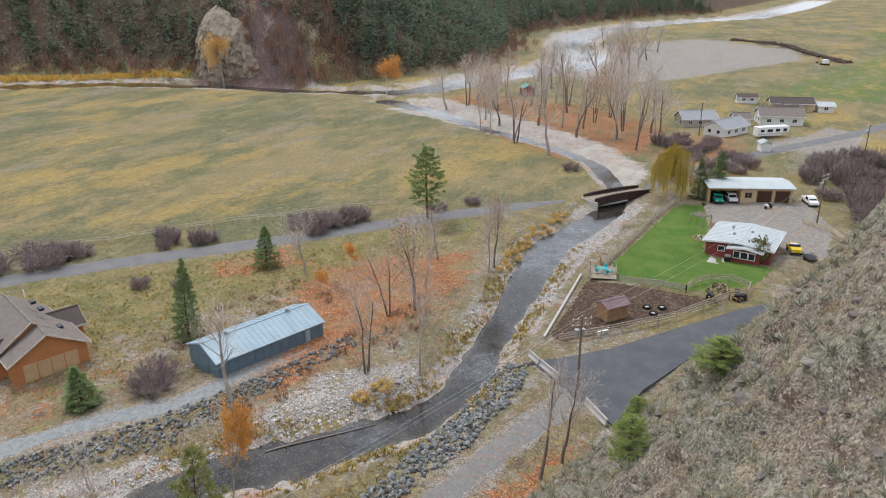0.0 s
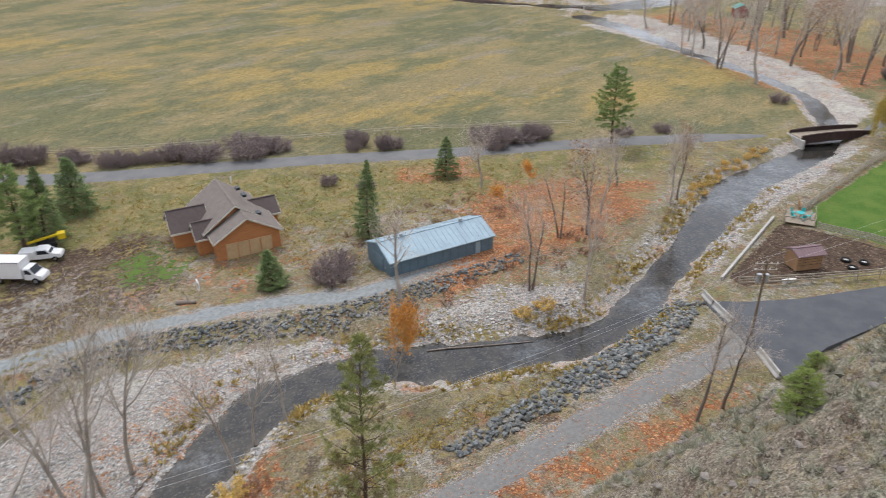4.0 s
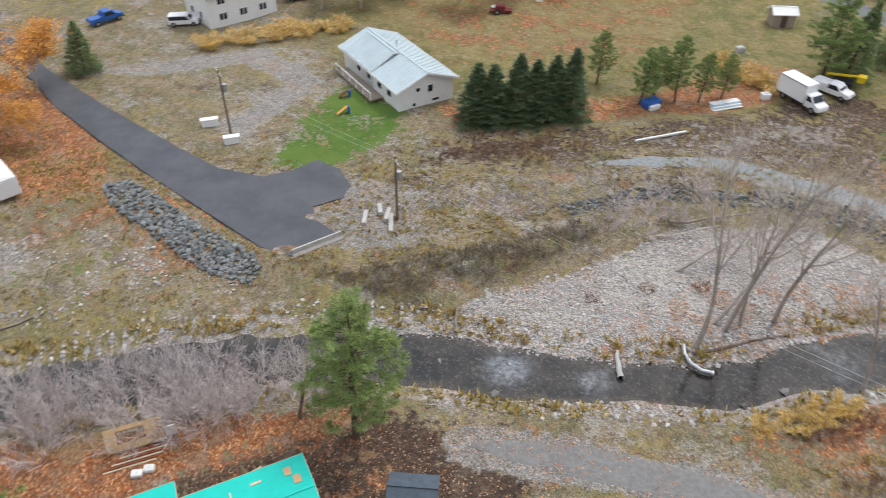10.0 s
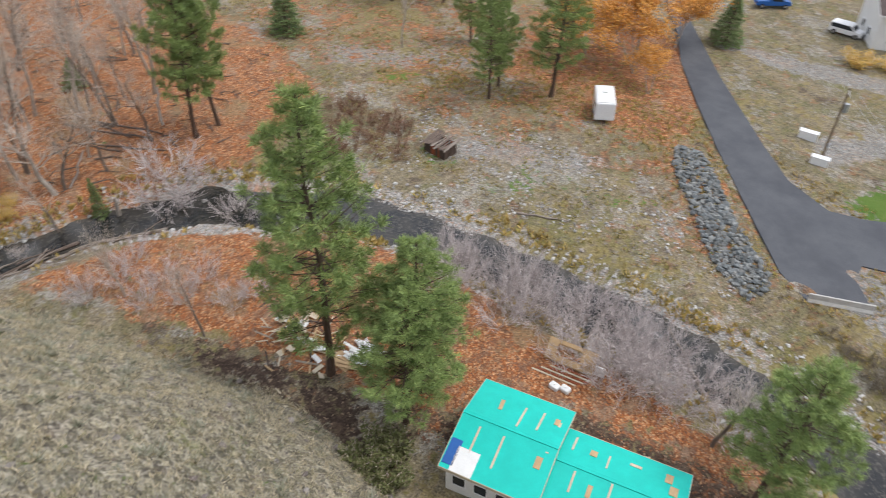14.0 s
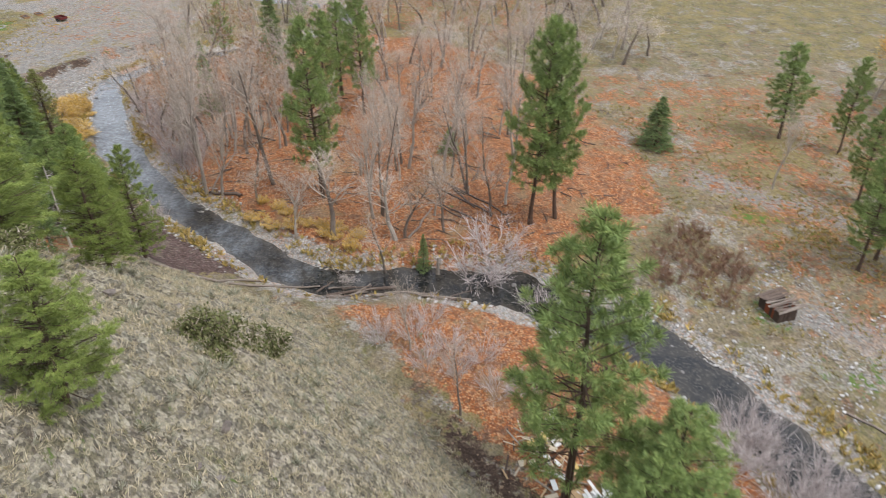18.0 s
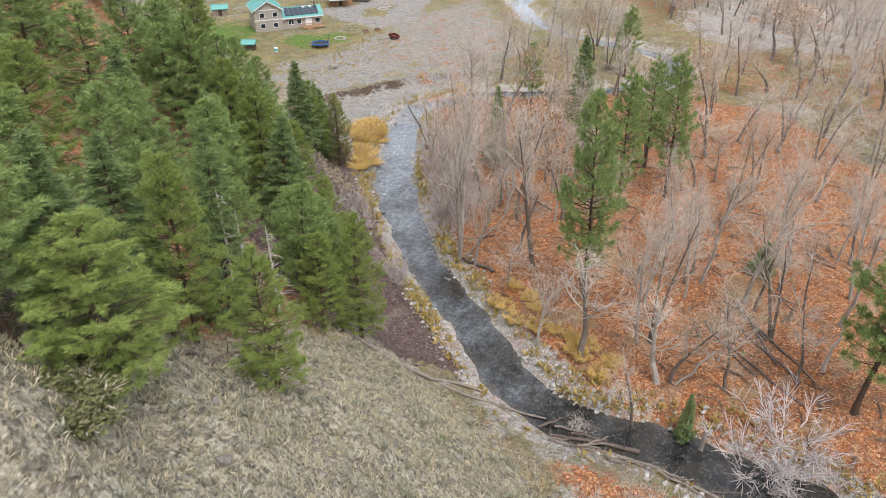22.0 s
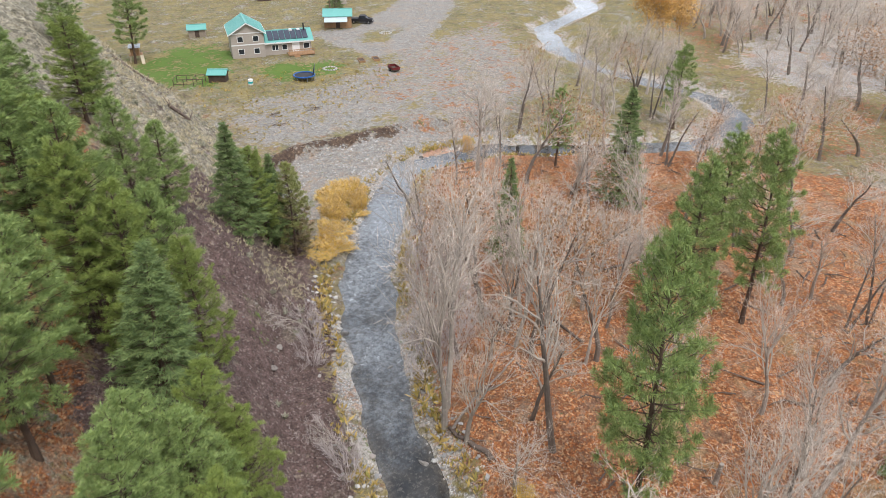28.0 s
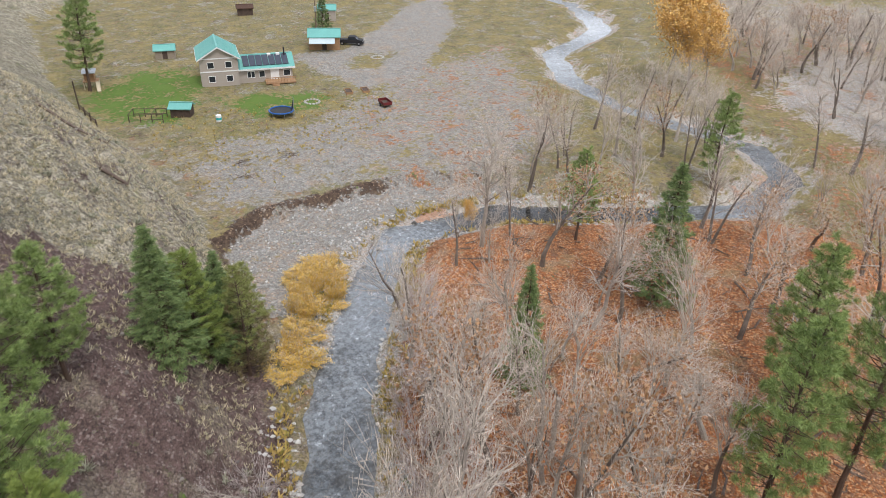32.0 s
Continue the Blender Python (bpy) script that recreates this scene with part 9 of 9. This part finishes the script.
for k in range(26):
    x, y = rr.randn() * 2.0, rr.randn() * 1.2
    a, b = 0.4 + 0.8 * rr.rand(), 0.25 + 0.45 * rr.rand()
    bm = box(-a / 2, a / 2, -b / 2, b / 2, -0.02, 0.02)
    bmesh.ops.transform(bm, matrix=pose(x, y, 0.22 + 0.75 * rr.rand() * math.exp(-(x * x + y * y) / 5), rr.randn() * 14, rr.randn() * 16, rr.rand() * 360), verts=bm.verts)
    part("panel", bm, (MAT_WHITE, MAT_PALE_WOOD, MAT_PLY, MAT_WHITE, MAT_FOAM)[rr.randint(5) if k else 4], ob)
ob = spot("panel_stack", "stack of white boards and plywood sheets", "debris", -36.4, 11.3, 30)
for k in range(3):
    bm = box(-0.9, 0.9, -0.6, 0.6, -0.012, 0.012)
    bmesh.ops.transform(bm, matrix=pose(-0.7 + 0.25 * rr.randn(), -0.9 + 0.2 * k, 0.08 + 0.05 * k, rr.randn() * 3, rr.randn() * 3, rr.randn() * 14), verts=bm.verts)
    part("plywood_sheet", bm, MAT_PLY, ob)
for k in range(26):
    a, b = 0.6 + 0.7 * rr.rand(), 0.07 + 0.07 * rr.rand()
    bm = box(-a, a, -b, b, -0.02, 0.02)
    bmesh.ops.transform(bm, matrix=pose(rr.randn() * 0.35, -0.6 + 0.085 * k + rr.randn() * 0.1, 0.12 + 0.3 * rr.rand(), rr.randn() * 6, rr.randn() * 6, rr.randn() * 14), verts=bm.verts)
    part("white_board", bm, MAT_WHITE, ob)
ob = spot("white_drum", "white chest lying by the big pine", "appliance", -44.6, 8.6, 20)
part("shell", box(-0.4, 0.4, -0.3, 0.3, -0.05, 0.9, bevel=0.05), MAT_WHITE_GLOSS, ob)
part("door", box(0.4, 0.44, -0.28, 0.28, 0.0, 0.85), MAT_WHITE_GLOSS, ob)
# framed wall panel, boards and bags beside the house under work
ob = spot("wall_panel", "plywood wall panel with a window opening", "panel", -28.4, 25.6, 34)
for x0, x1, z0, z1 in ((-2.0, -1.2, 0, 1.7), (0.8, 2.0, 0, 1.7), (-1.2, 0.8, 0, 0.5), (-1.2, 0.8, 1.4, 1.7)):
    part("panel_piece", plate([(x0, 0.7 * z0, 0.2 + 0.75 * z0), (x1, 0.7 * z0, 0.2 + 0.75 * z0), (x1, 0.7 * z1, 0.2 + 0.75 * z1), (x0, 0.7 * z1, 0.2 + 0.75 * z1)], (0, 0, 0.12)), MAT_PLY, ob)
for k in range(6):
    part("board", box(-2.4 + 0.3 * k, 1.2 + 0.25 * k, -1.4 + 0.2 * k, -1.28 + 0.2 * k, 0.05 + 0.04 * k, 0.1 + 0.04 * k), MAT_SHED_RED if k % 2 else MAT_PALE_WOOD, ob)
part("frame", box(2.1, 2.9, 0.2, 0.3, 0.3, 1.3), MAT_WHITE_GLOSS, ob, "white window frame")
for x, y in ((-27.2, 23.6), (-26.6, 24.2)):
    ob = spot("rubbish_bag", "white rubbish bag on the ground", "bag", x, y, 20)
    part("sack", box(-0.4, 0.4, -0.3, 0.3, -0.05, 0.4, bevel=0.16), MAT_WHITE, ob)
    part("knot", rod((0, 0, 0.38), (0, 0, 0.5), 0.06, 0.1), MAT_WHITE, ob)
for x, y, t in ((-10.8, 22.6, 20), (-19.0, 25.4, 50)):
    ob = spot("pallet", "pale wooden pallet with lumber offcuts", "pallet", x, y, t)
    for k in range(6):
        part("slat", box(-0.6, 0.6, -0.6 + 0.2 * k, -0.46 + 0.2 * k, 0.12, 0.16), MAT_PALE_WOOD, ob)
    for a in (-0.55, 0, 0.55):
        part("bearer", box(a - 0.05, a + 0.05, -0.6, 0.6, -0.02, 0.12), MAT_PALE_WOOD, ob)

# creekside patio with turquoise chairs
ob = spot("patio_deck", "wooden creekside deck with low railing", "deck", 109.2, 21.4, 15)
for k in range(14):
    part("deck_board", box(-2.6, 2.6, -2.1 + 0.3 * k, -1.83 + 0.3 * k, 0.35, 0.42), MAT_WOOD, ob)
for x in (-2.5, 0, 2.5):
    for y in (-2.0, 2.0):
        part("deck_post", box(x - 0.06, x + 0.06, y - 0.06, y + 0.06, -0.4, 1.3), MAT_WOOD, ob)
part("deck_rail", box(-2.6, 2.6, -2.1, -2.0, 1.2, 1.3), MAT_WOOD, ob)
part("deck_rail", box(-2.6, -2.5, -2.1, 2.1, 1.2, 1.3), MAT_WOOD, ob)


def chair(x, y, turn):
    ob = thing("garden_chair", "turquoise plastic garden chair on the deck", "chair", "chairs round the table")
    ob.matrix_basis = pose(x, y, ground(109.2, 21.4) + 0.42, 0, 0, turn)
    part("seat", box(-0.26, 0.26, -0.25, 0.25, 0.36, 0.41), MAT_TEAL_PLASTIC, ob)
    part("backrest", plate([(-0.26, 0.25, 0.4), (0.26, 0.25, 0.4), (0.24, 0.38, 0.95), (-0.24, 0.38, 0.95)], (0, 0.04, 0)), MAT_TEAL_PLASTIC, ob)
    for a in (-0.23, 0.23):
        for b in (-0.22, 0.22):
            part("leg", box(a - 0.025, a + 0.025, b - 0.025, b + 0.025, 0, 0.36), MAT_TEAL_PLASTIC, ob)


for k in range(5):
    a = k * 72
    chair(109.2 + 1.15 * math.cos(radians(a)), 21.4 + 1.15 * math.sin(radians(a)), a - 90)
ob = thing("garden_table", "round turquoise garden table on the deck", "table")
ob.matrix_basis = pose(109.2, 21.4, ground(109.2, 21.4) + 0.42)
part("tabletop", rod((0, 0, 0.68), (0, 0, 0.73), 0.6, sides=20), MAT_TEAL_PLASTIC, ob)
part("pedestal", rod((0, 0, 0), (0, 0, 0.68), 0.07), MAT_STEEL, ob)
ob = spot("gazebo_bench", "weathered wooden hutch at the lawn corner", "bench", 113.8, 22.6, 20)
part("seat", box(-0.9, 0.9, -0.3, 0.3, 0.3, 0.4), MAT_HUT, ob)
part("backrest", box(-0.9, 0.9, 0.25, 0.33, 0.4, 1.3), MAT_HUT, ob)
for a in (-0.8, 0.8):
    part("leg", box(a - 0.06, a + 0.06, -0.25, 0.3, -0.1, 0.3), MAT_HUT, ob)
# paddock clutter: tyre, woodpiles, tractor
for x, y in ((98.8, 12.6), (99.6, 10.6), (97.2, 11.4)):
    ob = spot("tyre_planter", "old black tyre with stones in the paddock", "tyre", x, y)
    t = bmesh.new()
    for k in range(14):
        a, b = k * math.pi / 7, (k + 1) * math.pi / 7
        rod((0.5 * math.cos(a), 0.5 * math.sin(a), 0.18), (0.5 * math.cos(b), 0.5 * math.sin(b), 0.18), 0.18, sides=7, bm=t)
    part("tread", t, MAT_TYRE, ob)
    part("filling", rod((0, 0, 0.0), (0, 0, 0.22), 0.4, 0.3, 9), MAT_CONCRETE, ob)
ob = spot("firewood_pile", "heap of split firewood and boards in the yard", "firewood", 110.2, 3.2, 0)
for k in range(70):
    a, q = rr.rand() * 6.28, 2.6 * math.sqrt(rr.rand())
    bm = box(-0.28, 0.28, -0.08, 0.08, -0.07, 0.07)
    bmesh.ops.transform(bm, matrix=pose(q * math.cos(a), q * math.sin(a), 0.1 + 0.45 * rr.rand() * (1 - q / 2.8), rr.randn() * 20, rr.randn() * 20, rr.rand() * 360), verts=bm.verts)
    part("log", bm, (MAT_DARK_WOOD, MAT_WOOD, MAT_HUT)[rr.randint(3)], ob)
for x, y, t in ((105.6, 4.4, 20), (107.4, 0.6, -40)):
    ob = spot("garden_tractor", "small dark garden tractor by the fence", "tractor", x, y, t)
    part("hood", box(0.1, 1.1, -0.35, 0.35, 0.4, 0.95, bevel=0.08), MAT_BLACK, ob)
    part("seat", box(-0.7, -0.2, -0.3, 0.3, 0.6, 1.1, bevel=0.06), MAT_BLACK, ob)
    part("fender", box(-0.9, 0.1, -0.5, 0.5, 0.4, 0.62, bevel=0.06), MAT_ORANGE_TRIM, ob)
    for a, q in ((-0.5, 0.38), (0.85, 0.26)):
        for s in (-0.45, 0.45):
            wheel(ob, a, s, q, 0.2)
ob = spot("rail_heap", "white rails and trough on bare paddock earth", "trough", 88.6, 16.6, -30)
part("trough", box(-0.9, 0.9, -0.25, 0.25, -0.05, 0.35, bevel=0.04), MAT_WHITE, ob)
part("rail", box(-0.6, 1.8, 0.5, 0.62, 0.02, 0.12), MAT_WHITE, ob)
ob = spot("flower_bed", "round stone-edged flower bed on the lawn", "flower bed", 132.4, 8.6, 0)
for k in range(18):
    a = k * 0.349
    part("edging_stone", box(1.7 * math.cos(a) - 0.2, 1.7 * math.cos(a) + 0.2, 1.7 * math.sin(a) - 0.2, 1.7 * math.sin(a) + 0.2, -0.1, 0.22, bevel=0.06), MAT_HUT, ob)
for k in range(7):
    a = k * 0.9
    part("boulder", box(0.8 * math.cos(a) - 0.25, 0.8 * math.cos(a) + 0.25, 0.8 * math.sin(a) - 0.2, 0.8 * math.sin(a) + 0.2, -0.1, 0.3 + 0.1 * (k % 3), bevel=0.12), MAT_CONCRETE, ob)
ob = spot("barbecue", "silver barbecue on the patio slab", "barbecue", 123.4, 3.6, -80)
part("hood", box(-0.5, 0.5, -0.3, 0.3, 0.8, 1.2, bevel=0.12), MAT_STEEL, ob)
part("cart", box(-0.5, 0.5, -0.3, 0.3, -0.02, 0.8), MAT_BLACK, ob)
for k in range(5):
    ob = spot("planter_pot", "round white planter beside the drive", "planter", 155.2 - 2.0 * k, 10.8 - 0.55 * k, 0, group="planters along the drive")
    part("pot", rod((0, 0, -0.05), (0, 0, 0.45), 0.24, 0.34, 10), MAT_WHITE if k else MAT_BLACK, ob)
    part("soil", rod((0, 0, 0.40), (0, 0, 0.47), 0.3, 0.26, 10), MAT_DARK_WOOD, ob)
ob = spot("flat_trailer", "small dark flatbed trailer on the drive", "trailer", 129.6, -9.0, 200)
part("bed", box(-1.4, 1.4, -0.8, 0.8, 0.45, 0.58), MAT_BLACK, ob)
for s in (-0.75, 0.75):
    part("side_rail", box(-1.4, 1.4, s - 0.04, s + 0.04, 0.85, 0.95), MAT_BLACK, ob)
    wheel(ob, 0, s * 1.15, 0.3)
ob = spot("red_machine", "small red mower near the roadside hedge", "machine", 196, -16.5, 0)
part("deck", box(-0.8, 0.8, -0.5, 0.5, 0.1, 1.3, bevel=0.15), MAT_DARK_RED, ob)
part("roof", box(-0.6, 0.6, -0.5, 0.5, 1.9, 2.0), MAT_DARK_RED, ob)
for a in (-0.55, 0.55):
    part("roof_post", box(a - 0.04, a + 0.04, -0.45, -0.37, 1.3, 1.9), MAT_BLACK, ob)

# far yard: trampoline, wagon, tree house, beds, toys
ob = spot("trampoline", "round trampoline with sagging dark blue net", "trampoline", -139.6, -103.6, 0)
t = bmesh.new()
for k in range(18):
    a, b = k * math.pi / 9, (k + 1) * math.pi / 9
    rod((1.9 * math.cos(a), 1.9 * math.sin(a), 0.85), (1.9 * math.cos(b), 1.9 * math.sin(b), 0.85), 0.12, sides=6, bm=t)
part("pad_ring", t, MAT_BLUE, ob)
part("mat", rod((0, 0, 0.78), (0, 0, 0.82), 1.75, sides=24), MAT_BLACK, ob)
for k in range(6):
    a = k * math.pi / 3
    part("leg", rod((1.85 * math.cos(a), 1.85 * math.sin(a), -0.1), (1.85 * math.cos(a), 1.85 * math.sin(a), 0.85), 0.04), MAT_STEEL, ob)
part("net", plate([(-1.7, 0.9, 0.9), (-0.2, 1.8, 0.9), (-1.2, 1.6, 2.9)], (0.1, 0.1, 0)), MAT_TRAMP, ob)
part("net_pole", rod((-1.2, 1.6, 0.0), (-1.2, 1.6, 3.0), 0.04), MAT_STEEL, ob)
ob = spot("red_wagon", "dark red utility trailer in the gravel yard", "trailer", -153.6, -93.8, 60)
part("bed", box(-1.3, 1.3, -0.75, 0.75, 0.4, 0.5), MAT_DARK_WOOD, ob)
for s in (-1, 1):
    part("side_panel", box(-1.3, 1.3, s * 0.75, s * 0.71, 0.5, 0.95), MAT_DARK_RED, ob)
    wheel(ob, 0, s * 0.9, 0.3)
for s in (-1.3, 1.26):
    part("end_panel", box(s, s + 0.04, -0.75, 0.75, 0.5, 0.95), MAT_DARK_RED, ob)
part("tongue", rod((-1.3, 0, 0.45), (-2.3, 0, 0.4), 0.05), MAT_BLACK, ob)
ob = spot("tree_house", "small wooden platform hut round the big pine", "tree house", -130.2, -139.0, 140)
part("platform", box(-1.2, 1.2, -1.0, 1.0, 1.3, 1.45), MAT_HUT, ob)
part("cabin_wall", box(-0.9, 0.7, -0.7, 0.7, 1.45, 2.7, bevel=0.03), MAT_HUT, ob)
part("roof", plate([(-1.2, -1.0, 2.75), (1.0, -1.0, 2.75), (1.0, 1.0, 3.05), (-1.2, 1.0, 3.05)], (0, 0, 0.1)), MAT_STEEL, ob)
for x in (-1.1, 1.1):
    for y in (-0.9, 0.9):
        part("post", box(x - 0.07, x + 0.07, y - 0.07, y + 0.07, -0.2, 1.3), MAT_PALE_WOOD, ob)
part("ladder", plate([(0.8, -1.0, 1.4), (1.4, -1.0, 1.4), (1.6, -2.2, 0), (1.0, -2.2, 0)], (0, -0.05, 0.02)), MAT_PALE_WOOD, ob)
ob = spot("water_barrel", "white and teal plastic barrel in the yard", "barrel", -132, -109.4, 0)
part("drum", rod((0, 0, -0.05), (0, 0, 0.95), 0.42, sides=14), MAT_WHITE_GLOSS, ob)
part("band", rod((0, 0, 0.25), (0, 0, 0.6), 0.435, sides=14), MAT_TEAL_PLASTIC, ob)
ob = spot("garden_pen", "dark wire and timber garden pen", "pen", -126, -118.4, 130)
for x in (-2.5, -0.8, 0.9, 2.5):
    for y in (-1.4, 1.4):
        part("post", box(x - 0.05, x + 0.05, y - 0.05, y + 0.05, -0.2, 1.3), MAT_DARK_WOOD, ob)
for y in (-1.4, 1.4):
    for z in (0.4, 1.2):
        part("rail", box(-2.5, 2.5, y - 0.03, y + 0.03, z, z + 0.08), MAT_DARK_WOOD, ob)
for x in (-2.5, 0.9, 2.5):
    part("crossbar", box(x - 0.03, x + 0.03, -1.4, 1.4, 1.22, 1.3), MAT_DARK_WOOD, ob)
for x, y in ((-155.4, -103.2), (-158.0, -101.6)):
    ob = spot("raised_bed", "empty raised garden bed of pale boards", "planter", x, y, 52, group="raised beds")
    for s in (-1, 1):
        part("long_board", box(-1.2, 1.2, s * 0.6, s * 0.55, -0.1, 0.35), MAT_HUT, ob)
        part("short_board", box(s * 1.2, s * 1.15, -0.55, 0.55, -0.1, 0.35), MAT_HUT, ob)
    part("soil", box(-1.15, 1.15, -0.55, 0.55, -0.1, 0.22), MAT_DARK_WOOD, ob)
for x, y, m in ((-147.5, -104.4, MAT_GRASS_GOLD), (-176, -113, MAT_DARK_WOOD)):
    ob = spot("fire_ring", "round ring of stones in the yard", "fire pit", x, y)
    for k in range(14):
        a = k * 0.449
        part("ring_stone", box(1.2 * math.cos(a) - 0.17, 1.2 * math.cos(a) + 0.17, 1.2 * math.sin(a) - 0.17, 1.2 * math.sin(a) + 0.17, -0.1, 0.2, bevel=0.06), MAT_CONCRETE, ob)
ob = spot("log_heap", "heap of reddish firewood near the cabin", "firewood", -160, -130, 0)
for k in range(40):
    a, q = rr.rand() * 6.28, 1.5 * math.sqrt(rr.rand())
    bm = box(-0.25, 0.25, -0.08, 0.08, -0.07, 0.07)
    bmesh.ops.transform(bm, matrix=pose(q * 1.6 * math.cos(a), q * math.sin(a), 0.1 + 0.5 * rr.rand() * (1 - q / 1.6), rr.randn() * 20, rr.randn() * 20, rr.rand() * 360), verts=bm.verts)
    part("log", bm, (MAT_HUT, MAT_SHED_RED, MAT_DARK_WOOD)[rr.randint(3)], ob)
for x, y in ((-128.5, -91), (-123, -94.5), (-119.8, -90.5)):
    ob = spot("brush_heap", "small heap of dark branches on gravel", "branches", x, y)
    sh = Shape()
    for k in range(22):
        p = rr.randn(3) * [0.7, 0.4, 0.08] + [0, 0, 0.15]
        q = p + rr.randn(3) * [0.7, 0.5, 0.12]
        sh.tube([p, (p + q) / 2, q], [0.03, 0.025, 0.015], 4)
    attach("branchwork", sh.mesh("branchwork", MAT_BARK), ob)
# junk vehicles and machines in the far pasture
for x, y, t, m, label in ((-15.5, 113.4, 10, MAT_DARK_RED, "rusty red implement in the pasture"), (4, 128.5, 30, MAT_DARK_WOOD, "brown farm implement under golden trees"), (-24, 150, 20, MAT_BLACK, "dark heap of scrap beside the shed"), (-18, 154, 50, MAT_STEEL, "grey heap of scrap beside the shed"), (-12, 158, 0, MAT_DARK_WOOD, "brown heap of scrap beside the shed")):
    ob = spot("farm_implement", label, "implement", x, y, t)
    part("frame", box(-1.8, 1.8, -0.7, 0.7, 0.3, 0.6, bevel=0.05), m, ob)
    part("hopper", box(-0.9, 0.7, -0.6, 0.6, 0.6, 1.3, bevel=0.15), m, ob)
    for s in (-0.8, 0.8):
        wheel(ob, -0.6, s, 0.4)

# low machine on the far pasture and the dark earth berm beside it
ob = spot("excavator", "small white and yellow excavator on the far pasture", "machine", 437, -19, 40)
part("track", box(-2.0, 2.0, -1.5, -0.9, 0, 0.9, bevel=0.2), MAT_BLACK, ob)
part("track", box(-2.0, 2.0, 0.9, 1.5, 0, 0.9, bevel=0.2), MAT_BLACK, ob)
part("cab", box(-1.6, 0.9, -1.2, 1.2, 0.95, 3.0, bevel=0.2), MAT_WHITE_GLOSS, ob)
part("boom", rod((0.8, 0, 1.6), (3.6, 0, 3.6), 0.25, 0.2), MAT_YELLOW, ob)
part("arm", rod((3.6, 0, 3.6), (5.4, 0, 1.2), 0.2, 0.15), MAT_YELLOW, ob)
part("bucket", box(5.0, 5.9, -0.5, 0.5, 0.4, 1.3, bevel=0.1), MAT_RUST, ob)
berm = resample([(577, 35), (549, 5), (497, -12), (450, -30)], 1.2)
spots = np.repeat(berm, 4, 0) + 1.2 * np.random.RandomState(612).randn(4 * len(berm), 2)
stones("earth_berm", spots, 1.2 + 1.4 * np.random.RandomState(613).rand(len(spots)), MAT_DARK_WOOD, "low berm of dark dug earth across the pasture", 614, 0.8, 0.3)

# old vehicles kept in rows behind the pasture
rv = np.random.RandomState(711)
mats = (MAT_WHITE_GLOSS, MAT_DARK_RED, MAT_STEEL, MAT_BLACK, MAT_BLUE, MAT_WHITE, MAT_DARK_WOOD)
tones = ("white", "dark red", "grey", "black", "blue", "cream", "rusty brown")
for k in range(13):
    i, j = k % 5, k // 5
    m = rv.randint(7)
    car(tones[m] + " scrapped car in a weedy yard", -34 + 4.0 * i + 1.6 * j + rv.randn() * 0.5, 176 - 1.8 * i - 5.6 * j + rv.randn() * 0.5, 62 + rv.randn() * 10, mats[m], ("suv", "pickup")[rv.randint(2)], "scrapped_car", 0.0, "scrapped cars")
